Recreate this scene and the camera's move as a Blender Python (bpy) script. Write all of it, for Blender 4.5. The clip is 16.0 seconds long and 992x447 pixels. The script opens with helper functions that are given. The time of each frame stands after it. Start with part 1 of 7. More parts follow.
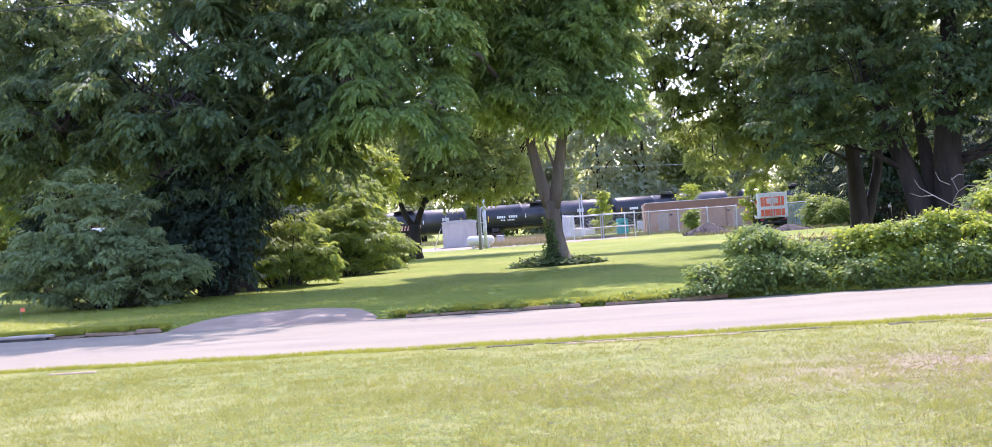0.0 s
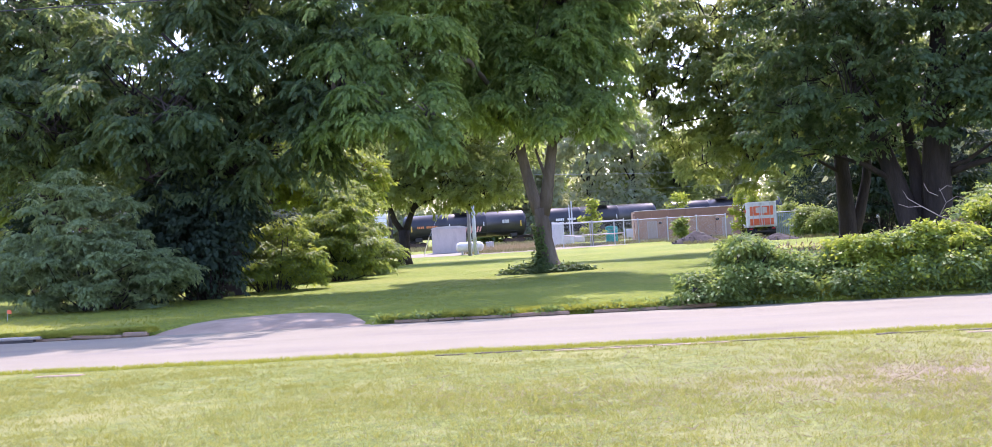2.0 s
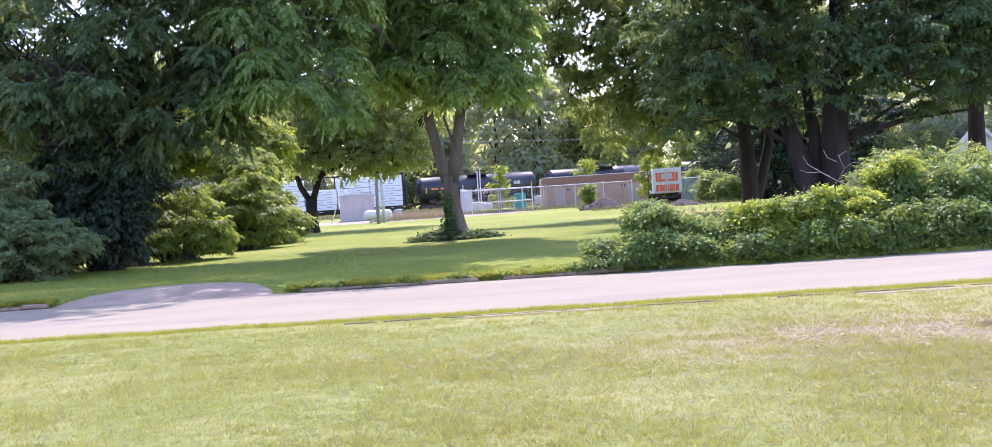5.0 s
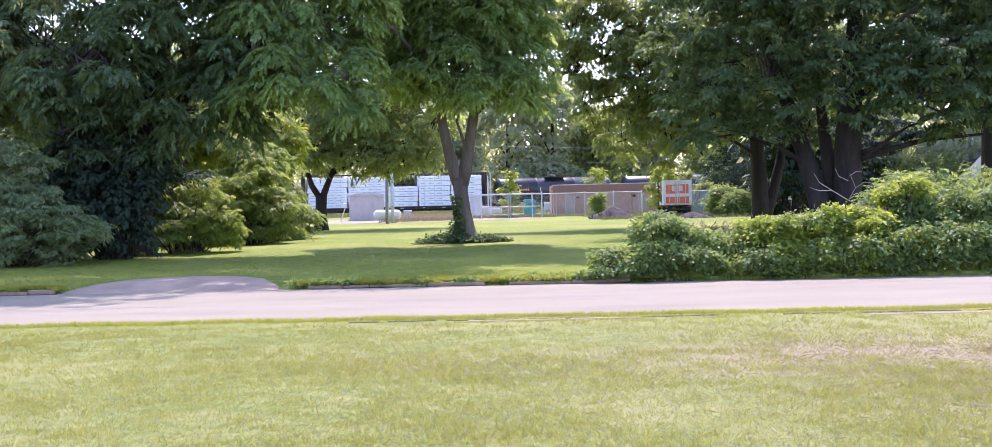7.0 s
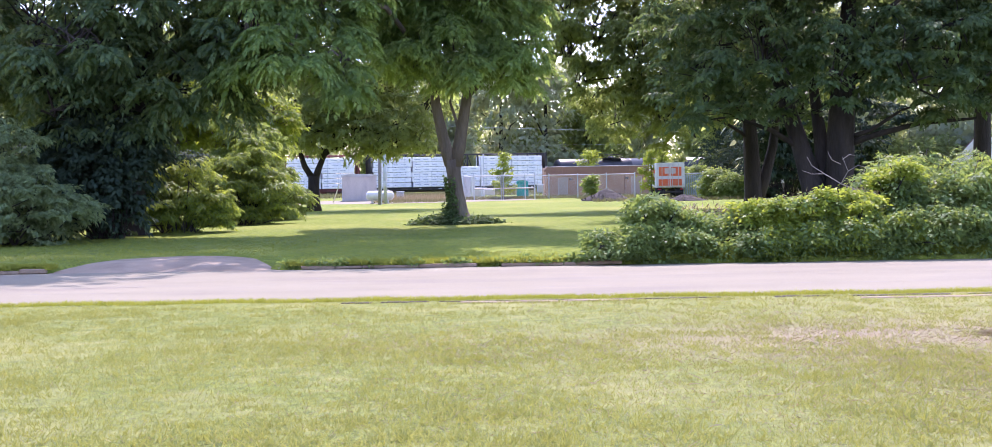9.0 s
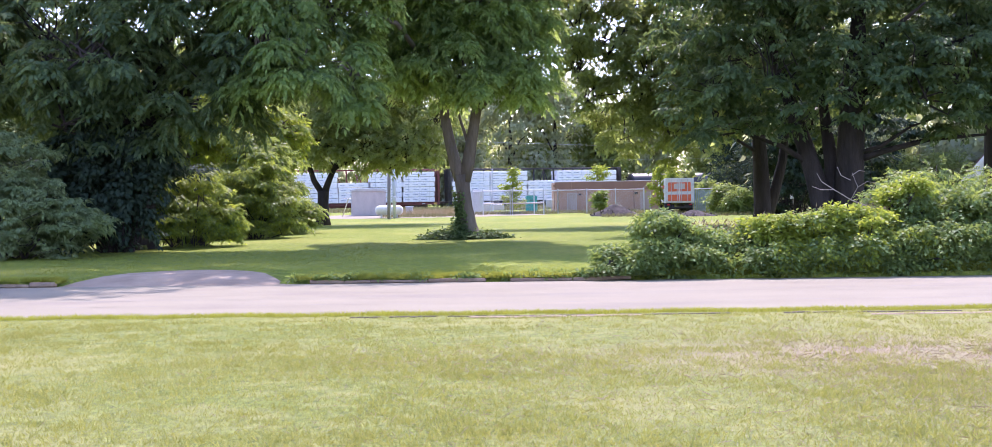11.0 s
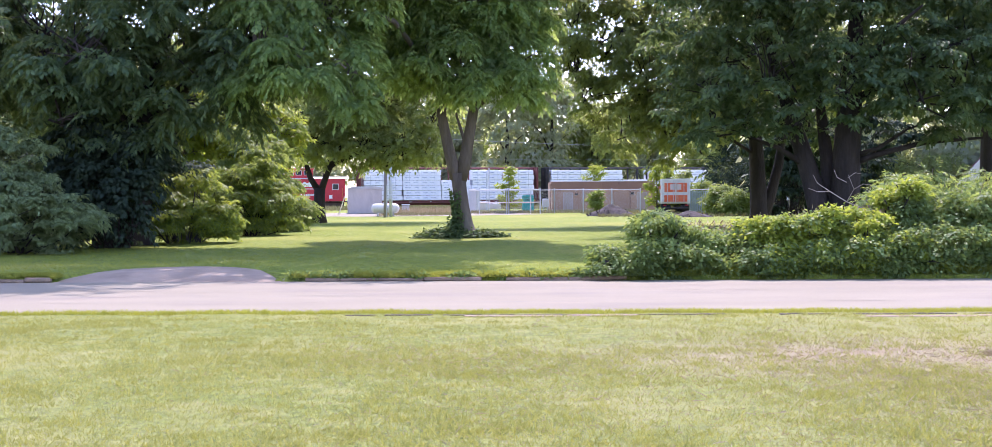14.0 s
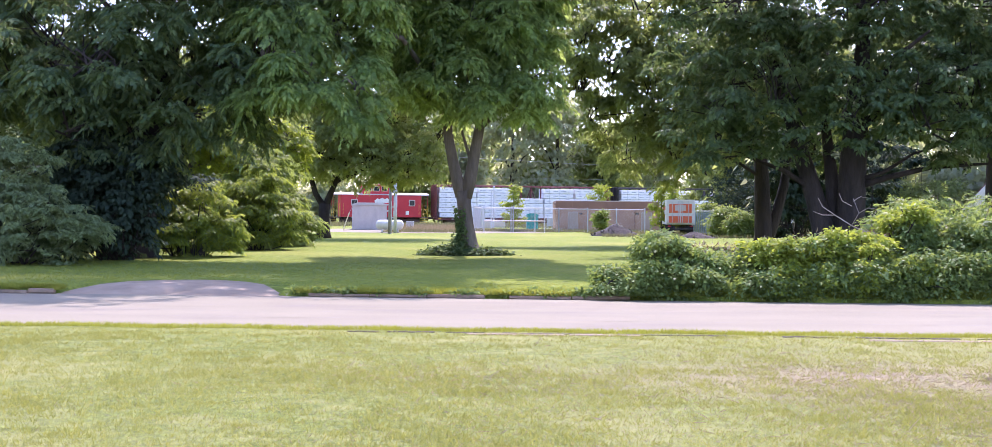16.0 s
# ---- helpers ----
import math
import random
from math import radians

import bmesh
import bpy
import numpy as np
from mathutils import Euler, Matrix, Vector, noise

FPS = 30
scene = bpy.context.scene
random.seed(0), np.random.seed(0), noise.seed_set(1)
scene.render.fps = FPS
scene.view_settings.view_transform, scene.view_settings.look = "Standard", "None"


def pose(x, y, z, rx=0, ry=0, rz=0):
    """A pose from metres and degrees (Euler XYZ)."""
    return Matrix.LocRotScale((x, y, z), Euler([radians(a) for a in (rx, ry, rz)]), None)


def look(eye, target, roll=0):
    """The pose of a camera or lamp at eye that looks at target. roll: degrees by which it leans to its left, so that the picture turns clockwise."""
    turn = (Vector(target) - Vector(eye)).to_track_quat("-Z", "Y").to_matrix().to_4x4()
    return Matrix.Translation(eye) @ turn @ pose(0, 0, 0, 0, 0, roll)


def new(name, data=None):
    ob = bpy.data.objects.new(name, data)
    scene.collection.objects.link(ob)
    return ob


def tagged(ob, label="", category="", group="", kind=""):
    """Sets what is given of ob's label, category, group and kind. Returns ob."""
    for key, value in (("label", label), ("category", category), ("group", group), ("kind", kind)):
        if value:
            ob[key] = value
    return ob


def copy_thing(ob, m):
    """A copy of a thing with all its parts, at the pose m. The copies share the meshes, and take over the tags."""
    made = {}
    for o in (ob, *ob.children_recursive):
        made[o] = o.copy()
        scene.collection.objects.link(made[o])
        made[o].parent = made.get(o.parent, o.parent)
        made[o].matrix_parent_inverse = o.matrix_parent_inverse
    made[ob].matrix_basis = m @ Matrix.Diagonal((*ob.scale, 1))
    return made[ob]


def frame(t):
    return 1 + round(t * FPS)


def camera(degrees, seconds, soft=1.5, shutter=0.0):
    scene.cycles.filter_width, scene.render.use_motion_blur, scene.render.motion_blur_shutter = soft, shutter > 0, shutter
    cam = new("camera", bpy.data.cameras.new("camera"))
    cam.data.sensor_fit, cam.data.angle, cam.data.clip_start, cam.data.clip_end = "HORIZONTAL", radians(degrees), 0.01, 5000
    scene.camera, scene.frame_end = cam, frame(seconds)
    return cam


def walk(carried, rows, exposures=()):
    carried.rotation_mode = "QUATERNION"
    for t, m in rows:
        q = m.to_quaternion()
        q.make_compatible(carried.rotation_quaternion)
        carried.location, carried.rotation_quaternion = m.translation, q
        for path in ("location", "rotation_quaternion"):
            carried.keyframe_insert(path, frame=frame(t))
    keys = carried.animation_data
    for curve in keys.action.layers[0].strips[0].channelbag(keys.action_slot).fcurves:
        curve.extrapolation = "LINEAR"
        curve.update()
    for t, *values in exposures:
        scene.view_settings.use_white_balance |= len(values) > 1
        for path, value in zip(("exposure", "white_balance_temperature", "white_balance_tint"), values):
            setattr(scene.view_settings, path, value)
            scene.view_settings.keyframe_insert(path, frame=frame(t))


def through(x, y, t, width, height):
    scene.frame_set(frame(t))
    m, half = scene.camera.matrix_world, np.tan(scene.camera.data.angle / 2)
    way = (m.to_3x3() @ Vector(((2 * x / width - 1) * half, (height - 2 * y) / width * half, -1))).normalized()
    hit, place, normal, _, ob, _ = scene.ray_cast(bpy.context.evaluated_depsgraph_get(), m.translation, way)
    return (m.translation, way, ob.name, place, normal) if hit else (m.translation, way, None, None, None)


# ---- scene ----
# ---- camera: a phone held by hand on the lawn, it only turns ----
PATH = [  # seconds, yaw, pitch, roll
    (0, 4.089, 0.172, 3.997), (0.5, 3.695, -0.826, 3.621), (1, 3.42, -0.88, 4.499), (1.5, 3.327, -0.326, 3.93),
    (2, 3.57, 0.456, 3.416), (2.5, 3.554, 0.824, 3.577), (3, 2.756, 1.059, 3.76), (3.5, 2.833, 1.076, 3.041),
    (4, 2.476, 0.577, 3.433), (4.5, 1.626, -0.039, 2.486), (4.8, -0.285, -1.137, 3.73), (4.9, -2.026, -1.929, 3.318),
    (5, -0.919, -1.43, 3.76), (5.2, -0.319, -0.647, 2.282), (7.3, -0.402, -1.479, 1.074), (7.5, 0.174, -1.718, 0.258),
    (8, -0.542, -1.705, 0.725), (8.5, -0.457, -1.664, 0.727), (8.7, -0.788, -2.088, 1.071), (10.8, -0.69, -1.69, 0.9),
    (11, -0.346, -1.348, 0.908), (11.5, -0.699, -1.101, 1.002), (12, -0.26, -1.268, 0.566), (12.5, 0, -1.489, 0),
    (13, -0.138, -1.437, 0.22), (13.5, -1.047, -1.31, 0.562), (14, -0.521, -1.396, 0.408), (14.5, -0.25, -1.003, -0.619),
    (15, -0.197, -0.539, -0.335), (15.5, -0.069, -0.079, -0.325), (16, -0.297, -0.509, -0.512),
]
cam = camera(46.0, 16.0, soft=0.5)
walk(cam, [(t, pose(0, 0, 1.6, 90 + p, r, y)) for t, y, p, r in PATH], exposures=[(0.0, 2.08, 6050, 39), (2.0, 2.00, 6050, 39), (3.5, 2.02, 6050, 39), (5.0, 2.02, 6050, 39), (7.5, 1.95, 6050, 39), (14.0, 1.94, 6050, 39), (16.0, 1.97, 6050, 39)])

# ---- sky and sun ----
SUN_UP, SUN_TURN = 55.0, 10.0   # elevation, and degrees to the right of straight ahead
world = bpy.data.worlds.new("sky")
scene.world = world
world.use_nodes = True
wn = world.node_tree.nodes
sky = wn.new("ShaderNodeTexSky")
sky.sky_type = "NISHITA"
sky.sun_disc = False
sky.sun_elevation = radians(SUN_UP)
sky.sun_rotation = radians(SUN_TURN)
sky.dust_density, sky.air_density = 0.8, 1.0
wn["Background"].inputs["Strength"].default_value = 0.15
world.node_tree.links.new(sky.outputs[0], wn["Background"].inputs["Color"])
sun = new("sun", bpy.data.lights.new("sun", "SUN"))
sun.data.energy, sun.data.angle, sun.data.color = 2.15, radians(0.53), (1.0, 0.95, 0.86)
_e, _a = radians(SUN_UP), radians(SUN_TURN)
sun.matrix_world = look((math.sin(_a) * math.cos(_e) * 90, math.cos(_a) * math.cos(_e) * 90, math.sin(_e) * 90), (0, 0, 0))


# ---- materials ----
def material(name):
    m = bpy.data.materials.new(name)
    m.use_nodes = True
    return m, m.node_tree.nodes, m.node_tree.links


def mixed(n, l, fac, a, b):
    mix = n.new("ShaderNodeMix")
    mix.data_type = "RGBA"
    for k, v in ((0, fac), (6, a), (7, b)):
        if isinstance(v, (float, int)):
            mix.inputs[k].default_value = v
        elif isinstance(v, tuple):
            mix.inputs[k].default_value = (*v, 1)
        else:
            l.new(v, mix.inputs[k])
    return mix.outputs[2]


def noisy(n, l, scale, detail=4.0, low=0.35, high=0.65, stretch=None, rough=0.55, world_space=False):
    co = n.new("ShaderNodeTexCoord").outputs["Object"]
    if world_space:
        co = n.new("ShaderNodeNewGeometry").outputs["Position"]
    if stretch:
        mp = n.new("ShaderNodeMapping")
        mp.inputs["Scale"].default_value = stretch
        l.new(co, mp.inputs[0])
        co = mp.outputs[0]
    t = n.new("ShaderNodeTexNoise")
    t.inputs["Scale"].default_value, t.inputs["Detail"].default_value = scale, detail
    t.inputs["Roughness"].default_value = rough
    l.new(co, t.inputs["Vector"])
    r = n.new("ShaderNodeMapRange")
    r.inputs[1].default_value, r.inputs[2].default_value = low, high
    l.new(t.outputs[0], r.inputs[0])
    return r.outputs[0]


def surface(name, a, b, rough=0.7, metal=0.0, scale=6.0, fine=60.0, bump=0.2, depth=0.01, stretch=None, dirt=None, dirt_scale=1.2, amount=0.6, spec=0.5):
    """Two tones in large patches, fine grain on top, a third tone as stains."""
    m, n, l = material(name)
    p = n["Principled BSDF"]
    p.inputs["Roughness"].default_value, p.inputs["Metallic"].default_value = rough, metal
    p.inputs["Specular IOR Level"].default_value = spec
    c = mixed(n, l, noisy(n, l, scale, stretch=stretch), a, b)
    g = noisy(n, l, fine, 3.0, 0.25, 0.75, stretch)
    c = mixed(n, l, g, c, mixed(n, l, 0.5, c, tuple(0.75 * v for v in a)))
    if dirt:
        f = noisy(n, l, dirt_scale, 6.0, 0.5, 0.72, stretch)
        k = n.new("ShaderNodeMath")
        k.operation = "MULTIPLY"
        k.inputs[1].default_value = amount
        l.new(f, k.inputs[0])
        c = mixed(n, l, k.outputs[0], c, dirt)
    l.new(c, p.inputs["Base Color"])
    if bump:
        bp = n.new("ShaderNodeBump")
        bp.inputs["Strength"].default_value, bp.inputs["Distance"].default_value = bump, depth
        l.new(g, bp.inputs["Height"])
        l.new(bp.outputs[0], p.inputs["Normal"])
    return m


def leafy(name, a, b, c, through=0.45, rough=0.46):
    """Leaves: each one its own tone, some light passes through."""
    m, n, l = material(name)
    p = n["Principled BSDF"]
    p.inputs["Roughness"].default_value = rough
    p.inputs["Specular IOR Level"].default_value = 0.2
    r = n.new("ShaderNodeNewGeometry").outputs["Random Per Island"]
    ramp = n.new("ShaderNodeValToRGB")
    e = ramp.color_ramp.elements
    e[0].color, e[1].color = (*a, 1), (*c, 1)
    e.new(0.5).color = (*b, 1)
    l.new(r, ramp.inputs[0])
    big = noisy(n, l, 0.45, 2.0, 0.35, 0.65, world_space=True)
    col = mixed(n, l, big, ramp.outputs[0], mixed(n, l, 0.45, ramp.outputs[0], a))
    l.new(col, p.inputs["Base Color"])
    tr = n.new("ShaderNodeBsdfTranslucent")
    warm = mixed(n, l, 0.5, col, tuple(min(1.0, v) for v in (c[0] * 2.2, c[1] * 1.9, c[2] * 0.95)))
    l.new(warm, tr.inputs[0])
    mx = n.new("ShaderNodeMixShader")
    mx.inputs[0].default_value = through
    l.new(p.outputs[0], mx.inputs[1])
    l.new(tr.outputs[0], mx.inputs[2])
    l.new(mx.outputs[0], n["Material Output"].inputs[0])
    return m


def lawn_material():
    m, n, l = material("lawn_grass")
    p = n["Principled BSDF"]
    p.inputs["Roughness"].default_value, p.inputs["Specular IOR Level"].default_value = 0.9, 0.1
    green = mixed(n, l, noisy(n, l, 0.5, 5.0), (0.200, 0.243, 0.049), (0.266, 0.293, 0.079))
    # dark specks put the shade between blades into the ground colour
    green = mixed(n, l, noisy(n, l, 16.0, 5.0, 0.42, 0.6, (1, 0.5, 1), 0.75), green, (0.085, 0.115, 0.032))
    green = mixed(n, l, noisy(n, l, 42.0, 4.0, 0.45, 0.62, (1, 0.6, 1), 0.75), green, (0.13, 0.15, 0.05))
    green = mixed(n, l, noisy(n, l, 3.2, 4.0, 0.5, 0.75, (0.6, 1, 1)), green, (0.26, 0.27, 0.105))
    # the lawn across the street is lusher
    lush = mixed(n, l, noisy(n, l, 0.35, 5.0), (0.190, 0.245, 0.030), (0.250, 0.295, 0.046))
    lush = mixed(n, l, noisy(n, l, 7.0, 5.0, 0.44, 0.62, (0.7, 1, 1), 0.75), lush, (0.085, 0.125, 0.024))
    lush = mixed(n, l, noisy(n, l, 2.2, 4.0, 0.5, 0.7, (0.5, 1, 1), 0.7), lush, (0.125, 0.175, 0.028))
    lush = mixed(n, l, noisy(n, l, 24.0, 3.0, 0.58, 0.66, None, 0.7), lush, (0.34, 0.33, 0.16))
    lush = mixed(n, l, noisy(n, l, 0.09, 5.0, 0.5, 0.7), lush, (0.26, 0.265, 0.06))
    sep = n.new("ShaderNodeSeparateXYZ")
    l.new(n.new("ShaderNodeNewGeometry").outputs["Position"], sep.inputs[0])
    across = n.new("ShaderNodeMapRange")
    across.inputs[1].default_value, across.inputs[2].default_value = 18.0, 19.0
    l.new(sep.outputs[1], across.inputs[0])
    # straw patch on the near lawn, to the east, and a few faint ones
    geo = n.new("ShaderNodeNewGeometry").outputs["Position"]
    sub = n.new("ShaderNodeVectorMath")
    sub.operation = "SUBTRACT"
    sub.inputs[1].default_value = (5.0, 11.4, 0)
    l.new(geo, sub.inputs[0])
    mul = n.new("ShaderNodeVectorMath")
    mul.operation = "MULTIPLY"
    mul.inputs[1].default_value = (0.27, 0.72, 0)
    l.new(sub.outputs[0], mul.inputs[0])
    ln = n.new("ShaderNodeVectorMath")
    ln.operation = "LENGTH"
    l.new(mul.outputs[0], ln.inputs[0])
    near = n.new("ShaderNodeMapRange")
    near.inputs[1].default_value, near.inputs[2].default_value = 1.3, 0.35
    l.new(ln.outputs["Value"], near.inputs[0])
    blot = noisy(n, l, 1.6, 6.0, 0.22, 0.5, rough=0.7)
    k = n.new("ShaderNodeMath")
    k.operation = "MULTIPLY"
    l.new(near.outputs[0], k.inputs[0])
    l.new(blot, k.inputs[1])
    # the lawn dries out towards the east
    split = n.new("ShaderNodeSeparateXYZ")
    l.new(geo, split.inputs[0])
    east = n.new("ShaderNodeMapRange")
    east.inputs[1].default_value, east.inputs[2].default_value = -1.0, 7.0
    l.new(split.outputs[0], east.inputs[0])
    dry = n.new("ShaderNodeMath")
    dry.operation = "MULTIPLY"
    l.new(east.outputs[0], dry.inputs[0])
    l.new(noisy(n, l, 1.1, 6.0, 0.3, 0.6, rough=0.7), dry.inputs[1])
    green = mixed(n, l, dry.outputs[0], green, (0.27, 0.262, 0.115))
    col = mixed(n, l, k.outputs[0], green, (0.285, 0.232, 0.155))
    col = mixed(n, l, noisy(n, l, 0.32, 6.0, 0.5, 0.72), col, (0.275, 0.268, 0.11))
    col = mixed(n, l, across.outputs[0], col, lush)
    l.new(col, p.inputs["Base Color"])
    bp = n.new("ShaderNodeBump")
    bp.inputs["Strength"].default_value, bp.inputs["Distance"].default_value = 0.6, 0.04
    l.new(noisy(n, l, 35.0, 5.0, 0.2, 0.8), bp.inputs["Height"])
    l.new(bp.outputs[0], p.inputs["Normal"])
    return m


LAWN = lawn_material()
BLADE = leafy("grass_blades", (0.105, 0.145, 0.032), (0.215, 0.258, 0.068), (0.36, 0.37, 0.14), 0.35, 0.6)
BLADE_LUSH = leafy("lush_grass_blades", (0.125, 0.18, 0.030), (0.20, 0.25, 0.042), (0.285, 0.315, 0.075), 0.5, 0.6)
BLADE_DRY = leafy("dry_grass", (0.27, 0.22, 0.13), (0.36, 0.30, 0.19), (0.42, 0.35, 0.25), 0.12, 0.7)
ASPHALT = surface("sun_bleached_asphalt", (0.236, 0.209, 0.148), (0.276, 0.246, 0.175), 0.9, 0, 0.7, 90, 0.35, 0.006, (0.35, 1, 1), (0.18, 0.155, 0.135), 0.8, 0.5, 0.2)
APRON = surface("worn_driveway_asphalt", (0.29, 0.220, 0.155), (0.38, 0.295, 0.21), 0.95, 0, 1.1, 40, 0.5, 0.012, None, (0.47, 0.375, 0.27), 1.2, 0.6, 0.2)
CONCRETE = surface("weathered_concrete", (0.34, 0.31, 0.27), (0.44, 0.40, 0.35), 0.9, 0, 2.0, 50, 0.3, 0.008, None, (0.2, 0.17, 0.13), 1.6, 0.6, 0.2)
KERB = surface("dirty_kerb_concrete", (0.25, 0.175, 0.125), (0.36, 0.265, 0.19), 0.95, 0, 3.0, 30, 0.6, 0.02, None, (0.12, 0.105, 0.08), 2.2, 0.7, 0.1)
BALLAST = surface("track_ballast", (0.22, 0.20, 0.18), (0.36, 0.33, 0.30), 0.95, 0, 3.0, 14, 0.8, 0.05, None, (0.16, 0.13, 0.1), 0.5, 0.5, 0.2)
GRAVEL = surface("pale_gravel", (0.25, 0.22, 0.17), (0.33, 0.285, 0.225), 0.95, 0, 1.2, 25, 0.6, 0.02, None, (0.24, 0.24, 0.12), 0.7, 0.6, 0.2)
DARK_GRAVEL = surface("dark_gravel_pile", (0.06, 0.052, 0.048), (0.12, 0.104, 0.095), 0.95, 0, 2.5, 12, 0.9, 0.05, None, None, 1, 0.5, 0.2)
BARK = surface("grey_brown_bark", (0.105, 0.085, 0.07), (0.19, 0.155, 0.13), 0.95, 0, 2.5, 16, 0.9, 0.03, (1, 1, 0.22), (0.10, 0.11, 0.06), 1.0, 0.5, 0.2)
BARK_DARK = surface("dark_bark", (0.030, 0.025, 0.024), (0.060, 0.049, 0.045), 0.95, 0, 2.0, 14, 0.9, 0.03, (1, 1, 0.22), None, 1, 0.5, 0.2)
DEADWOOD = surface("bleached_dead_wood", (0.27, 0.22, 0.20), (0.36, 0.31, 0.28), 0.85, 0, 4, 40, 0.4, 0.01, (1, 1, 0.3), None, 1, 0.5, 0.2)
LEAF_CENTRE = leafy("fresh_pinnate_leaves", (0.078, 0.148, 0.066), (0.150, 0.252, 0.098), (0.31, 0.415, 0.155), 0.54)
LEAF_MAPLE = leafy("dark_maple_leaves", (0.044, 0.088, 0.052), (0.082, 0.142, 0.070), (0.155, 0.225, 0.098), 0.44, 0.52)
LEAF_DARK = leafy("dark_walnut_leaves", (0.044, 0.088, 0.054), (0.082, 0.142, 0.072), (0.17, 0.232, 0.098), 0.48)
LEAF_OLIVE = leafy("olive_elm_leaves", (0.103, 0.155, 0.070), (0.175, 0.238, 0.099), (0.278, 0.340, 0.139), 0.62)
LEAF_BUSH = leafy("yellow_green_bush_leaves", (0.088, 0.150, 0.049), (0.149, 0.230, 0.067), (0.237, 0.310, 0.093), 0.52)
LEAF_YEW = leafy("blue_green_conifer_sprays", (0.092, 0.148, 0.080), (0.166, 0.236, 0.116), (0.28, 0.35, 0.165), 0.36, 0.65)
LEAF_IVY = leafy("vine_leaves", (0.066, 0.122, 0.050), (0.140, 0.228, 0.082), (0.28, 0.38, 0.13), 0.42, 0.62)
LEAF_GROUND = leafy("dark_ground_ivy_leaves", (0.042, 0.078, 0.032), (0.074, 0.125, 0.046), (0.13, 0.19, 0.066), 0.22, 0.75)
LEAF_LIME = leafy("lime_green_leaves", (0.149, 0.223, 0.034), (0.223, 0.304, 0.047), (0.297, 0.365, 0.068), 0.5)
# distance haze is put into this pale greyish leaf colour
LEAF_FAR = leafy("hazed_distant_leaves", (0.20, 0.25, 0.19), (0.29, 0.34, 0.25), (0.38, 0.43, 0.31), 0.6)
# canopy shade is put into this near-black leaf colour
LEAF_SHADED = leafy("shade_darkened_thicket_leaves", (0.020, 0.038, 0.026), (0.034, 0.060, 0.038), (0.062, 0.096, 0.054), 0.2, 0.8)
LEAF_RUST = leafy("rusty_dead_stems", (0.13, 0.09, 0.055), (0.20, 0.14, 0.09), (0.22, 0.20, 0.10), 0.15)
TANK_BLACK = surface("satin_black_tank_paint", (0.020, 0.020, 0.023), (0.030, 0.030, 0.034), 0.36, 0, 0.8, 30, 0.05, 0.003, None, (0.075, 0.065, 0.06), 0.5, 0.45)
FRAME_BLACK = surface("dusty_black_steel", (0.022, 0.021, 0.021), (0.045, 0.041, 0.038), 0.7, 0, 2, 30, 0.1, 0.004, None, (0.11, 0.08, 0.06), 1.2, 0.5)
RUST_STEEL = surface("brown_rusted_steel", (0.085, 0.055, 0.042), (0.13, 0.085, 0.06), 0.8, 0.2, 3, 40, 0.2, 0.004, None, (0.05, 0.035, 0.03), 1.5, 0.5)
RAIL_STEEL = surface("rail_steel", (0.16, 0.12, 0.10), (0.24, 0.19, 0.16), 0.5, 0.7, 2, 40, 0.1, 0.003)
TUSCAN = surface("faded_red_car_paint", (0.15, 0.035, 0.032), (0.20, 0.050, 0.045), 0.6, 0, 1.5, 30, 0.08, 0.004, None, (0.09, 0.05, 0.04), 0.9, 0.5)
CABOOSE_RED = surface("bright_red_caboose_paint", (0.50, 0.022, 0.035), (0.58, 0.032, 0.045), 0.5, 0, 1.0, 30, 0.06, 0.003, None, (0.34, 0.03, 0.04), 0.9, 0.4)
WHITE = surface("dull_white_paint", (0.70, 0.69, 0.67), (0.80, 0.79, 0.77), 0.55, 0, 2, 30, 0.05, 0.003, None, (0.5, 0.47, 0.43), 1.2, 0.4)
ROOF_GREY = surface("pale_grey_roof_paint", (0.50, 0.49, 0.48), (0.60, 0.59, 0.58), 0.6, 0, 2, 30, 0.05, 0.003, None, (0.3, 0.28, 0.26), 1.2, 0.5)
WRAP = surface("white_lumber_wrap", (0.85, 0.84, 0.86), (0.77, 0.77, 0.81), 0.45, 0, 1.6, 18, 0.35, 0.03, None, (0.60, 0.64, 0.72), 1.5, 0.5)
PRINT = surface("blue_grey_print", (0.28, 0.33, 0.43), (0.36, 0.41, 0.50), 0.6, 0, 5, 40, 0)
YELLOW = surface("safety_yellow_paint", (0.68, 0.42, 0.04), (0.75, 0.5, 0.06), 0.5, 0, 4, 40, 0.05, 0.002)
ORANGE = surface("orange_vinyl", (0.80, 0.13, 0.05), (0.86, 0.18, 0.07), 0.5, 0, 3, 30, 0.05, 0.002, None, (0.62, 0.28, 0.18), 2.0, 0.5)
ORANGE_MARK = surface("orange_stencil", (0.80, 0.26, 0.08), (0.7, 0.22, 0.07), 0.6, 0, 6, 40, 0)
PINK = surface("pink_spray_paint", (0.66, 0.30, 0.27), (0.75, 0.42, 0.38), 0.7, 0, 6, 40, 0)
STUCCO = surface("brown_block_wall_paint", (0.47, 0.28, 0.19), (0.52, 0.32, 0.22), 0.85, 0, 0.7, 30, 0.2, 0.005, None, (0.38, 0.225, 0.155), 0.8, 0.5, 0.3)
FASCIA = surface("dark_brown_fascia", (0.31, 0.17, 0.115), (0.35, 0.195, 0.13), 0.7, 0, 1.0, 30, 0.1, 0.004, (1, 1, 0.3), None, 1, 0.5, 0.3)
DOOR_TAN = surface("tan_door_paint", (0.46, 0.35, 0.28), (0.52, 0.40, 0.33), 0.6, 0, 1.5, 30, 0.05, 0.003)
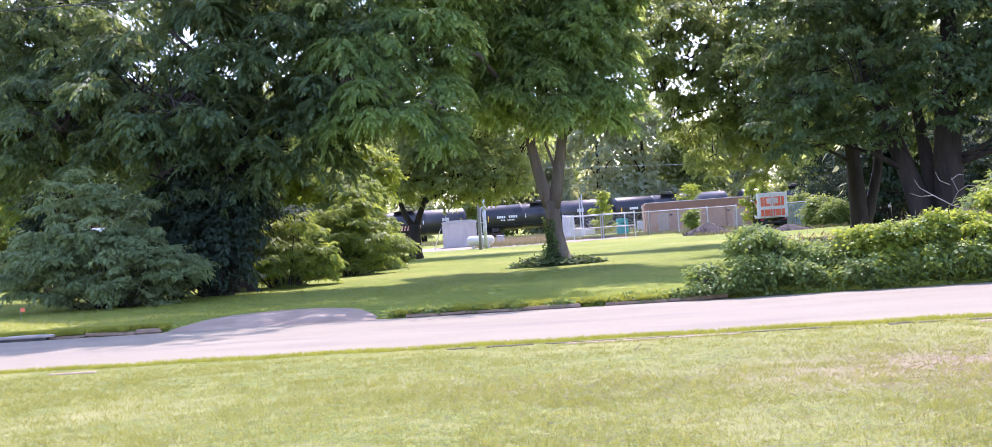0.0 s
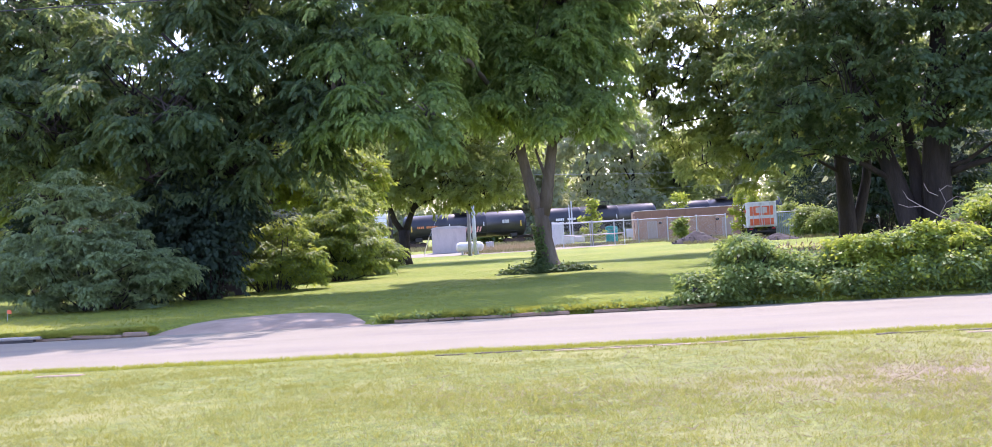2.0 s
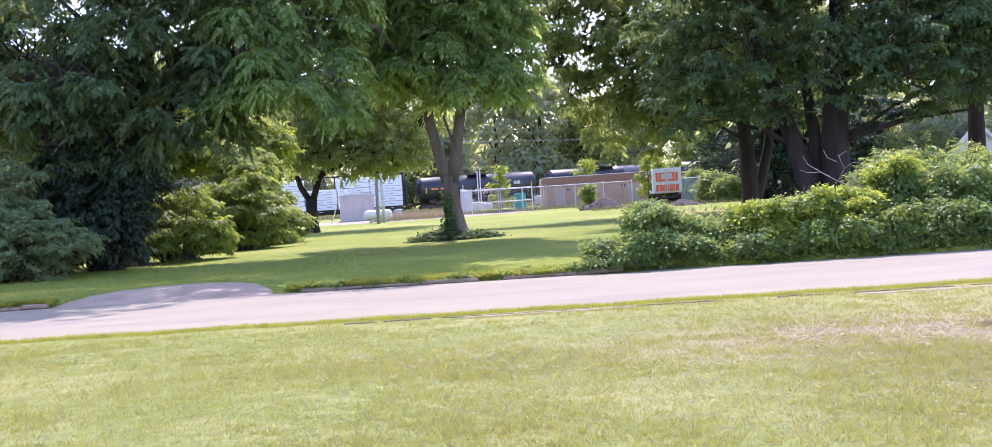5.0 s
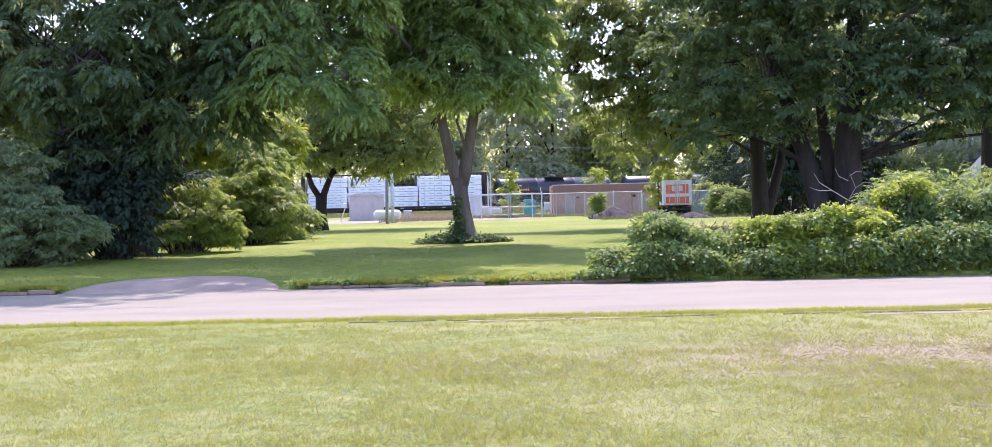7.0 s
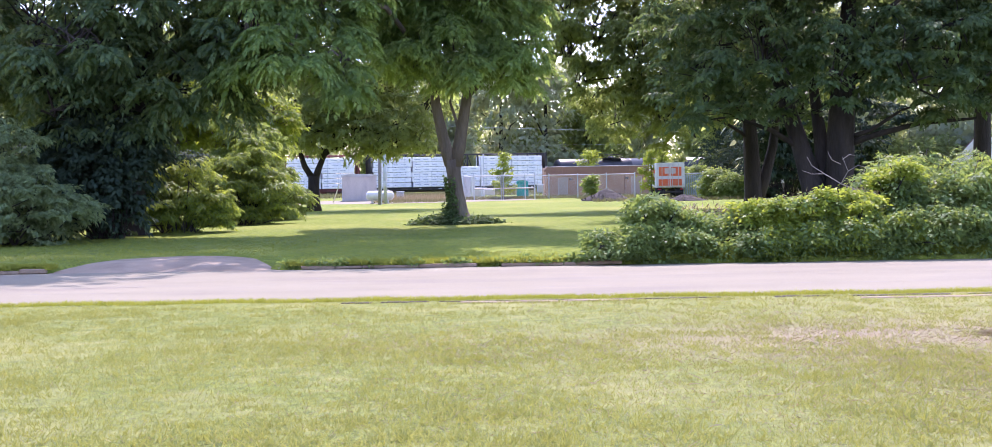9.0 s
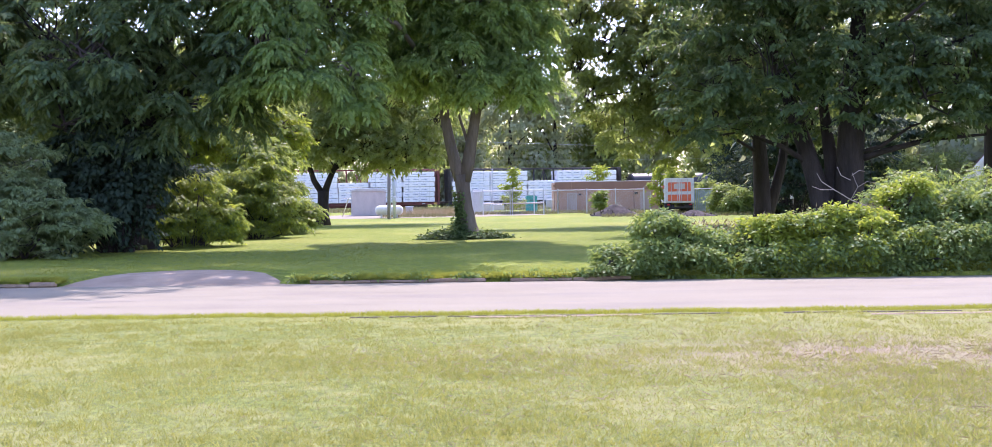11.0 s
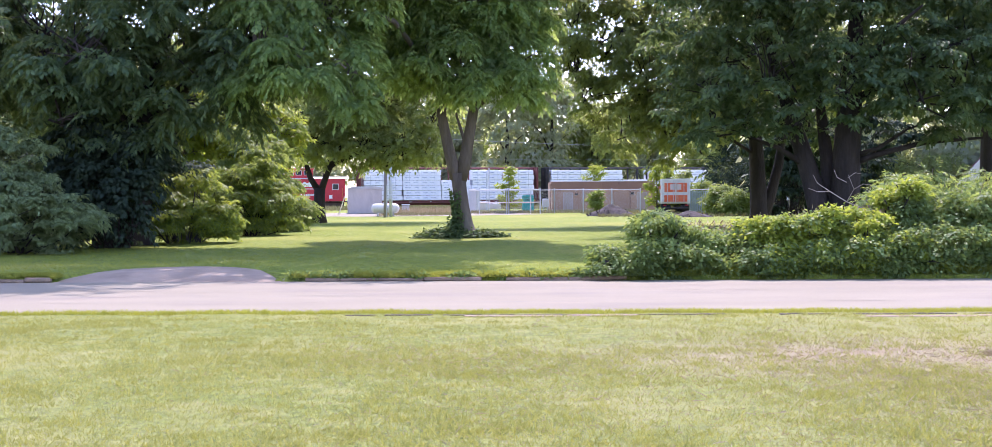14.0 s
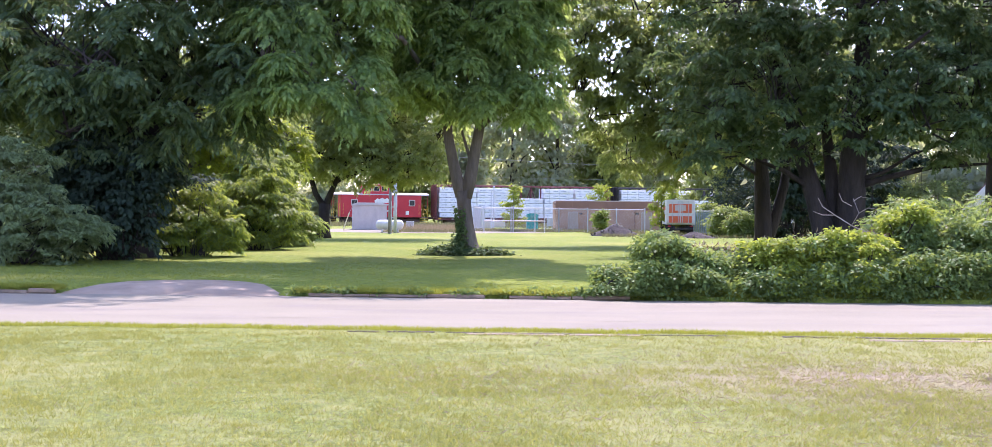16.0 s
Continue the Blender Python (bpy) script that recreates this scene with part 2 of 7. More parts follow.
COPING = surface("pale_metal_coping", (0.50, 0.44, 0.40), (0.58, 0.52, 0.47), 0.5, 0.2, 2, 30, 0.05, 0.003)
GALV = surface("galvanised_steel", (0.55, 0.57, 0.60), (0.64, 0.66, 0.69), 0.5, 0.2, 4, 50, 0.05, 0.002, None, (0.33, 0.34, 0.36), 2.0, 0.5)
SHED_METAL = surface("grey_sheet_metal", (0.60, 0.54, 0.50), (0.68, 0.62, 0.58), 0.6, 0.0, 0.9, 20, 0.1, 0.004, (1, 1, 0.4), (0.36, 0.33, 0.32), 0.8, 0.6)
TEAL = surface("teal_plastic", (0.006, 0.38, 0.36), (0.01, 0.46, 0.43), 0.5, 0, 2, 30, 0.05, 0.003, None, (0.02, 0.27, 0.27), 1.2, 0.4)
PROPANE = surface("white_tank_paint", (0.72, 0.70, 0.68), (0.80, 0.78, 0.76), 0.4, 0, 2, 30, 0.03, 0.002, None, (0.55, 0.5, 0.46), 1.3, 0.4)
WOOD_GREY = surface("weathered_pole_wood", (0.24, 0.215, 0.19), (0.33, 0.30, 0.27), 0.9, 0, 3, 30, 0.4, 0.01, (1, 1, 0.15), (0.16, 0.14, 0.12), 1.2, 0.5, 0.2)
SLAT_BLUE = surface("blue_grey_privacy_slats", (0.25, 0.33, 0.36), (0.31, 0.39, 0.42), 0.6, 0, 2, 30, 0.05, 0.003)
RUBBER = surface("black_rubber", (0.02, 0.02, 0.02), (0.035, 0.033, 0.032), 0.8, 0, 3, 30, 0.1, 0.003)
GLASS_DARK = surface("dark_window_glass", (0.03, 0.035, 0.04), (0.05, 0.055, 0.06), 0.08, 0, 1, 10, 0)
CABLE_PALE = surface("weathered_aluminium_cable", (0.45, 0.45, 0.46), (0.55, 0.55, 0.56), 0.5, 0.3, 3, 30, 0)
CABLE = surface("black_cable", (0.03, 0.03, 0.03), (0.05, 0.05, 0.05), 0.6, 0, 3, 30, 0)
ROOF_RED = surface("brown_red_shingles", (0.20, 0.10, 0.085), (0.27, 0.14, 0.115), 0.9, 0, 3, 20, 0.4, 0.01)


# ---- shape helpers ----
class Geo:
    """Verts and faces of one mesh, gathered piece by piece."""

    def __init__(self):
        self.v, self.f = [], []

    def add(self, verts, faces):
        k = len(self.v)
        self.v += [tuple(p) for p in verts]
        self.f += [tuple(i + k for i in f) for f in faces]
        return self

    def box(self, c, size, turn=None, ch=0.0):
        """A box; ch chamfers its upright and lying edges."""
        hx, hy, hz = (s / 2 for s in size)
        ch = min(ch, hx * 0.45, hy * 0.45, hz * 0.45)
        if ch <= 0:
            vs = [(sx * hx, sy * hy, sz * hz) for sz in (-1, 1) for sx, sy in ((-1, -1), (1, -1), (1, 1), (-1, 1))]
            fs = [(3, 2, 1, 0), (4, 5, 6, 7), (0, 1, 5, 4), (1, 2, 6, 5), (2, 3, 7, 6), (3, 0, 4, 7)]
        else:
            vs, fs = [], []
            for z, k in ((-hz, ch), (-hz + ch, 0), (hz - ch, 0), (hz, ch)):
                ring = []
                x, y = hx - k, hy - k
                for sx, sy, a in ((-1, -1, 0), (1, -1, 1), (1, 1, 0), (-1, 1, 1)):
                    p, q = (sx * x, sy * (y - ch)), (sx * (x - ch), sy * y)
                    ring += [p, q] if a == 0 else [q, p]
                vs += [(px, py, z) for px, py in ring]
            for r in range(3):
                for i in range(8):
                    j = (i + 1) % 8
                    fs.append((r * 8 + i, r * 8 + j, r * 8 + 8 + j, r * 8 + 8 + i))
            fs += [tuple(range(7, -1, -1)), tuple(range(24, 32))]
        m = Matrix.Translation(c) @ (turn if turn else Matrix())
        return self.add([m @ Vector(p) for p in vs], fs)

    def tube(self, path, radii, n=8, cap=True):
        path = [Vector(p) for p in path]
        if isinstance(radii, (int, float)):
            radii = [radii] * len(path)
        rings = []
        side = None
        for i, p in enumerate(path):
            d = (path[min(i + 1, len(path) - 1)] - path[max(i - 1, 0)]).normalized()
            if side is None:
                side = d.orthogonal().normalized()
            side = (side - d * side.dot(d)).normalized()
            up = d.cross(side)
            rings += [p + radii[i] * (math.cos(a) * side + math.sin(a) * up) for a in (2 * math.pi * k / n for k in range(n))]
        fs = [(r * n + i, r * n + (i + 1) % n, r * n + n + (i + 1) % n, r * n + n + i) for r in range(len(path) - 1) for i in range(n)]
        if cap:
            fs += [tuple(range(n - 1, -1, -1)), tuple(range((len(path) - 1) * n, len(path) * n))]
        return self.add(rings, fs)

    def bar(self, a, b, r, n=6):
        return self.tube([a, b], r, n)

    def prism(self, outline, y0, y1):
        """An outline of (x, z) points pushed from y0 to y1."""
        n = len(outline)
        vs = [(x, y0, z) for x, z in outline] + [(x, y1, z) for x, z in outline]
        fs = [tuple(range(n)), tuple(range(2 * n - 1, n - 1, -1))]
        fs += [(i, n + i, n + (i + 1) % n, (i + 1) % n) for i in range(n)]
        return self.add(vs, fs)

    def lathe(self, profile, n=32):
        """(x, r) points turned round the x axis."""
        k = len(profile)
        vs = [(x, r * math.cos(a), r * math.sin(a)) for x, r in profile for a in (2 * math.pi * i / n for i in range(n))]
        fs = [(r * n + i, r * n + n + i, r * n + n + (i + 1) % n, r * n + (i + 1) % n) for r in range(k - 1) for i in range(n)]
        fs += [tuple(range(n)), tuple(range(k * n - 1, (k - 1) * n - 1, -1))]
        return self.add(vs, fs)

    def mesh(self, name, mat, smooth=False):
        me = bpy.data.meshes.new(name)
        me.from_pydata(self.v, [], self.f)
        me.materials.append(mat)
        bm = bmesh.new()
        bm.from_mesh(me)
        bmesh.ops.recalc_face_normals(bm, faces=bm.faces)
        bm.to_mesh(me)
        bm.free()
        if smooth:
            me.polygons.foreach_set("use_smooth", [len(p.vertices) == 4 for p in me.polygons])
        return me


def part(name, geo, mat, parent, label="", at=None, smooth=False):
    me = geo if isinstance(geo, bpy.types.Mesh) else geo.mesh(name, mat, smooth)
    ob = new(name, me)
    ob.parent = parent
    if at is not None:
        ob.matrix_basis = at
    return tagged(ob, label) if label else ob


def thing(name, m, label, category, group="", kind=""):
    ob = new(name)
    ob.empty_display_size = 0.3
    ob.matrix_basis = m
    return tagged(ob, label, category, group, kind)


def quads_mesh(name, verts, mat):
    """verts: (n, 4, 3) corners of n loose quads."""
    n = len(verts)
    me = bpy.data.meshes.new(name)
    me.vertices.add(4 * n)
    me.vertices.foreach_set("co", np.ascontiguousarray(verts, dtype=np.float32).ravel())
    me.loops.add(4 * n)
    me.loops.foreach_set("vertex_index", np.arange(4 * n, dtype=np.int32))
    me.polygons.add(n)
    me.polygons.foreach_set("loop_start", np.arange(0, 4 * n, 4, dtype=np.int32))
    me.polygons.foreach_set("loop_total", np.full(n, 4, dtype=np.int32))
    me.materials.append(mat)
    me.update(calc_edges=True)
    return me


def unit(v):
    return v / np.maximum(np.linalg.norm(v, axis=-1, keepdims=True), 1e-9)


def kites(rng, p, d, length, width, droop=0.25, out=None):
    """Leaf blades at p along d, as pointed quads; length and width vary leaf by leaf. They face up and outward."""
    n = len(p)
    d = unit(d)
    face = rng.normal(size=(n, 3)) * 0.5 + np.array([0, 0, 0.8])
    if out is not None:
        face = face + out * 0.8
    s = unit(np.cross(d, face))
    ll = length * rng.uniform(0.7, 1.3, (n, 1))
    ww = width * rng.uniform(0.7, 1.3, (n, 1))
    tip = p + d * ll
    tip[:, 2] -= droop * ll[:, 0]
    mid = p + d * ll * 0.42
    return np.stack([p, mid + s * ww / 2, tip, mid - s * ww / 2], axis=1)


def lumpy(rng, blobs, k=3, size=0.5):
    """The same heap with smaller lumps on its skin, so that its outline is uneven."""
    out = [tuple(b) for b in blobs]
    for b in blobs:
        for d in unit(rng.normal(size=(k, 3))):
            s = size * rng.uniform(0.6, 1.2)
            out.append((b[0] + d[0] * b[3], b[1] + d[1] * b[4], max(0.3 * b[2], b[2] + d[2] * b[5]), b[3] * s, b[4] * s, b[5] * s))
    return out


def blob_points(rng, blobs, n, inner=0.55):
    """n places in a heap of ellipsoids, most of them near the skin: places, outward directions, blob numbers."""
    b = np.array(blobs, dtype=float)
    vol = (b[:, 3] * b[:, 4] * b[:, 5]) ** 0.85
    which = rng.choice(len(b), size=n, p=vol / vol.sum())
    d = unit(rng.normal(size=(n, 3)))
    r = (inner ** 3 + (1 - inner ** 3) * rng.uniform(size=(n, 1))) ** (1 / 3)
    return b[which, :3] + d * r * b[which, 3:6], d, which


def foliage(rng, blobs, clumps, per, spread, length, width, style="leaf", droop=0.3, inner=0.5):
    """Leaf quads in clumps. style leaf: single blades; spray: pinnate sprays of 9 leaflets that hang."""
    c, out, which = blob_points(rng, blobs, clumps, inner)
    size = spread * rng.uniform(0.6, 1.4, (clumps, 1))
    cc, oo, ss = np.repeat(c, per, 0), np.repeat(out, per, 0), np.repeat(size, per, 0)
    n = len(cc)
    p = cc + rng.normal(size=(n, 3)) * ss * np.array([0.6, 0.6, 0.24])
    p[:, 2] -= 0.22 * ((p[:, :2] - cc[:, :2]) ** 2).sum(1) / np.maximum(ss[:, 0], 0.05)
    d = unit(oo * np.array([0.6, 0.6, 0.2]) + unit(p - cc) * np.array([0.9, 0.9, 0.4]) + rng.normal(size=(n, 3)) * 0.35 + np.array([0, 0, -droop]))
    if style == "leaf":
        return kites(rng, p, d, length, width, droop, oo), c, which
    k = 9
    t = np.linspace(0.1, 1.0, k)
    axis = d[:, None, :] * (t[None, :, None] * length * 2.4)
    axis = axis + np.array([0, 0, -1.0]) * (t[None, :, None] ** 2 * length * 0.55)
    q = p[:, None, :] + axis
    side = unit(np.cross(d, np.array([0, 0, 1.0]) + rng.normal(size=(n, 3)) * 0.3))
    sgn = np.where(np.arange(k) % 2 == 0, 1.0, -1.0)
    sgn[-1] = 0
    dd = d[:, None, :] * 0.75 + side[:, None, :] * sgn[None, :, None] + np.array([0, 0, -0.2])
    return kites(rng, q.reshape(-1, 3), dd.reshape(-1, 3), length, width, droop, np.repeat(oo, k, 0)), c, which


def boughs(rng, blobs, count, reach, sprays, leaflets, length, width, hang=0.35, inner=0.6, flat=0.25):
    """Drooping boughs that leave a heap of ellipsoids, hung with sprays of leaflets in tiers, with gaps between them."""
    c, out, which = blob_points(rng, blobs, count, inner)
    c = c - out * reach * 0.45
    flatten = np.array([1.0, 1.0, flat])
    h = unit(out * flatten + rng.normal(size=(count, 3)) * np.array([0.35, 0.35, 0.08]))
    ll = reach * rng.uniform(0.55, 1.35, (count, 1))
    side = unit(np.cross(h, np.array([0, 0, 1.0])))
    t = (np.arange(sprays) + 0.5) / sprays
    sgn = np.where(np.arange(sprays) % 2 == 0, 1.0, -1.0)
    p = c[:, None] + h[:, None] * (ll[:, None] * t[None, :, None])
    p = p + np.array([0, 0, 1.0]) * (ll[:, None] * (0.12 * t - hang * t ** 2)[None, :, None])
    p = p + side[:, None] * (sgn * 0.16 * (1.15 - t))[None, :, None] * ll[:, None] + rng.normal(size=p.shape) * 0.05 * reach
    d = h[:, None] * 0.6 + side[:, None] * (sgn * (1.15 - 0.8 * t))[None, :, None] + np.array([0, 0, 1.0]) * (-hang * (0.3 + t))[None, :, None] + rng.normal(size=p.shape) * 0.22
    p, d, oo = p.reshape(-1, 3), unit(d.reshape(-1, 3)), np.repeat(out, sprays, 0)
    if leaflets == 1:
        return kites(rng, p, d, length, width, 0.3, oo), c, which
    k = leaflets
    u = np.linspace(0.12, 1.0, k)
    q = p[:, None] + d[:, None] * (u[None, :, None] * length * k * 0.24) + np.array([0, 0, -1.0]) * (u[None, :, None] ** 2 * length * 0.5)
    s2 = unit(np.cross(d, np.array([0, 0, 1.0]) + rng.normal(size=d.shape) * 0.25))
    g2 = np.where(np.arange(k) % 2 == 0, 1.0, -1.0)
    g2[-1] = 0
    dd = d[:, None] * 0.7 + s2[:, None] * g2[None, :, None] + np.array([0, 0, -0.25])
    return kites(rng, q.reshape(-1, 3), dd.reshape(-1, 3), length, width, 0.25, np.repeat(oo, k, 0)), c, which


def clusters(rng, blobs, gap, size, inner=0.55):
    """A heap of ellipsoids broken up into many small leafy clusters, about gap metres apart, with room between them."""
    b = np.array(blobs, float)
    vol = (b[:, 3] * b[:, 4] * b[:, 5])
    out = []
    for k, v in zip(b, vol):
        n = max(3, int(4.2 * v / gap ** 3))
        d = unit(rng.normal(size=(n, 3)))
        r = (inner ** 3 + (1 - inner ** 3) * rng.uniform(size=(n, 1))) ** (1 / 3)
        for p in k[:3] + d * r * k[3:6]:
            q = size * rng.uniform(0.6, 1.35)
            out.append((p[0], p[1], p[2], q, q, q * 0.75))
    return out


def limb_path(a, b, sag=0.0, wob=0.15, n=6, rng=None):
    a, b = np.array(a, float), np.array(b, float)
    pts = []
    for i in range(n + 1):
        t = i / n
        p = a + (b - a) * t
        p[2] += math.sin(t * math.pi) * sag
        if rng is not None and 0 < i < n:
            p += rng.normal(size=3) * wob * np.linalg.norm(b - a) / n
        pts.append(tuple(p))
    return pts


def tree(name, base, stems, limbs, blobs, label, leaf, bark, clumps, per, spread, length, width, style="leaf", seed=1, droop=0.3, inner=0.5, twigs=True, group="", category="tree", leaf2=None, top=(), fill=0, lumps=None):
    """stems: paths of (x, y, z, radius) from the foot; limbs: the same. All in the tree's own space."""
    rng = np.random.default_rng(seed)
    t = thing(name, pose(*base), label, category, group)
    for i, s in enumerate(stems):
        g = Geo()
        g.tube([p[:3] for p in s], [p[3] for p in s], 12)
        part("trunk", g, bark, t, smooth=True)
    for s in limbs:
        g = Geo()
        g.tube([p[:3] for p in s], [p[3] for p in s], 8)
        part("limb", g, bark, t, smooth=True)
    if style.startswith("bough"):
        heap = clusters(rng, blobs, *lumps) if lumps else blobs
        quads, c, which = boughs(rng, heap, clumps, spread, per, 9 if style == "bough" else 1, length, width, droop, inner)
        which = np.array([int(np.argmin(((np.array(blobs)[:, :3] - p) ** 2).sum(1))) for p in c])
    else:
        quads, c, which = foliage(rng, blobs, clumps, per, spread, length, width, style, droop, inner)
    if leaf2 is not None:
        cut = rng.uniform(size=len(quads)) < 0.25
        part("lit_young_leaves", quads_mesh("lit_young_leaves", quads[cut], leaf2), None, t, "lighter young leaves that also carry sunlit brightness")
        quads = quads[~cut]
    part("crown", quads_mesh("crown", quads, leaf), None, t)
    if fill:
        inside = [(b[0], b[1] + 0.3 * b[4], b[2], 0.8 * b[3], 0.7 * b[4], 0.8 * b[5]) for b in blobs]
        part("inner_leaves", quads_mesh("inner_leaves", foliage(rng, inside, fill, 30, 0.5, 0.2, 0.12, "leaf", 0.3, 0.1)[0], leaf), None, t)
    # an unseen upper crown, added out of view to cast shade
    if top:
        part("unseen_shade_crown", quads_mesh("unseen_shade_crown", foliage(rng, top, 1300, 24, 0.7, 0.32, 0.2, "leaf", 0.3, 0.3)[0], leaf), None, t)
    if twigs:
        g = Geo()
        b = np.array(blobs, float)
        step = max(1, clumps // 260)
        for i in range(0, clumps, step):
            a = b[which[i], :3] + rng.normal(size=3) * 0.15 * b[which[i], 3:6] - np.array([0, 0, 0.3 * b[which[i], 5]])
            g.tube(limb_path(a, c[i], 0.15, 0.3, 3, rng), [0.045, 0.03, 0.02, 0.008], 4, False)
        tagged(part("twig_work", g, bark, t), kind="stuff")
    return t


def bush(name, base, blobs, label, leaf, clumps, per, spread, length, width, style="leaf", seed=1, droop=0.2, inner=0.45, group="", leaf2=None, share=0.25, category="bush", bark=None, lumps=None, sprigs=None):
    rng = np.random.default_rng(seed)
    t = thing(name, pose(*base), label, category, group)
    blobs = clusters(rng, blobs, *lumps) if lumps else lumpy(rng, blobs)
    if style.startswith("bough"):
        quads, c, which = boughs(rng, blobs, clumps, spread, per, 7 if style == "bough" else 1, length, width, droop, inner)
    else:
        quads, c, which = foliage(rng, blobs, clumps, per, spread, length, width, style, droop, inner)
    quads[:, :, 2] = np.maximum(quads[:, :, 2], 0.02)
    # this lighter share also puts sunlit highlights into the leaf colour
    if leaf2 is not None:
        top = c[:, 2].max()
        cut = rng.uniform(size=len(quads)) < share
        part("lit_young_leaves", quads_mesh("lit_young_leaves", quads[cut], leaf2), None, t, "lighter young leaves that also carry sunlit brightness")
        quads = quads[~cut]
    part("leaves", quads_mesh("leaves", quads, leaf), None, t)
    if sprigs:
        w, h = sprigs
        n = int(34 * w)
        foot = np.stack([rng.uniform(-w, w, n), rng.uniform(-0.5, 0.3, n), h * rng.uniform(0.55, 1.0, n)], 1)
        way = unit(np.stack([rng.normal(size=n) * 0.35, rng.normal(size=n) * 0.35 - 0.15, np.ones(n)], 1))
        tall = rng.uniform(0.12, 0.42, (n, 1))
        grown = []
        for k in range(9):
            p = foot + way * tall * (k / 8)
            d = way * 0.5 + rng.normal(size=(n, 3)) * np.array([0.8, 0.8, 0.3])
            grown.append(kites(rng, p, d, 0.085 * (1.15 - k / 14), 0.046, 0.2))
        tagged(part("new_growth", quads_mesh("new_growth", np.concatenate(grown), leaf2 or leaf), None, t), "upright leafy shoots", kind="stuff")
    g = Geo()
    for i in range(0, clumps, max(1, clumps // 40)):
        x, y, z = c[i]
        g.tube(limb_path((x * 0.35, y * 0.35, 0), (x, y, max(z, 0.1)), 0.1, 0.4, 4, rng), [0.03, 0.024, 0.018, 0.012, 0.006], 4, False)
    tagged(part("stem_work", g, bark or BARK_DARK, t), kind="stuff")
    return t


# ---- ground, road, kerbs ----
SLOPE = -0.046                      # the road runs slightly askew to the view
NEAR, FAR = 15.92, 23.1             # its edges straight ahead


def edge(y, x):
    return y + SLOPE * x


def rise(x, y):
    """Height of the ground: flat lawns, gentle swells on the far one."""
    d = y - edge(FAR, x)
    if d < 0:
        d2 = edge(NEAR, x) - y
        return 0.0 if d2 <= 0 else 0.02 * noise.noise((x * 0.4, y * 0.4, 0)) * min(1, d2)
    if -8.6 < x < -4.2 and d < 1.2:
        return -0.13
    return 0.06 * noise.noise((x * 0.11, y * 0.08, 5)) * min(1, d / 6) * max(0, min(1, (80 - d) / 40))


def ground_sheet():
    xs = sorted(set([-8.65, -8.55, -4.25, -4.15, -900, -500, -300, -200, -140] + [-100 + 4 * i for i in range(20)] + [-20 + 1.0 * i for i in range(41)] + [24 + 4 * i for i in range(20)] + [140, 200, 300, 500, 900]))
    rows = []
    for y in [-300, -100, -40, -15, -5] + [-2 + 0.9 * i for i in range(19)]:
        rows.append(("a", min(y, NEAR - 0.4)))
    rows += [("n", NEAR), ("n", NEAR + 0.03), ("f", FAR - 0.02), ("f", FAR), ("f", FAR + 0.001)]
    rows += [("f", FAR + 1.0 * i) for i in range(1, 30)] + [("f", FAR + 30 + 4 * i) for i in range(30)] + [("f", FAR + v) for v in (160, 220, 320, 500, 900)]
    vs = []
    for k, y in rows:
        for x in xs:
            yy = y + SLOPE * x * (1 if k != "a" else max(0, min(1, y / NEAR)))
            low = (k, y) in (("n", NEAR + 0.03), ("f", FAR - 0.02))
            vs.append((x, yy, -0.2 if low else rise(x, yy)))
    n = len(xs)
    g = Geo()
    g.add(vs, [(r * n + i, r * n + i + 1, r * n + n + i + 1, r * n + n + i) for r in range(len(rows) - 1) for i in range(n - 1)])
    ob = new("ground", g.mesh("ground", LAWN, True))
    return tagged(ob, "mown lawn with yellow-green grass and straw patches", "lawn", kind="structure")


ground_sheet()


def road_slab():
    rng = random.Random(3)
    xs = [-300, -150, -80, -40] + [-24 + 0.5 * i for i in range(97)] + [40, 80, 150, 300]
    us = [0.0] + [0.25 + 0.5 * i for i in range(13)] + [7.0]
    vs, n = [], len(us)
    for x in xs:
        ragged = 0.05 * noise.noise((x * 0.9, 0, 3)) if abs(x) < 30 else 0
        for i, u in enumerate(us):
            y = edge(NEAR, x) + 0.05 + u + (ragged if i == 0 else 0)
            vs.append((x, y, -0.085 + 0.03 * (1 - ((u - 3.5) / 3.5) ** 2) + 0.004 * noise.noise((x, y, 0))))
    g = Geo().add(vs, [(r * n + i, r * n + n + i, r * n + n + i + 1, r * n + i + 1) for r in range(len(xs) - 1) for i in range(n - 1)])
    ob = new("road", g.mesh("road", ASPHALT, True))
    tagged(ob, "sun-bleached pale asphalt street with fine cracks", "road", kind="structure")
    # long seams and cracks, sealed dark, a hair above the surface
    for y0, a, b, w in ((2.2, -14, 16, 0.02), (4.4, -10, 12, 0.018), (5.6, 2, 15, 0.016), (1.0, -3, 9, 0.014), (3.2, -15, -2, 0.014)):
        k = Geo()
        pts = []
        for i in range(41):
            x = a + (b - a) * i / 40
            pts.append((x, edge(NEAR, x) + y0 + 0.10 * noise.noise((x * 0.6, y0, 0))))
        q = [(x, y, -0.085 + 0.03 * (1 - ((y - edge(NEAR, x) - 3.55) / 3.5) ** 2) + 0.006) for x, y in pts]
        k.add([(x, y - w / 2, z) for x, y, z in q] + [(x, y + w / 2, z) for x, y, z in q], [(i, i + 1, 42 + i, 41 + i) for i in range(40)])
        part("crack", k, CRACK, ob)


CRACK = surface("dark_crack", (0.17, 0.155, 0.15), (0.22, 0.2, 0.195), 0.9, 0, 5, 40, 0)
road_slab()


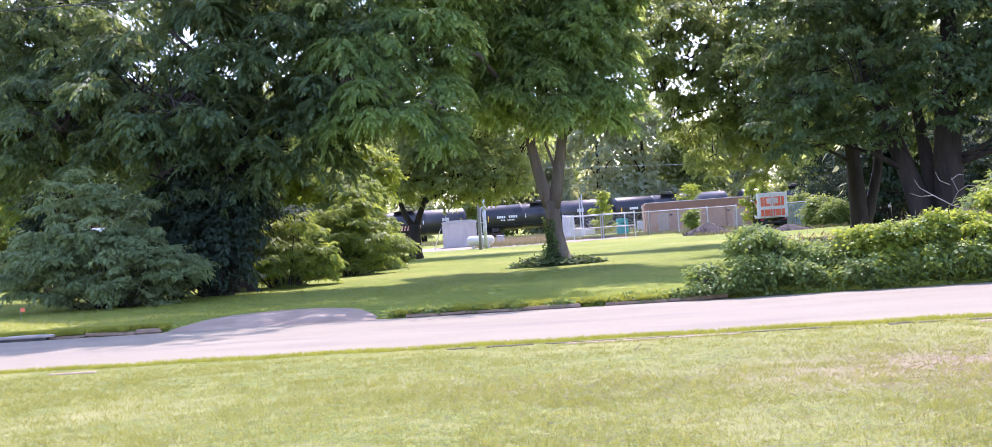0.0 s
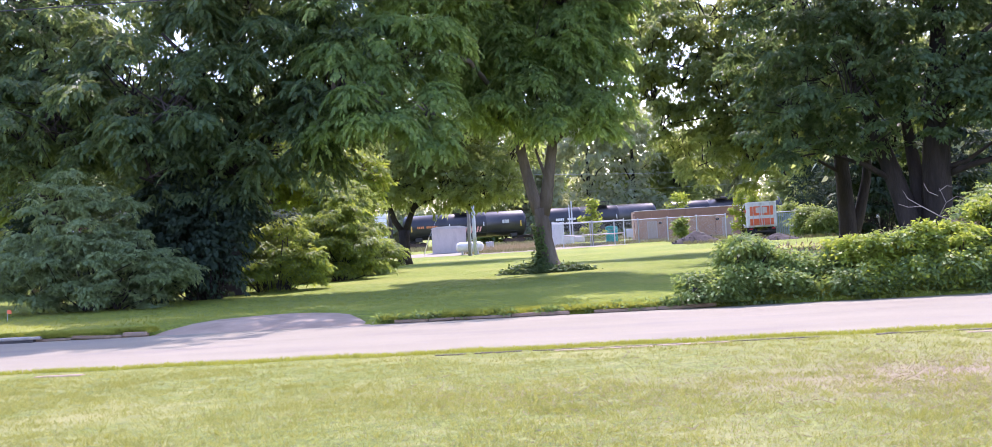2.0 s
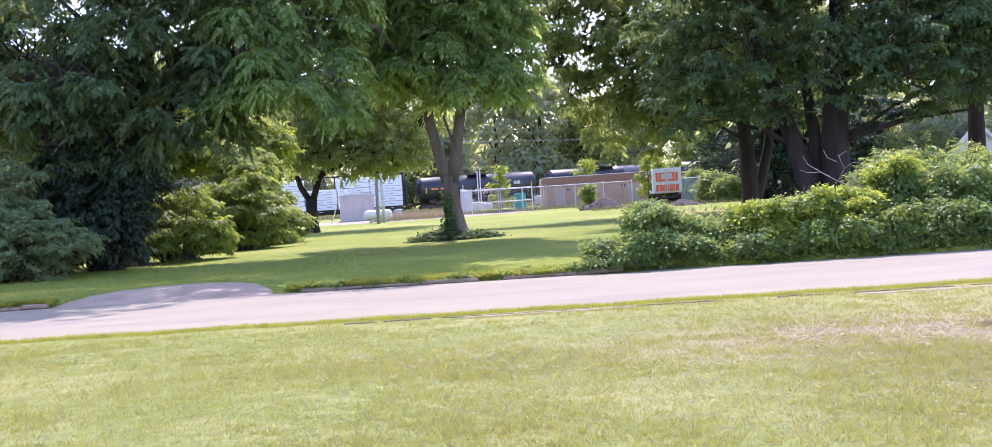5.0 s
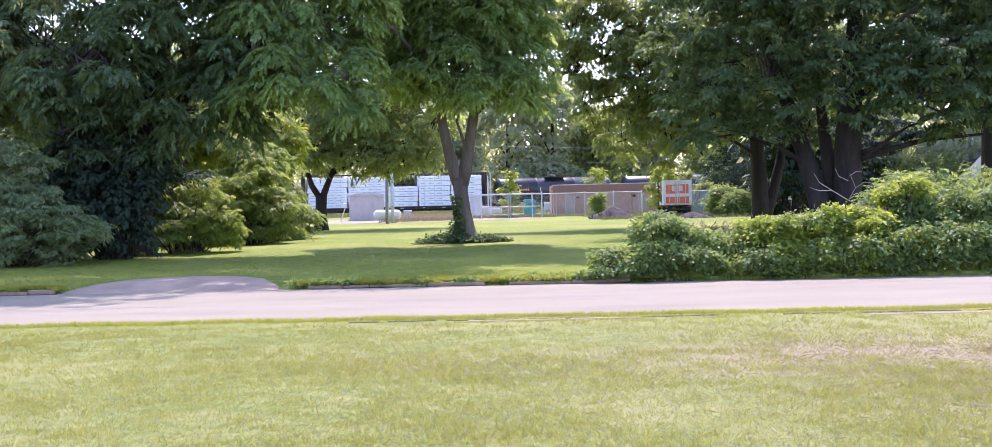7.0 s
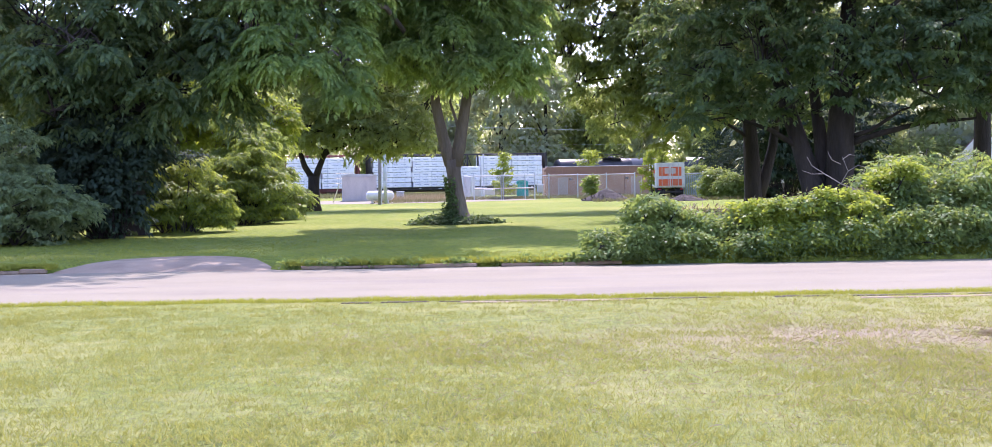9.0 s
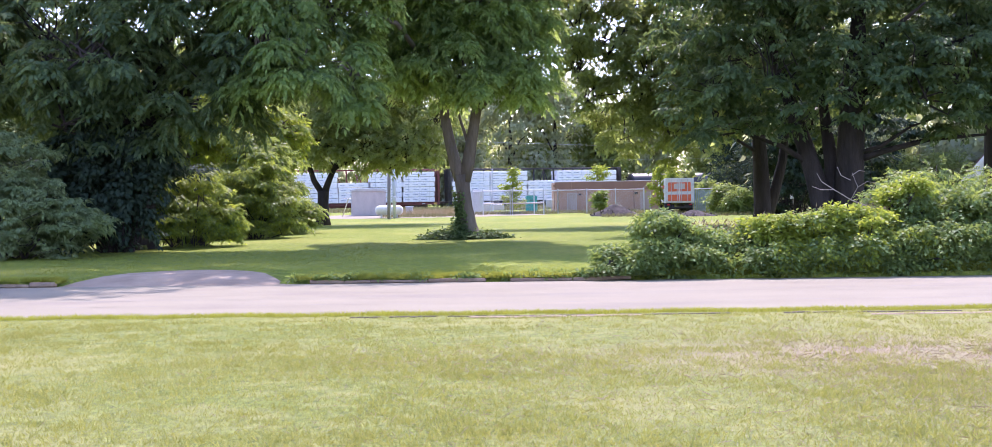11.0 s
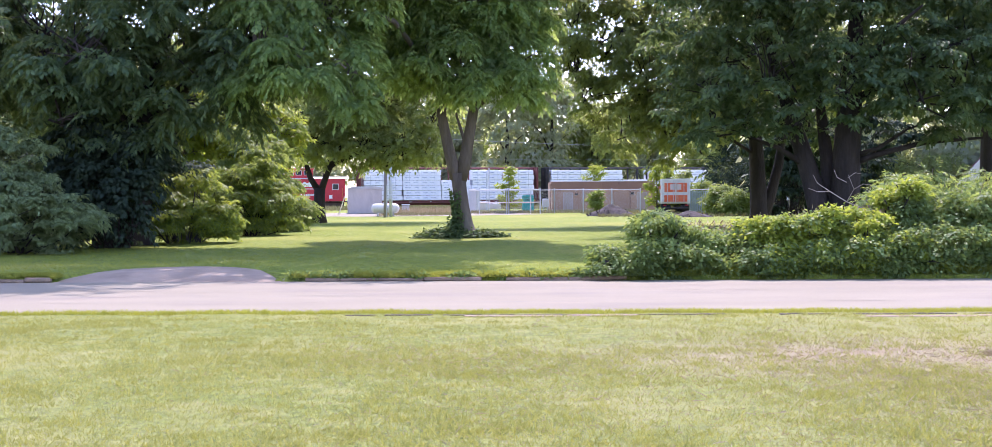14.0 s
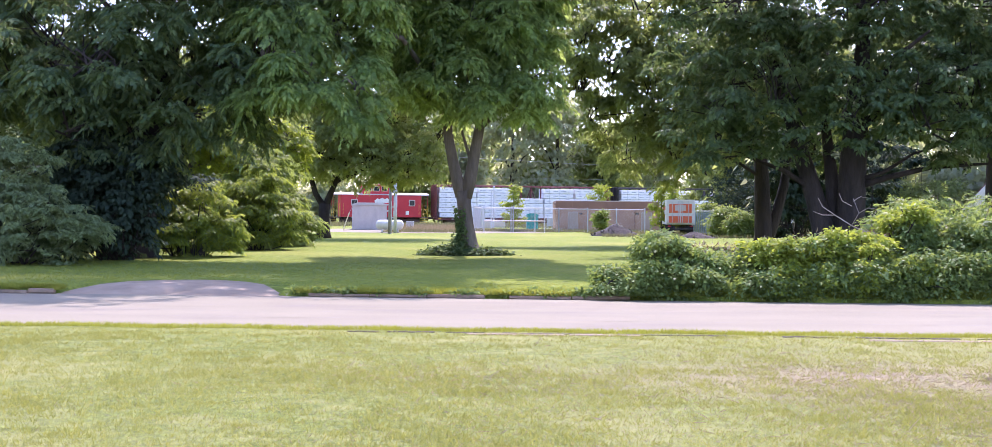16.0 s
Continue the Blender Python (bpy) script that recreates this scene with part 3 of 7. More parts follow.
def kerb_run(x0, x1, seed):
    """Cast kerb stones along the far edge, chipped and tilted."""
    rng = random.Random(seed)
    kerb = thing("kerb", pose(0, 0, 0), "low broken concrete kerb, chipped and half overgrown", "kerb", kind="structure")
    x = x0
    while x < x1:
        w = rng.uniform(0.3, 1.3)
        if rng.random() < 0.14:
            x += w * 0.6
            continue
        y = edge(FAR, x + w / 2) - 0.09 + rng.uniform(-0.02, 0.02)
        h = rng.uniform(0.045, 0.10)
        g = Geo().box((0, 0, 0), (w - 0.012, 0.13, h), None, 0.03)
        part("kerb_stone", g, KERB, kerb, at=pose(x + w / 2, y, -0.09 + h / 2 + 0.004, rng.uniform(-12, 3), rng.uniform(-2.2, 2.2), -2.6 + rng.uniform(-3, 3)))
        x += w
    return kerb


kerb_run(-3.9, 2.5, 4)
kerb_run(-40, -8.8, 5)


def apron():
    """The ramp of an old driveway that rises from the street."""
    out = [(-8.7, 0.0), (-8.5, 0.7), (-8.2, 1.6), (-7.9, 2.5), (-7.3, 3.1), (-6.6, 3.4), (-5.9, 3.3), (-5.3, 2.8), (-4.8, 1.9), (-4.4, 0.9), (-4.0, 0.0)]
    g = Geo()
    cx, n, rings = -6.4, len(out), 7
    vs = []
    for r in range(rings):
        f = 1 - r / rings
        for x, d in out:
            xx, dd = cx + (x - cx) * f, 1.5 + (d - 1.5) * f
            xx += 0.07 * noise.noise((xx * 1.7, dd * 1.7, 1)) * f
            z = -0.105 + 0.135 * min(1, dd / 1.4) + 0.05 * (1 - f)
            vs.append((xx, edge(FAR, xx) + dd - 0.25, z + 0.015 * noise.noise((xx * 2, dd * 2, 0))))
    vs.append((cx, edge(FAR, cx) + 1.25, 0.09))
    fs = [(r * n + i, r * n + (i + 1) % n, r * n + n + (i + 1) % n, r * n + n + i) for r in range(rings - 1) for i in range(n)]
    fs += [((rings - 1) * n + i, (rings - 1) * n + (i + 1) % n, rings * n) for i in range(n)]
    g.add(vs, fs)
    ob = new("driveway_apron", g.mesh("driveway_apron", APRON, True))
    tagged(ob, "worn grey asphalt driveway apron with grass creeping in", "driveway", kind="structure")


apron()


SOIL = surface("dark_soil", (0.055, 0.048, 0.03), (0.10, 0.085, 0.05), 0.95, 0, 6, 40, 0.5, 0.01)


def sidewalk():
    """Old walk along the near kerb, mostly swallowed by the grass."""
    walkway = thing("pavement", pose(0, 0, 0), "sunken concrete sidewalk slabs mostly hidden by grass", "sidewalk", kind="structure")
    for x0, x1, y in ((-0.3, 1.0, 15.35), (1.05, 2.0, 15.33), (4.9, 6.3, 14.95), (6.35, 7.8, 14.92), (-7.4, -6.7, 15.55)):
        g = Geo().box((0, 0, 0), (x1 - x0, 0.13, 0.06), None, 0.012)
        part("slab", g, APRON, walkway, at=pose((x0 + x1) / 2, y, -0.016, 0, 0, -2.6))
    # bare soil where the turf has drawn back from the slabs
    rng = random.Random(8)
    x = -2.0
    while x < 8.2:
        w = rng.uniform(0.06, 0.28)
        if rng.random() < 0.85 and not 3.2 < x < 3.6:
            g = Geo().box((0, 0, 0), (w, rng.uniform(0.05, 0.12), 0.04), None, 0.012)
            part("soil_edge", g, SOIL, walkway, at=pose(x + w / 2, edge(15.52, x) + rng.uniform(-0.04, 0.04), -0.008, 0, 0, -2.6 + rng.uniform(-5, 5)), label="bare dark soil")
        x += w


sidewalk()


def grass_tufts(name, count, x_fn, h, w, mat, label, seed, lean=0.5, per=3, spread=0.03):
    """Blades of grass, scattered; one object of uncountable blades."""
    rng = np.random.default_rng(seed)
    xy = x_fn(rng, count)
    xy = np.repeat(xy, per, 0) + rng.normal(size=(count * per, 2)) * spread
    n = len(xy)
    d = np.concatenate([rng.normal(size=(n, 2)) * lean, np.ones((n, 1))], 1)
    p = np.concatenate([xy, np.full((n, 1), -0.01)], 1)
    q = kites(rng, p, d, h, w, 0.1)
    s = unit(np.stack([rng.normal(size=n), rng.normal(size=n) * 0.4, np.zeros(n)], 1)) * w / 2
    q[:, 0] = p - s * 0.6
    q[:, 1] = p + unit(d) * h * 0.5 - s * 0.5
    q[:, 3] = p + s * 0.6
    ob = new(name, quads_mesh(name, q, mat))
    return tagged(ob, label, "grass", kind="stuff")


def near_lawn(rng, n):
    y = 6.3 + (15.85 - 6.3) * rng.uniform(size=n) ** 1.15
    x = rng.uniform(-1, 1, n) * (y * 0.52 + 0.6)
    keep = y < edge(NEAR, x) - 0.02
    y = np.where(keep, y, edge(NEAR, x) - 0.1)
    bare = ((x - 5.0) * 0.27) ** 2 + ((y - 11.4 + 0.35 * (x - 5.0)) * 0.8) ** 2 < rng.uniform(0.1, 1.2, n)
    x = np.where(bare & (rng.uniform(size=n) < 0.85), x - 7.5, x)
    return np.stack([x, y], 1)


def near_dry(rng, n):
    x = rng.normal(size=n) * 2.8 + 3.6
    y = rng.normal(size=n) * 2.4 + 10.2
    ok = (y > 6.3) & (y < edge(NEAR, x) - 0.1)
    return np.stack([np.where(ok, x, 5.0), np.where(ok, y, 11.4)], 1)


def near_verge(rng, n):
    x = rng.uniform(-9, 9, n)
    return np.stack([x, edge(NEAR, x) - 0.1 + rng.normal(size=n) * 0.06 + 0.05 * np.sin(x * 3.1)], 1)


def far_lawn(rng, n):
    y = FAR + 0.05 + 26 * rng.uniform(size=n) ** 1.6
    x = rng.uniform(-1, 1, n) * y * 0.5 - 1
    y = y + SLOPE * x
    in_apron = (x > -8.9) & (x < -3.9) & (y < edge(FAR, x) + 3.0 - 0.5 * np.abs(x + 6.4))
    x = np.where(in_apron, x + 6.0, x)
    return np.stack([x, y], 1)


def kerb_grass(rng, n):
    x = np.concatenate([rng.uniform(-3.9, 5, n // 2), rng.uniform(-14, -8.6, n - n // 2)])
    return np.stack([x, edge(FAR, x) + 0.02 + np.abs(rng.normal(size=n)) * 0.12 - 0.16 * (np.sin(x * 2.3) + np.sin(x * 5.1 + 1) > rng.uniform(-0.6, 2.4, n))], 1)


grass_tufts("lawn_blades", 26000, near_lawn, 0.05, 0.0095, BLADE, "short mown yellow-green grass blades", 11, 1.1, 7, 0.035)
grass_tufts("straw_blades", 16000, near_dry, 0.075, 0.008, BLADE_DRY, "dry straw-coloured grass blades", 12, 2.6)
grass_tufts("verge_grass", 6500, near_verge, 0.085, 0.011, BLADE_LUSH, "longer grass along the street edge", 13, 0.6)
grass_tufts("straw_strands", 900, near_dry, 0.2, 0.007, BLADE_DRY, "long pale straw strands lying on the lawn", 18, 9.0, 2, 0.1)


def lawn_tuft_spots(rng, n):
    """Tufts in loose groups over the near lawn."""
    k = n // 9
    y = 6.4 + 9.0 * rng.uniform(size=k) ** 1.2
    x = rng.uniform(-1, 1, k) * (y * 0.5 + 0.5)
    g = rng.integers(0, k, n)
    return np.stack([x[g] + rng.normal(size=n) * 0.14, np.minimum(y[g] + rng.normal(size=n) * 0.09, 15.2)], 1)


grass_tufts("lawn_tufts", 11000, lawn_tuft_spots, 0.075, 0.010, BLADE, "uneven tufts of longer grass in the lawn", 19, 0.9, 6, 0.022)
grass_tufts("far_lawn_blades", 26000, far_lawn, 0.045, 0.02, BLADE_LUSH, "mown green grass in the tree shade", 14, 0.6)
grass_tufts("kerb_grass", 11000, kerb_grass, 0.14, 0.018, BLADE_LUSH, "grass hanging over the kerb", 15, 0.6)


def hedge_foot(rng, n):
    x = rng.uniform(2.2, 17, n)
    return np.stack([x, edge(FAR, x) + 0.02 + np.abs(rng.normal(size=n)) * 0.16], 1)


grass_tufts("hedge_grass", 6000, hedge_foot, 0.24, 0.022, BLADE_LUSH, "rank grass along the foot of the hedge", 17, 0.45)


def kerb_weeds():
    rng = np.random.default_rng(16)
    for i, (x, w, h) in enumerate(((-2.9, 0.22, 0.16), (-1.7, 0.5, 0.13), (-0.4, 0.2, 0.1), (0.7, 0.6, 0.2), (1.5, 0.35, 0.16), (-3.6, 0.25, 0.14), (2.1, 0.45, 0.24), (2.7, 0.5, 0.3), (3.5, 0.5, 0.34), (4.4, 0.55, 0.36), (5.4, 0.55, 0.4), (6.4, 0.55, 0.38), (7.4, 0.6, 0.42), (8.5, 0.6, 0.45), (9.7, 0.65, 0.45), (10.9, 0.7, 0.5))):
        y = edge(FAR, x) - 0.04
        if x < 2.5:
            w, h = 1.25 * w, 0.65 * h
        spots = [(rng.uniform(-w, w), rng.uniform(-0.1, 0.14), h * rng.uniform(0.15, 0.6), 0.16, 0.1, h * 0.4) for _ in range(7)]
        p, d, _ = blob_points(rng, spots, 260, 0.2)
        p[:, 2] = np.maximum(p[:, 2], -0.02)
        t = thing("kerb_weed", pose(x, y, 0.0), "dark leafy weed sprawling over the kerb", "weed", "weeds along the kerb")
        part("leaves", quads_mesh("leaves", kites(rng, p, d, 0.085, 0.05, 0.2, d), LEAF_IVY), None, t)


kerb_weeds()


# ---- trees and bushes ----
def ground_at(x, y):
    return rise(x, y) - 0.03


def centre_tree():
    x, y = -0.78, 44.1
    stems = [[(0.12, 0, -0.1, 0.58), (0.06, 0, 0.12, 0.41), (0.0, 0, 0.5, 0.325), (-0.11, 0, 1.2, 0.28), (-0.19, 0, 1.9, 0.27), (-0.24, 0, 2.45, 0.30)],
             [(-0.30, 0, 2.25, 0.24), (-0.45, 0, 2.8, 0.235), (-0.62, 0.05, 3.5, 0.21), (-0.80, 0.1, 4.4, 0.19), (-1.0, 0.2, 6.0, 0.15), (-1.3, 0.3, 8.5, 0.09), (-1.5, 0.2, 11, 0.03)],
             [(-0.16, 0, 2.2, 0.26), (0.02, 0, 2.9, 0.25), (0.14, -0.05, 3.6, 0.22), (0.28, -0.1, 4.4, 0.20), (0.6, -0.2, 6.2, 0.15), (1.0, -0.3, 8.6, 0.08), (1.2, -0.3, 10.5, 0.03)]]
    limbs = [[(-1.3, 0.3, 8.5, 0.1), (-2.2, 0.2, 11.5, 0.08), (-3.6, 0.0, 13.8, 0.04)], [(1.0, -0.3, 8.6, 0.1), (2.2, -0.2, 11.6, 0.08), (4.6, 0.0, 14.0, 0.04)],
             [(0.1, 0, 3.3, 0.07), (-0.06, 0, 3.9, 0.06), (-0.28, 0.1, 4.6, 0.045), (-0.4, 0.1, 5.5, 0.02)],
             [(0.35, -0.1, 4.8, 0.12), (1.2, -0.4, 5.6, 0.09), (2.4, -0.9, 6.2, 0.05), (3.0, -1.2, 6.0, 0.02)],
             [(-1.0, 0.2, 6.0, 0.12), (-2.4, -2.6, 7.8, 0.09), (-4.0, -5.2, 8.0, 0.06), (-5.4, -7.2, 6.8, 0.02)],
             [(0.6, -0.2, 6.2, 0.1), (1.0, -1.2, 7.6, 0.07), (0.6, -2.0, 8.2, 0.03)]]
    blobs = [(1.95, -0.8, 6.3, 1.15, 1.5, 1.35), (0.3, -1.5, 6.5, 1.5, 1.2, 1.3), (-1.5, -1.2, 6.5, 1.2, 1.2, 1.2), (-2.9, -0.2, 6.8, 1.1, 1.3, 1.3), (-3.4, -7.4, 5.9, 0.9, 1.1, 1.3), (-4.9, -7.6, 6.0, 1.2, 1.3, 1.5), (-6.3, -7.4, 6.5, 1.1, 1.3, 1.7),
             (-4.4, -6.4, 7.9, 1.7, 1.5, 1.2), (0.6, -1.0, 8.7, 2.2, 1.8, 1.5), (2.3, 0, 8.2, 1.0, 1.4, 1.2), (-1.7, -0.4, 9.2, 1.8, 1.9, 1.5), (-6.6, -6.0, 8.6, 1.7, 1.6, 1.4), (1.2, 0, 10.6, 2.4, 2.4, 1.6), (-3.4, -3.0, 10.0, 2.0, 1.8, 1.3)]
    # a grid of blobs above the view, laid out to shade the lawn
    top = [(px, py + 0.5 * (k % 2), 15.2 + 0.7 * math.sin(px + py), 2.5, 2.4, 1.4) for k, px in enumerate((-7.2, -3.6, 0.0, 3.6, 7.2, 10.4)) for py in (-8.9, -4.6, -0.4) if px < 3 or py > -5]
    tree("shade_tree", (x, y, ground_at(x, y)), stems, limbs, blobs, "leafy shade tree with a forked trunk and ivy at its foot", LEAF_CENTRE, BARK, 2200, 9, 0.75, 0.175, 0.1, "bough", 21, 0.55, 0.5, top=top, fill=170, lumps=(0.95, 0.42))
    ivy = [(-0.25, -0.05, 0.1, 1.7, 0.9, 0.26), (-0.7, -0.3, 0.14, 0.8, 0.6, 0.3), (0.7, -0.2, 0.06, 0.8, 0.5, 0.16), (-0.3, 0, 0.4, 0.4, 0.35, 0.34)]
    bush("ivy_patch", (x, y, ground_at(x, y)), ivy, "low dark ivy mound round the foot of the shade tree", LEAF_GROUND, 1000, 9, 0.16, 0.12, 0.10, "leaf", 22, 0.1, category="ivy")
    rng = np.random.default_rng(23)
    n = 900
    z = rng.uniform(0, 1.85, n)
    a = rng.uniform(2.3, 4.75, n)
    r = 0.29 + 0.12 * np.clip(0.5 - z, 0, 1) + rng.uniform(0, 0.07, n)
    keep = rng.uniform(size=n) > (z / 2.0) ** 2 * 0.8
    p = np.stack([0.02 - 0.11 * z + np.cos(a) * r, np.sin(a) * r, z], 1)[keep]
    d = np.stack([np.cos(a), np.sin(a), rng.normal(size=n) * 0.5 - 0.4], 1)[keep] + rng.normal(size=(keep.sum(), 3)) * 0.5
    climb = thing("climbing_ivy", pose(x, y, ground_at(x, y)), "ivy climbing the lower trunk of the shade tree", "ivy")
    part("leaves", quads_mesh("leaves", kites(rng, p, d, 0.11, 0.10, 0.2), LEAF_GROUND), None, climb)


centre_tree()


def big_right_tree():
    x, y = 15.4, 50.0
    stems = [[(0.0, 0, -0.2, 0.95), (0.05, 0, 0.4, 0.72), (0.05, 0, 1.6, 0.6), (0.1, 0, 3.2, 0.58), (0.2, 0, 5.0, 0.52), (0.5, 0.2, 8.0, 0.36), (0.8, 0.4, 12, 0.14)],
             [(-0.75, 0.3, -0.2, 0.7), (-0.95, 0.3, 0.8, 0.5), (-1.3, 0.4, 2.2, 0.42), (-1.9, 0.5, 4.2, 0.34), (-2.8, 0.6, 7.0, 0.22), (-3.6, 0.6, 10, 0.08)],
             [(-0.5, 0.5, -0.2, 0.5), (-0.45, 0.6, 1.4, 0.36), (-0.5, 0.8, 3.0, 0.3), (-0.8, 1.1, 6, 0.18), (-0.6, 1.5, 9, 0.06)]]
    limbs = [[(0.25, -0.1, 2.9, 0.16), (1.4, -0.4, 3.3, 0.13), (3.2, -0.8, 3.75, 0.1), (5.4, -1.3, 3.9, 0.05)],
             [(0.3, -0.1, 3.2, 0.12), (1.2, -0.6, 3.5, 0.09), (2.3, -1.2, 4.3, 0.05), (3.2, -1.6, 4.6, 0.02)],
             [(-1.5, 0.4, 2.8, 0.14), (-2.8, 0.2, 3.6, 0.1), (-4.6, -0.3, 4.2, 0.05), (-6.4, -0.6, 4.0, 0.02)],
             [(0.3, 0, 5.4, 0.2), (2.6, -1.0, 7.2, 0.14), (6.0, -2.0, 8.4, 0.05)],
             [(0.3, 0, 6, 0.2), (0.9, -2.5, 8.0, 0.13), (1.4, -5.2, 8.8, 0.04)]]
    # the two forward blobs near z 15 are unseen shade-casters
    blobs = [(0.2, -1.5, 7.9, 3.4, 3.6, 2.9), (-3.6, -1.0, 6.9, 2.8, 3.2, 2.9), (3.8, -2.0, 7.1, 3.0, 3.4, 3.2), (7.0, -2.0, 7.6, 3.0, 3.2, 3.6), (-1.2, -3.6, 5.9, 2.0, 1.8, 1.9), (1.9, -4.0, 5.9, 2.2, 1.8, 2.0),
             (-6.0, -0.6, 6.4, 2.2, 2.8, 2.8), (0, -1.5, 10.8, 4.4, 3.4, 1.9), (4.5, 3, 8.4, 4, 4, 3.2), (-4, 3.5, 8.4, 4, 4, 3.0), (10, 0, 7.6, 2.6, 3.2, 3.6), (5.5, -4.2, 6.0, 1.7, 1.5, 1.7), (-4.6, -1.0, 5.0, 1.7, 1.6, 1.0), (-2.6, -1.0, 4.6, 1.4, 1.4, 0.8), (-0.8, 2.4, 4.6, 2.0, 1.4, 1.0), (-2, -5.5, 15.0, 4.6, 4.0, 2.0), (5.0, -5.5, 14.6, 4.6, 4.0, 2.0), (-5.4, -0.6, 11.2, 3.2, 2.6, 2.0), (5.2, -1.2, 11.4, 3.4, 3.0, 2.0), (10, -0.8, 11.4, 3.2, 3.0, 2.2), (0, 0.2, 13.2, 4.6, 2.8, 2.0), (7.0, 0.2, 13.4, 4.4, 2.8, 2.0), (-6.2, 0.4, 13.2, 3.8, 2.8, 2.0)]
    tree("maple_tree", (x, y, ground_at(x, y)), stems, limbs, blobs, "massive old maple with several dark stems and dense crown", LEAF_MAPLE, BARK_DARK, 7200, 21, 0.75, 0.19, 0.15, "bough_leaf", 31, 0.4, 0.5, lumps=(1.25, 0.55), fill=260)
    x, y = 14.3, 61.0
    stems = [[(0, 0, -0.2, 0.62), (0, 0, 0.6, 0.46), (-0.05, 0, 2.2, 0.42), (-0.15, 0, 4.2, 0.36), (-0.5, 0, 7.5, 0.24), (-0.7, 0, 11, 0.07)],
             [(0.2, 0.1, 0.2, 0.32), (0.6, 0.1, 1.4, 0.28), (1.1, 0.2, 3.2, 0.24), (1.5, 0.3, 6, 0.14), (1.8, 0.3, 9, 0.05)]]
    limbs = [[(-0.2, 0, 4.4, 0.16), (-2.4, -0.8, 6.2, 0.12), (-5.4, -1.8, 7.0, 0.07), (-8.6, -2.4, 6.6, 0.02)],
             [(-0.4, 0, 6.4, 0.16), (-3.0, -1, 8.6, 0.1), (-6.6, -2, 10, 0.03)],
             [(-0.1, 0, 3.6, 0.1), (-1.8, -0.6, 4.6, 0.07), (-3.8, -1.2, 4.7, 0.03)]]
    blobs = [(-3.4, -1.4, 6.8, 2.3, 2.6, 2.9), (-6.2, -2.0, 8.0, 2.1, 2.4, 3.4), (-5.2, -2.4, 5.3, 1.7, 1.8, 2.0), (-8.2, -2.0, 9.6, 1.9, 2.2, 2.6), (-1.0, 0, 9.6, 3.2, 3.4, 3.2), (3.4, 0.6, 8.6, 3, 3, 3), (-7.4, -1.5, 5.4, 1.8, 2.0, 2.0), (-9.8, -1.5, 10.4, 1.7, 2, 2.4), (-4.6, -1.5, 10.4, 2.6, 2.6, 2.6), (-9.0, -1.5, 7.0, 1.2, 1.5, 1.3), (-9.7, -1.8, 8.4, 1.4, 1.8, 1.4), (-9.4, -1.0, 8.6, 1.5, 1.5, 1.5), (-10.6, 0.5, 11.0, 2.0, 2.0, 2.0), (-11.8, 2.0, 13.0, 2.4, 2.2, 2.0), (-8.6, -0.5, 5.9, 1.0, 1.2, 1.2), (-9.0, 2.0, 13.4, 2.4, 2.2, 1.8), (-6.6, -1, 12.4, 3.2, 2.6, 1.8), (-1.8, -1, 13.0, 3.2, 2.6, 1.8)]
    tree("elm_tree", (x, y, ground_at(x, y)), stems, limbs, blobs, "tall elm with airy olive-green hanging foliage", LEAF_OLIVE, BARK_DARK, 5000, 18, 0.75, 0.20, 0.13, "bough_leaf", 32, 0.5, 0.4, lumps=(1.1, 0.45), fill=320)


big_right_tree()


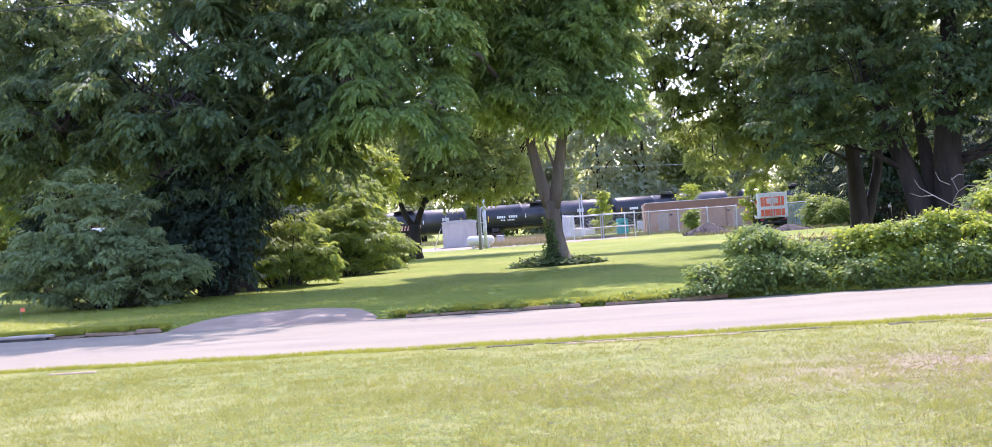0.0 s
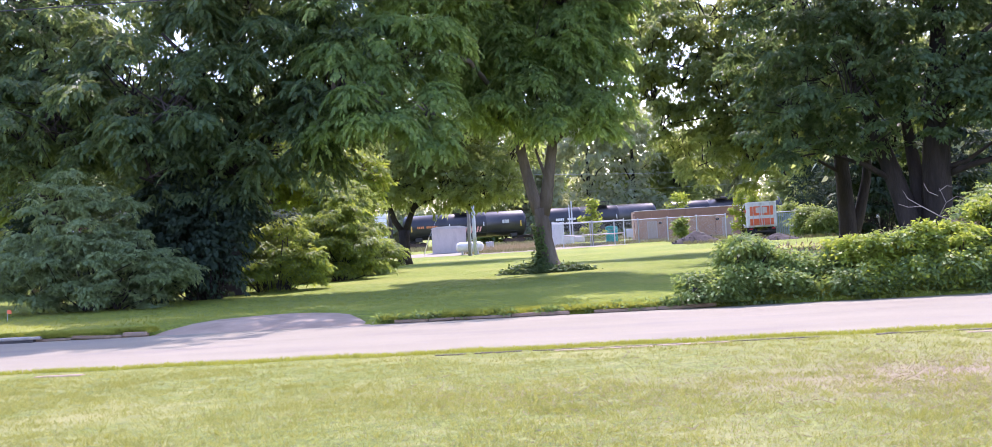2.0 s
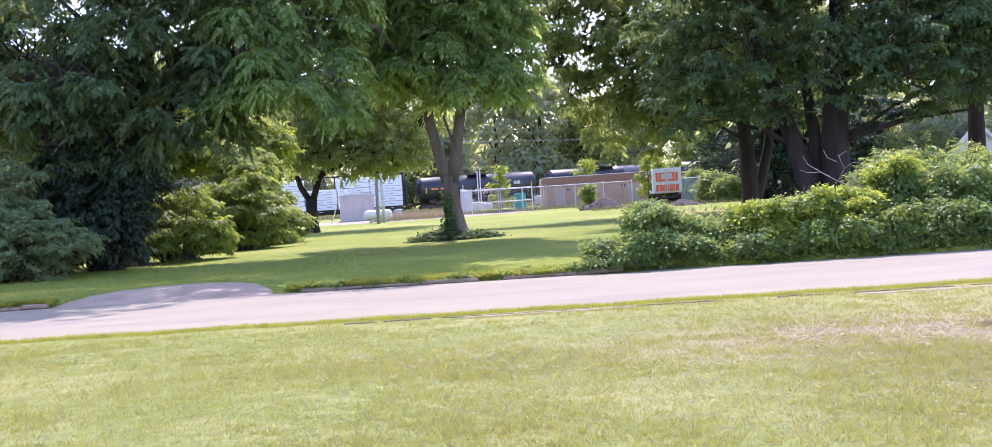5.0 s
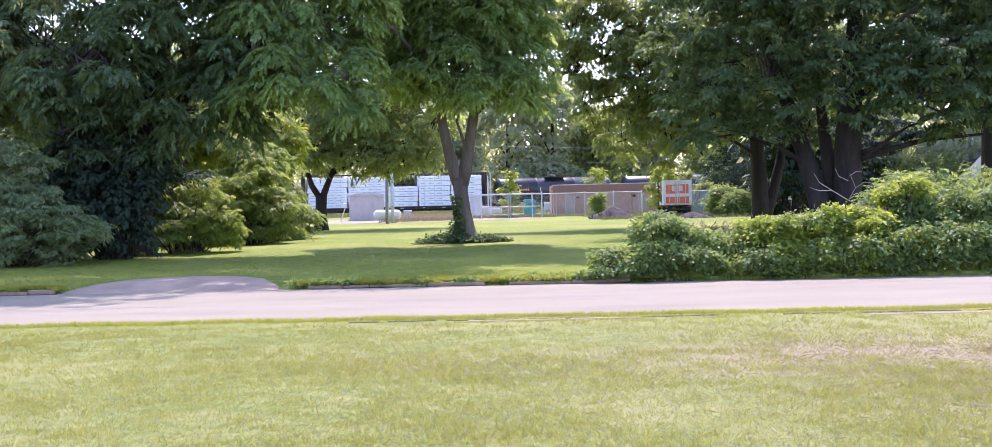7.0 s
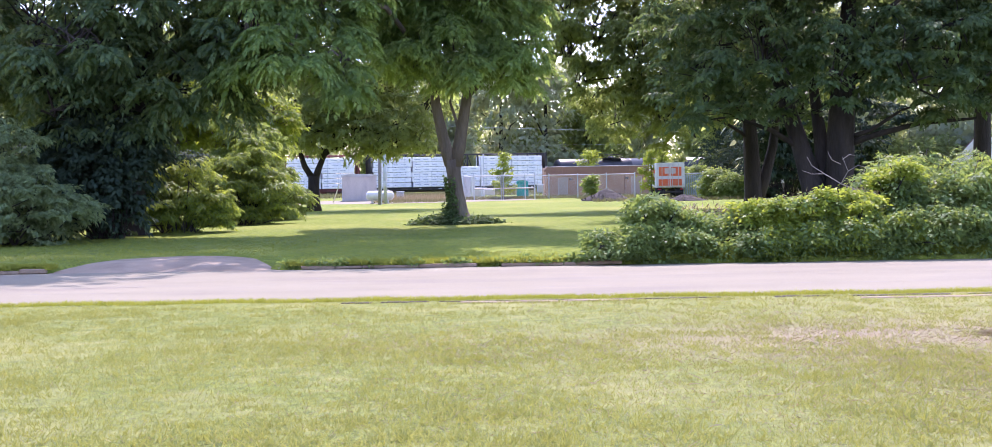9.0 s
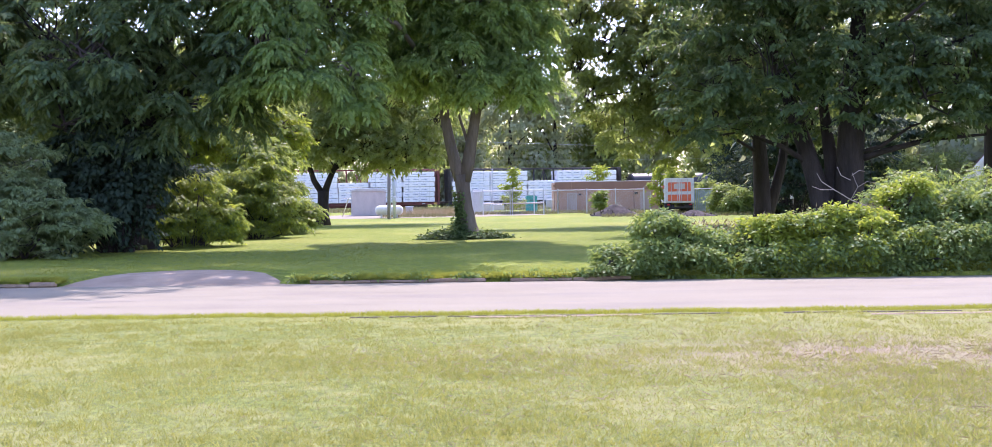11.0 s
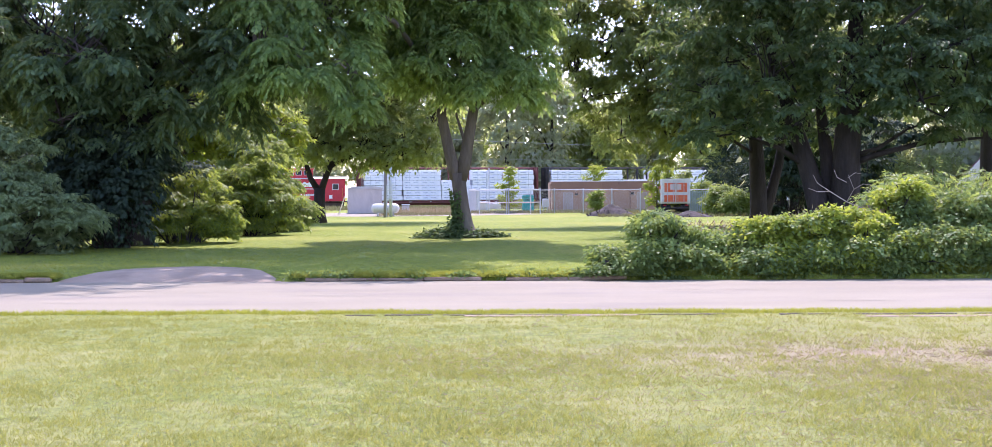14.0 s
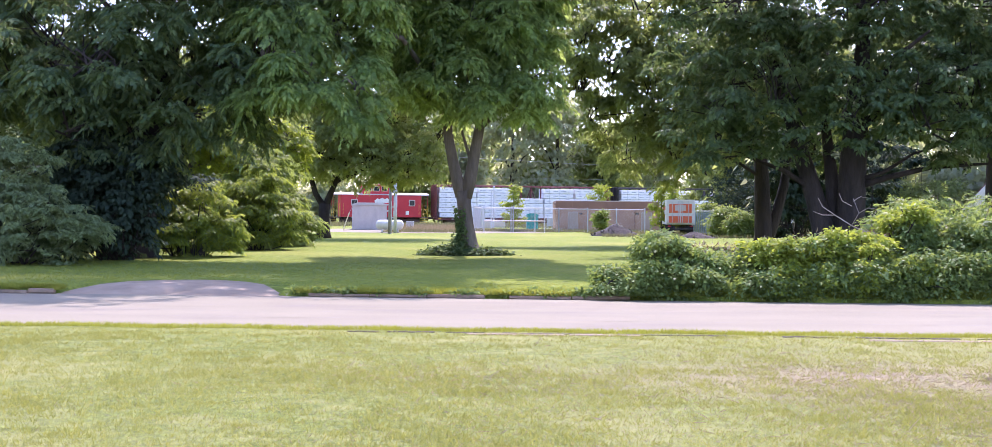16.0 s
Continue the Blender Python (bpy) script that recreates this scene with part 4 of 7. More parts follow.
def left_trees():
    x, y = -10.6, 39.5
    stems = [[(-1.35, 0, -0.2, 0.85), (-1.3, 0, 0.6, 0.62), (-1.15, 0, 2.4, 0.55), (-0.7, 0, 4.6, 0.46), (-0.3, 0, 7.5, 0.32), (-0.3, 0, 11, 0.12)]]
    limbs = [[(-0.8, 0, 4.2, 0.24), (1.0, -0.3, 5.6, 0.19), (2.3, -0.6, 6.6, 0.13), (4.2, -1.0, 7.6, 0.05)],
             [(-0.9, 0, 3.6, 0.2), (-2.0, -0.5, 5.0, 0.15), (-4.2, -1.0, 6.0, 0.06)],
             [(-0.9, 0, 3.3, 0.14), (0.6, -0.4, 4.0, 0.1), (1.8, -0.8, 4.4, 0.04)],
             [(-0.5, 0, 5.6, 0.2), (-1.0, -2.2, 7.4, 0.13), (-1.6, -4.0, 8.4, 0.04)]]
    # the blobs at z 18 and 20 are unseen, added for street shade
    blobs = [(0.2, -1.0, 8.0, 3.0, 3.0, 2.8), (-3.6, -1.0, 7.2, 2.8, 3.0, 3.0), (3.2, -1.2, 7.3, 2.3, 2.6, 2.6), (-1.6, -3.2, 6.4, 2.0, 1.6, 1.9), (1.6, -2.4, 4.9, 1.8, 1.6, 1.2),
             (-6.4, -0.8, 7.2, 2.4, 2.6, 3.2), (0, -1.0, 10.4, 3.4, 3.0, 1.8), (-0.8, -1.4, 4.6, 2.0, 1.6, 1.3), (-3.4, 1.5, 4.8, 2.4, 2.2, 1.5), (2.4, -2.2, 5.6, 1.3, 1.2, 1.1), (-2.6, -2.8, 4.5, 1.7, 1.3, 1.3), (3.6, -3.6, 20.0, 3.2, 2.6, 1.8), (-4.5, -4.0, 18.2, 4.6, 3.6, 2.0)]
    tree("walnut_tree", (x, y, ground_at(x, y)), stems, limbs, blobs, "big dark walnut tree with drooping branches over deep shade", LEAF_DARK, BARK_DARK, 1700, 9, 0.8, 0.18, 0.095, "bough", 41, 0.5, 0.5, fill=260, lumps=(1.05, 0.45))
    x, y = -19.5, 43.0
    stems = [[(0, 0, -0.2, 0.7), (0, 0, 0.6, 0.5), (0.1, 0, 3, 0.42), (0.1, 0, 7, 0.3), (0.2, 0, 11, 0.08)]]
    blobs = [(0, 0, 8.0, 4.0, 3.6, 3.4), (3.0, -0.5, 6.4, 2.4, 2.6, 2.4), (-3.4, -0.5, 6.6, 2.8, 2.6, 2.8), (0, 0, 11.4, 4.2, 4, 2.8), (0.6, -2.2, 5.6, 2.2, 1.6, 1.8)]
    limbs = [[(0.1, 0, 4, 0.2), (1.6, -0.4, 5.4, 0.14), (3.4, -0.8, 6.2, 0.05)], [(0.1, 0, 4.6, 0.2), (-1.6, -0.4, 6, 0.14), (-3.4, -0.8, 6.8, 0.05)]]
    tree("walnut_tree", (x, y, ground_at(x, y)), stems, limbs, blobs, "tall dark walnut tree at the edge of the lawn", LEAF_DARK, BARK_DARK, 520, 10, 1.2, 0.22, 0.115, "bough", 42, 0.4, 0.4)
    # small tree far down the lawn
    x, y = -9.95, 70.0
    stems = [[(0, 0, -0.1, 0.52), (0, 0, 0.5, 0.38), (0.02, 0, 1.4, 0.33), (0.05, 0, 2.1, 0.34)],
             [(0.0, 0, 1.9, 0.2), (-0.5, 0, 2.7, 0.17), (-0.9, 0.1, 4.0, 0.13), (-1.0, 0.1, 6.5, 0.09), (-0.6, 0.3, 10.5, 0.03)],
             [(0.1, 0, 1.9, 0.22), (0.4, 0, 2.7, 0.18), (0.8, 0, 3.6, 0.14), (1.8, 0, 5.4, 0.05)]]
    limbs = [[(0.7, 0, 3.3, 0.08), (2.2, -0.2, 4.3, 0.06), (4.4, -0.4, 4.6, 0.03)], [(1.4, 0, 3.6, 0.1), (3.4, 0, 4.8, 0.07), (5.6, 0, 5.2, 0.02)]]
    blobs = [(0, 0, 5.2, 2.4, 2.2, 2.0), (2.8, 0, 4.9, 2.2, 2.2, 2.0), (5.2, 0, 4.7, 1.9, 2.0, 1.8), (1.2, 0, 6.6, 3.0, 2.6, 1.6), (-1.0, -0.5, 4.4, 1.4, 1.4, 1.0), (6.4, 0, 4.2, 1.3, 1.5, 1.2), (4.2, 0, 3.8, 1.6, 1.2, 0.7), (3.5, 0.5, 7.6, 3.2, 2.4, 1.8), (7.0, 0.5, 6.4, 1.8, 2.0, 1.6), (-2.6, 0.5, 8.0, 2.0, 1.8, 1.8), (0.4, 0.5, 8.8, 2.4, 2.0, 1.8), (5.4, 0.5, 9.4, 2.2, 2.0, 1.8), (2.4, 0.5, 11.2, 3.0, 2.2, 1.8), (-1.8, 0.5, 11.0, 2.2, 2.0, 1.8), (6.4, 0.5, 12.0, 2.2, 2.0, 1.6)]
    tree("hackberry_tree", (x, y, ground_at(x, y)), stems, limbs, blobs, "spreading smaller tree with a short forked trunk", LEAF_OLIVE, BARK_DARK, 1900, 24, 0.9, 0.2, 0.13, "bough_leaf", 43, 0.35, 0.4, fill=300)

    # young trees behind the walnuts, leaves coloured to look sunlit, and a dark trunk by the house
    for i, (x, y, h) in enumerate(((-11.4, 58.0, 6.9), (-14.6, 56.0, 7.6), (-19.5, 56.0, 9.5), (-24.5, 52.0, 8.5))):
        stems = [[(0, 0, -0.1, 0.2), (0.1, 0, h * 0.4, 0.14), (0.2, 0, h * 0.9, 0.03)]]
        blobs = [(0, 0, h * 0.55, 1.9, 1.6, h * 0.28), (1.3, 0, h * 0.7, 1.5, 1.4, h * 0.2), (-1.4, 0, h * 0.62, 1.6, 1.4, h * 0.22), (0.2, 0, h * 0.88, 1.3, 1.2, h * 0.12)]
        # the first two get lime leaves for a sunlit brightness
        tree("mulberry_tree", (x, y, ground_at(x, y)), stems, [], blobs, "young tree behind the walnuts, its yellow-green leaves coloured as sunlit", LEAF_LIME if i < 2 else LEAF_BUSH, BARK, 420, 24, 0.8, 0.22, 0.13, "bough_leaf", 46 + i, 0.3, 0.4)
    x, y = 25.9, 60.0
    stems = [[(0, 0, -0.1, 0.6), (0, 0, 1, 0.46), (0.05, 0, 4.5, 0.4), (0.1, 0, 9, 0.25), (0.2, 0, 12, 0.08)]]
    blobs = [(0, 0, 9.4, 3.4, 3.0, 2.8), (-2.6, -0.5, 8.0, 2.2, 2.2, 2.0), (2.4, -0.5, 7.8, 2.4, 2.2, 2.2), (0, 0, 12, 3, 3, 2)]
    limbs = [[(0.05, 0, 5, 0.18), (-1.4, -0.2, 6.6, 0.12), (-2.6, -0.4, 7.8, 0.04)], [(0.05, 0, 5.4, 0.18), (1.4, -0.2, 6.8, 0.12), (2.6, -0.4, 7.8, 0.04)]]
    tree("maple_tree", (x, y, 0), stems, limbs, blobs, "tall maple with a straight dark trunk near the house", LEAF_MAPLE, BARK_DARK, 420, 50, 0.8, 0.22, 0.17, "leaf", 49, 0.2, 0.35)


left_trees()


def left_bushes():
    b = [(0, 0, 1.3, 2.3, 1.7, 1.3), (-0.6, 0, 2.6, 1.8, 1.5, 1.2), (1.2, -0.4, 0.9, 1.7, 1.5, 0.9), (-1.6, -0.3, 1.3, 1.8, 1.5, 1.3), (-0.9, 0, 3.5, 1.2, 1.0, 0.8)]
    bush("conifer_bush", (-14.1, 34.6, -0.02), b, "broad blue-green juniper bush with drooping layered sprays", LEAF_YEW, 1500, 11, 0.5, 0.085, 0.05, "bough", 51, 0.3, 0.55, lumps=(0.62, 0.26))
    b = [(0, 0, 0.9, 1.0, 1.0, 0.9), (0.2, 0, 2.0, 1.1, 1.0, 0.8), (-0.8, 0.3, 1.3, 0.9, 1.0, 1.1), (0.9, 0.3, 1.2, 0.9, 0.9, 1.0)]
    # the lime share stands for highlights on the shrub's lit side
    bush("shrub", (-10.4, 40.3, -0.02), b, "dark green shrub with yellow-green shoots lit from behind", LEAF_BUSH, 900, 9, 0.5, 0.105, 0.055, "bough", 52, 0.3, 0.6, leaf2=LEAF_LIME, share=0.55, lumps=(0.6, 0.25))
    b = [(0, 0, 1.1, 1.5, 1.4, 1.1), (0.1, 0, 2.3, 1.2, 1.1, 0.9), (-1.0, -0.4, 1.1, 1.0, 1.0, 1.0), (0.9, 0.6, 1.2, 1.0, 1.2, 1.1), (0.2, 0.3, 3.1, 0.7, 0.7, 0.6)]
    bush("shrub", (-9.65, 47.6, -0.02), b, "layered green shrub at the edge of the lawn", LEAF_BUSH, 1100, 9, 0.55, 0.115, 0.06, "bough", 56, 0.3, 0.6, leaf2=LEAF_LIME, share=0.3, lumps=(0.68, 0.28))
    b = [(0, 0, 1.4, 1.6, 1.6, 1.4), (0.3, 0, 3.0, 1.4, 1.4, 1.1), (-0.8, 0, 3.8, 1.2, 1.1, 1.0), (0.8, 0.6, 1.3, 1.3, 1.5, 1.3)]
    bush("shrub", (-10.1, 53.5, -0.02), b, "tall rounded yellow-green shrub beside the lawn", LEAF_BUSH, 800, 10, 0.7, 0.13, 0.065, "bough", 53, 0.3, 0.6, lumps=(0.8, 0.34))
    # leaves darkened to stand for the deep shade under the walnut
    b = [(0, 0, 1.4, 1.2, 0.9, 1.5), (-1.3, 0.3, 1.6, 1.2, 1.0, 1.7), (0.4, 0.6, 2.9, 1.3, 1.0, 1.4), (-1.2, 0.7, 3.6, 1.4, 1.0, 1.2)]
    bush("shrub", (-11.7, 37.4, -0.02), b, "dark undergrowth in deep shade under the walnut", LEAF_SHADED, 700, 26, 0.8, 0.17, 0.10, "bough_leaf", 54, 0.35, 0.5)
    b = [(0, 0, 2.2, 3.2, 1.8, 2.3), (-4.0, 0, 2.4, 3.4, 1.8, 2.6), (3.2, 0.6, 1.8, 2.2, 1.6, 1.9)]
    bush("shrub", (-17.5, 50.0, -0.02), b, "dense thicket behind the walnut trees, shade put into its leaf colour", LEAF_SHADED, 800, 24, 1.0, 0.2, 0.12, "bough_leaf", 55, 0.3, 0.55)


left_bushes()


def hedge():
    """The overgrown row along the street: many bushes, each its own."""
    spec = [  # x, depth behind the kerb, half-width, height, leaf, young, seed
        (2.75, 0.8, 0.55, 0.42, LEAF_IVY, LEAF_BUSH), (3.5, 1.1, 0.42, 1.08, LEAF_IVY, LEAF_BUSH), (4.7, 1.2, 0.95, 0.72, LEAF_IVY, LEAF_BUSH), (5.9, 1.3, 0.95, 0.85, LEAF_IVY, LEAF_LIME),
        (6.9, 1.3, 0.9, 1.05, LEAF_IVY, LEAF_LIME), (7.9, 1.4, 1.0, 1.1, LEAF_IVY, LEAF_LIME), (9.0, 1.5, 1.1, 1.5, LEAF_IVY, LEAF_BUSH), (10.1, 1.6, 1.1, 1.75, LEAF_IVY, LEAF_BUSH),
        (11.3, 1.7, 1.3, 1.7, LEAF_IVY, LEAF_BUSH), (12.9, 1.8, 1.5, 1.75, LEAF_IVY, LEAF_BUSH), (14.8, 1.9, 1.6, 1.75, LEAF_IVY, LEAF_BUSH)]
    for i, (x, dep, w, h, leaf, young) in enumerate(spec):
        h *= (0.9, 0.92, 0.98, 0.98, 0.95, 0.95, 0.84, 0.78, 0.8, 0.84, 0.84)[i]
        y = edge(FAR, x) + dep - 0.28
        b = [(0, -0.1, h * 0.42, w, dep * 0.78, h * 0.46), (0.15, 0.1, h * 0.68, w * 0.75, dep * 0.6, h * 0.32), (-w * 0.5, -dep * 0.3, h * 0.28, w * 0.7, dep * 0.5, h * 0.3)]
        k = 460 if i < 9 else 340
        hr = np.random.default_rng(500 + i)
        b += [(hr.uniform(-w, w), hr.uniform(-0.6, 0.4), h * hr.uniform(0.78, 1.12), 0.1, 0.1, 0.1) for _ in range(14)]
        b += [(hr.uniform(-w, w), -dep * 0.75, h * hr.uniform(0.1, 0.6), 0.22, 0.18, 0.2) for _ in range(8)]
        bush("hedge_bush", (x, y, 0.0), b, "overgrown roadside bush tangled with vines", leaf, int(k * (1.0 + 0.7 * h)), 17, 0.15, 0.085, 0.056, "leaf", 60 + i, 0.2, 0.3, "overgrown hedge row", young, 0.42, lumps=(0.34, 0.15), sprigs=(w, h))
    # shoots on top coloured lime as if sunlit, rusty dead stems behind, tall light shrubs at the far end
    for i, (x, d, z, w, h) in enumerate(((5.7, 0.8, 0.84, 0.6, 0.26), (6.7, 0.75, 0.92, 0.7, 0.32), (7.5, 0.85, 1.0, 0.6, 0.32), (8.6, 1.5, 1.45, 0.4, 0.36))):
        bush("vine_shoots", (x, edge(FAR, x) + d, 0.0), [(0, 0, z, w, 0.7, h)], "vine shoots on the hedge top, sunlight put into their lime colour", LEAF_LIME, 330, 14, 0.15, 0.088, 0.06, "leaf", 80 + i, 0.1, 0.4, lumps=(0.34, 0.15))
    for i, (x, d, w, h) in enumerate(((4.9, 3.0, 1.3, 0.95), (7.2, 3.3, 1.2, 1.15), (9.2, 3.0, 0.8, 1.5))):
        bush("dry_brush", (x, edge(FAR, x) + d, 0.0), [(0, 0, h * 0.6, w, 0.6, h * 0.42)], "rust-brown dry weeds behind the hedge", LEAF_RUST, 200, 10, 0.2, 0.13, 0.03, "leaf", 84 + i, -0.2, 0.3)
    for i, (x, y, w, h) in enumerate(((9.3, 26.6, 0.8, 1.75), (10.4, 27.5, 1.0, 2.2), (11.6, 28.5, 1.1, 2.2), (12.8, 28.0, 1.2, 2.1), (14.0, 27.5, 1.2, 2.2))):
        rng = np.random.default_rng(190 + i)
        stems, blobs = [], [(0, 0, h * 0.3, w * 0.8, w * 0.6, h * 0.28)]
        for k in range(10):
            a, r = rng.uniform(0, 6.28), w * rng.uniform(0.2, 1.0)
            tip = (math.cos(a) * r, math.sin(a) * r, h * rng.uniform(0.6, 1.05))
            stems.append([(tip[0] * 0.2, tip[1] * 0.2, 0, 0.02), (tip[0] * 0.6, tip[1] * 0.6, tip[2] * 0.6, 0.014), (*tip, 0.005)])
            for f in (0.55, 0.75, 0.95):
                blobs.append((tip[0] * f, tip[1] * f, tip[2] * f, 0.24, 0.24, 0.14))
        t = tree("sumac_shrub", (x, y, 0.0), [], stems, blobs, "tall wispy green sumac shrub with upright shoots", LEAF_BUSH if i % 2 else LEAF_IVY, BARK, 260, 7, 0.24, 0.11, 0.04, "spray", 88 + i, 0.2, 0.2, False, "", "shrub")


hedge()


def dead_branch():
    g = Geo()
    main = [(0, 0, 0.95), (-0.5, 0.05, 1.06), (-1.0, 0.1, 1.28), (-1.35, 0.1, 1.5), (-1.62, 0.12, 1.68), (-1.72, 0.1, 1.86)]
    g.tube(main, [0.018, 0.015, 0.012, 0.009, 0.007, 0.004], 6)
    for a, b, c in (((-0.5, 0.05, 1.06), (-0.62, 0, 1.35), (-0.5, 0, 1.62)), ((-1.0, 0.1, 1.28), (-0.86, 0.05, 1.55), (-1.0, 0, 1.86)), ((-0.86, 0.05, 1.55), (-0.68, 0, 1.66), (-0.5, 0, 1.64)),
                    ((-1.0, 0.1, 1.7), (-1.2, 0.1, 1.8), (-1.28, 0.1, 1.98)), ((-1.35, 0.1, 1.5), (-1.6, 0.2, 1.5), (-1.8, 0.2, 1.58)), ((-0.25, 0, 1.0), (-0.1, 0, 1.25), (-0.2, 0, 1.5)), ((-1.0, 0.0, 1.8), (-0.85, 0, 1.9), (-0.72, 0, 1.88))):
        g.tube([a, b, c], [0.009, 0.007, 0.004], 5)
    t = thing("dead_branch", pose(8.75, 24.9, 0.12), "bare bleached dead branch sticking out of the hedge", "branch")
    part("wood", g, DEADWOOD, t, smooth=True)


dead_branch()


def far_woods():
    rng = random.Random(7)
    made = []
    for k in range(4):
        r = np.random.default_rng(100 + k)
        h = (19, 16, 21, 17)[k]
        blobs = [(0, 0, h * 0.6, 4.4, 4.0, h * 0.3)] + [(r.uniform(-3.6, 3.6), r.uniform(-3, 2), r.uniform(0.12, 0.85) * h, r.uniform(2.2, 3.4), r.uniform(2, 3), r.uniform(2.0, 3.4)) for _ in range(10)] + [(r.uniform(-3.4, 3.4), r.uniform(-3, 2), r.uniform(1.5, 5.0), 2.6, 2.4, 2.2) for _ in range(5)]
        stems = [[(0, 0, -0.2, 0.45), (0, 0, 2, 0.34), (0.2, 0, h * 0.5, 0.24), (0.3, 0, h * 0.85, 0.06)]]
        limbs = [[(0.1, 0, h * 0.3, 0.14), (1.6, 0, h * 0.45, 0.09), (3, 0, h * 0.5, 0.03)], [(0.1, 0, h * 0.35, 0.14), (-1.6, 0, h * 0.5, 0.09), (-3, 0, h * 0.55, 0.03)]]
        # every second model wears the leaves paled for haze
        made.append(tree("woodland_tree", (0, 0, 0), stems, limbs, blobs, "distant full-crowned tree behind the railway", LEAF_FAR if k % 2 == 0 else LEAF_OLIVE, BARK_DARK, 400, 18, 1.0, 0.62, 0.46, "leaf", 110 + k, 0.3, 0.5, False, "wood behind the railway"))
    spots = [(-92 + 8.4 * i + rng.uniform(-2, 2), 172 + rng.uniform(0, 10) + 12 * (i % 2)) for i in range(23)]
    spots += [(-130 + 11 * i + rng.uniform(-3, 3), 215 + rng.uniform(0, 20)) for i in range(24)]
    first = set()
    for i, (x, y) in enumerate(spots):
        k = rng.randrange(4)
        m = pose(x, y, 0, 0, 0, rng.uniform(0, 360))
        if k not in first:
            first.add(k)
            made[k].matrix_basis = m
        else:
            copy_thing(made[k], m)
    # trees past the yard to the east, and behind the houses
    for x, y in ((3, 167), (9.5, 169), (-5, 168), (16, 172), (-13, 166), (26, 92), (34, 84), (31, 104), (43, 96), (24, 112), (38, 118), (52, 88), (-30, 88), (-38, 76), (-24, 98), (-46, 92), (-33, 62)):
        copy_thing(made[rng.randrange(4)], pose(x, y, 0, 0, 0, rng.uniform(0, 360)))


far_woods()


# ---- the yard by the railway ----
def seen(px, py, y):
    """A place at depth y, from its bearing and its height against the horizon."""
    return (px - 784) / 1847 * y, y, 1.6 + (305 - py) * y / 1847


def depot():
    y0, x0, x1, h = 106.0, 6.03, 16.6, 2.74
    b = thing("utility_building", pose(0, 0, 0), "low flat-roofed brown block building with tan doors", "building")
    # front wall with two door openings, then the other walls
    doors = [(7.07, 7.96), (13.75, 14.7)]
    g = Geo()
    cuts = [x0] + [v for d in doors for v in d] + [x1]
    for i in range(0, len(cuts), 2):
        g.box(((cuts[i] + cuts[i + 1]) / 2, y0 + 0.1, h / 2), (cuts[i + 1] - cuts[i], 0.2, h))
    for a, c in doors:
        g.box(((a + c) / 2, y0 + 0.1, (1.78 + h) / 2), (c - a, 0.2, h - 1.78))
    part("wall", g, STUCCO, b)
    part("wall", Geo().box((x0 + 0.1, y0 + 3.2, h / 2), (0.2, 6.0, h)), STUCCO, b)
    part("wall", Geo().box((x1 - 0.1, y0 + 3.2, h / 2), (0.2, 6.0, h)), STUCCO, b)
    part("wall", Geo().box(((x0 + x1) / 2, y0 + 6.3, h / 2), (x1 - x0, 0.2, h)), STUCCO, b)
    part("roof", Geo().box(((x0 + x1) / 2, y0 + 3.2, h - 0.1), (x1 - x0 - 0.42, 5.9, 0.12)), DARK_GRAVEL, b)
    # boards of the fascia, each a piece
    n = 7
    w = (x1 - x0 + 0.1) / n
    for i in range(n):
        part("fascia_board", Geo().box((x0 - 0.05 + w * (i + 0.5), y0 - 0.035, h - 0.36), (w - 0.012, 0.06, 0.72), None, 0.008), FASCIA, b)
    part("coping", Geo().box(((x0 + x1) / 2, y0 + 0.1, h + 0.03), (x1 - x0 + 0.16, 0.36, 0.07), None, 0.015), COPING, b, "pale metal roof edge")
    for a, c in doors:
        d = part("door", Geo().box(((a + c) / 2 + 0.02, y0 + 0.08, 0.88), (c - a - 0.1, 0.05, 1.72), None, 0.008), DOOR_TAN, b, "tan painted steel door")
        part("door_frame", Geo().box((a + 0.03, y0 + 0.06, 0.89), (0.06, 0.16, 1.78)).box((c - 0.03, y0 + 0.06, 0.89), (0.06, 0.16, 1.78)).box(((a + c) / 2, y0 + 0.06, 1.75), (c - a - 0.12, 0.16, 0.06)), COPING, b)
        part("door_knob", Geo().tube([(c - 0.16, y0 + 0.05, 0.85), (c - 0.16, y0 - 0.02, 0.85)], [0.03, 0.035], 8), GALV, d)
    part("wall_light", Geo().box((8.25, y0 - 0.06, 1.62), (0.28, 0.14, 0.16), None, 0.02), FRAME_BLACK, b, "dark wall lamp over the door")
    part("wall_light", Geo().box((13.35, y0 - 0.06, 1.66), (0.28, 0.14, 0.2), None, 0.02), FRAME_BLACK, b, "dark wall lamp over the door")
    part("post", Geo().box((13.15, y0 - 0.05, 1.0), (0.1, 0.1, 2.0), None, 0.01), FASCIA, b)
    part("roof_drain", Geo().box((x0 - 0.12, y0 - 0.06, h - 0.28), (0.16, 0.16, 0.2), None, 0.02).bar((x0 - 0.12, y0 - 0.06, h - 0.3), (x0 - 0.12, y0 - 0.06, 0.1), 0.04), FASCIA, b)


depot()


FADED = surface("faded_pink_vinyl", (0.62, 0.50, 0.46), (0.68, 0.57, 0.52), 0.6, 0, 3, 30, 0)


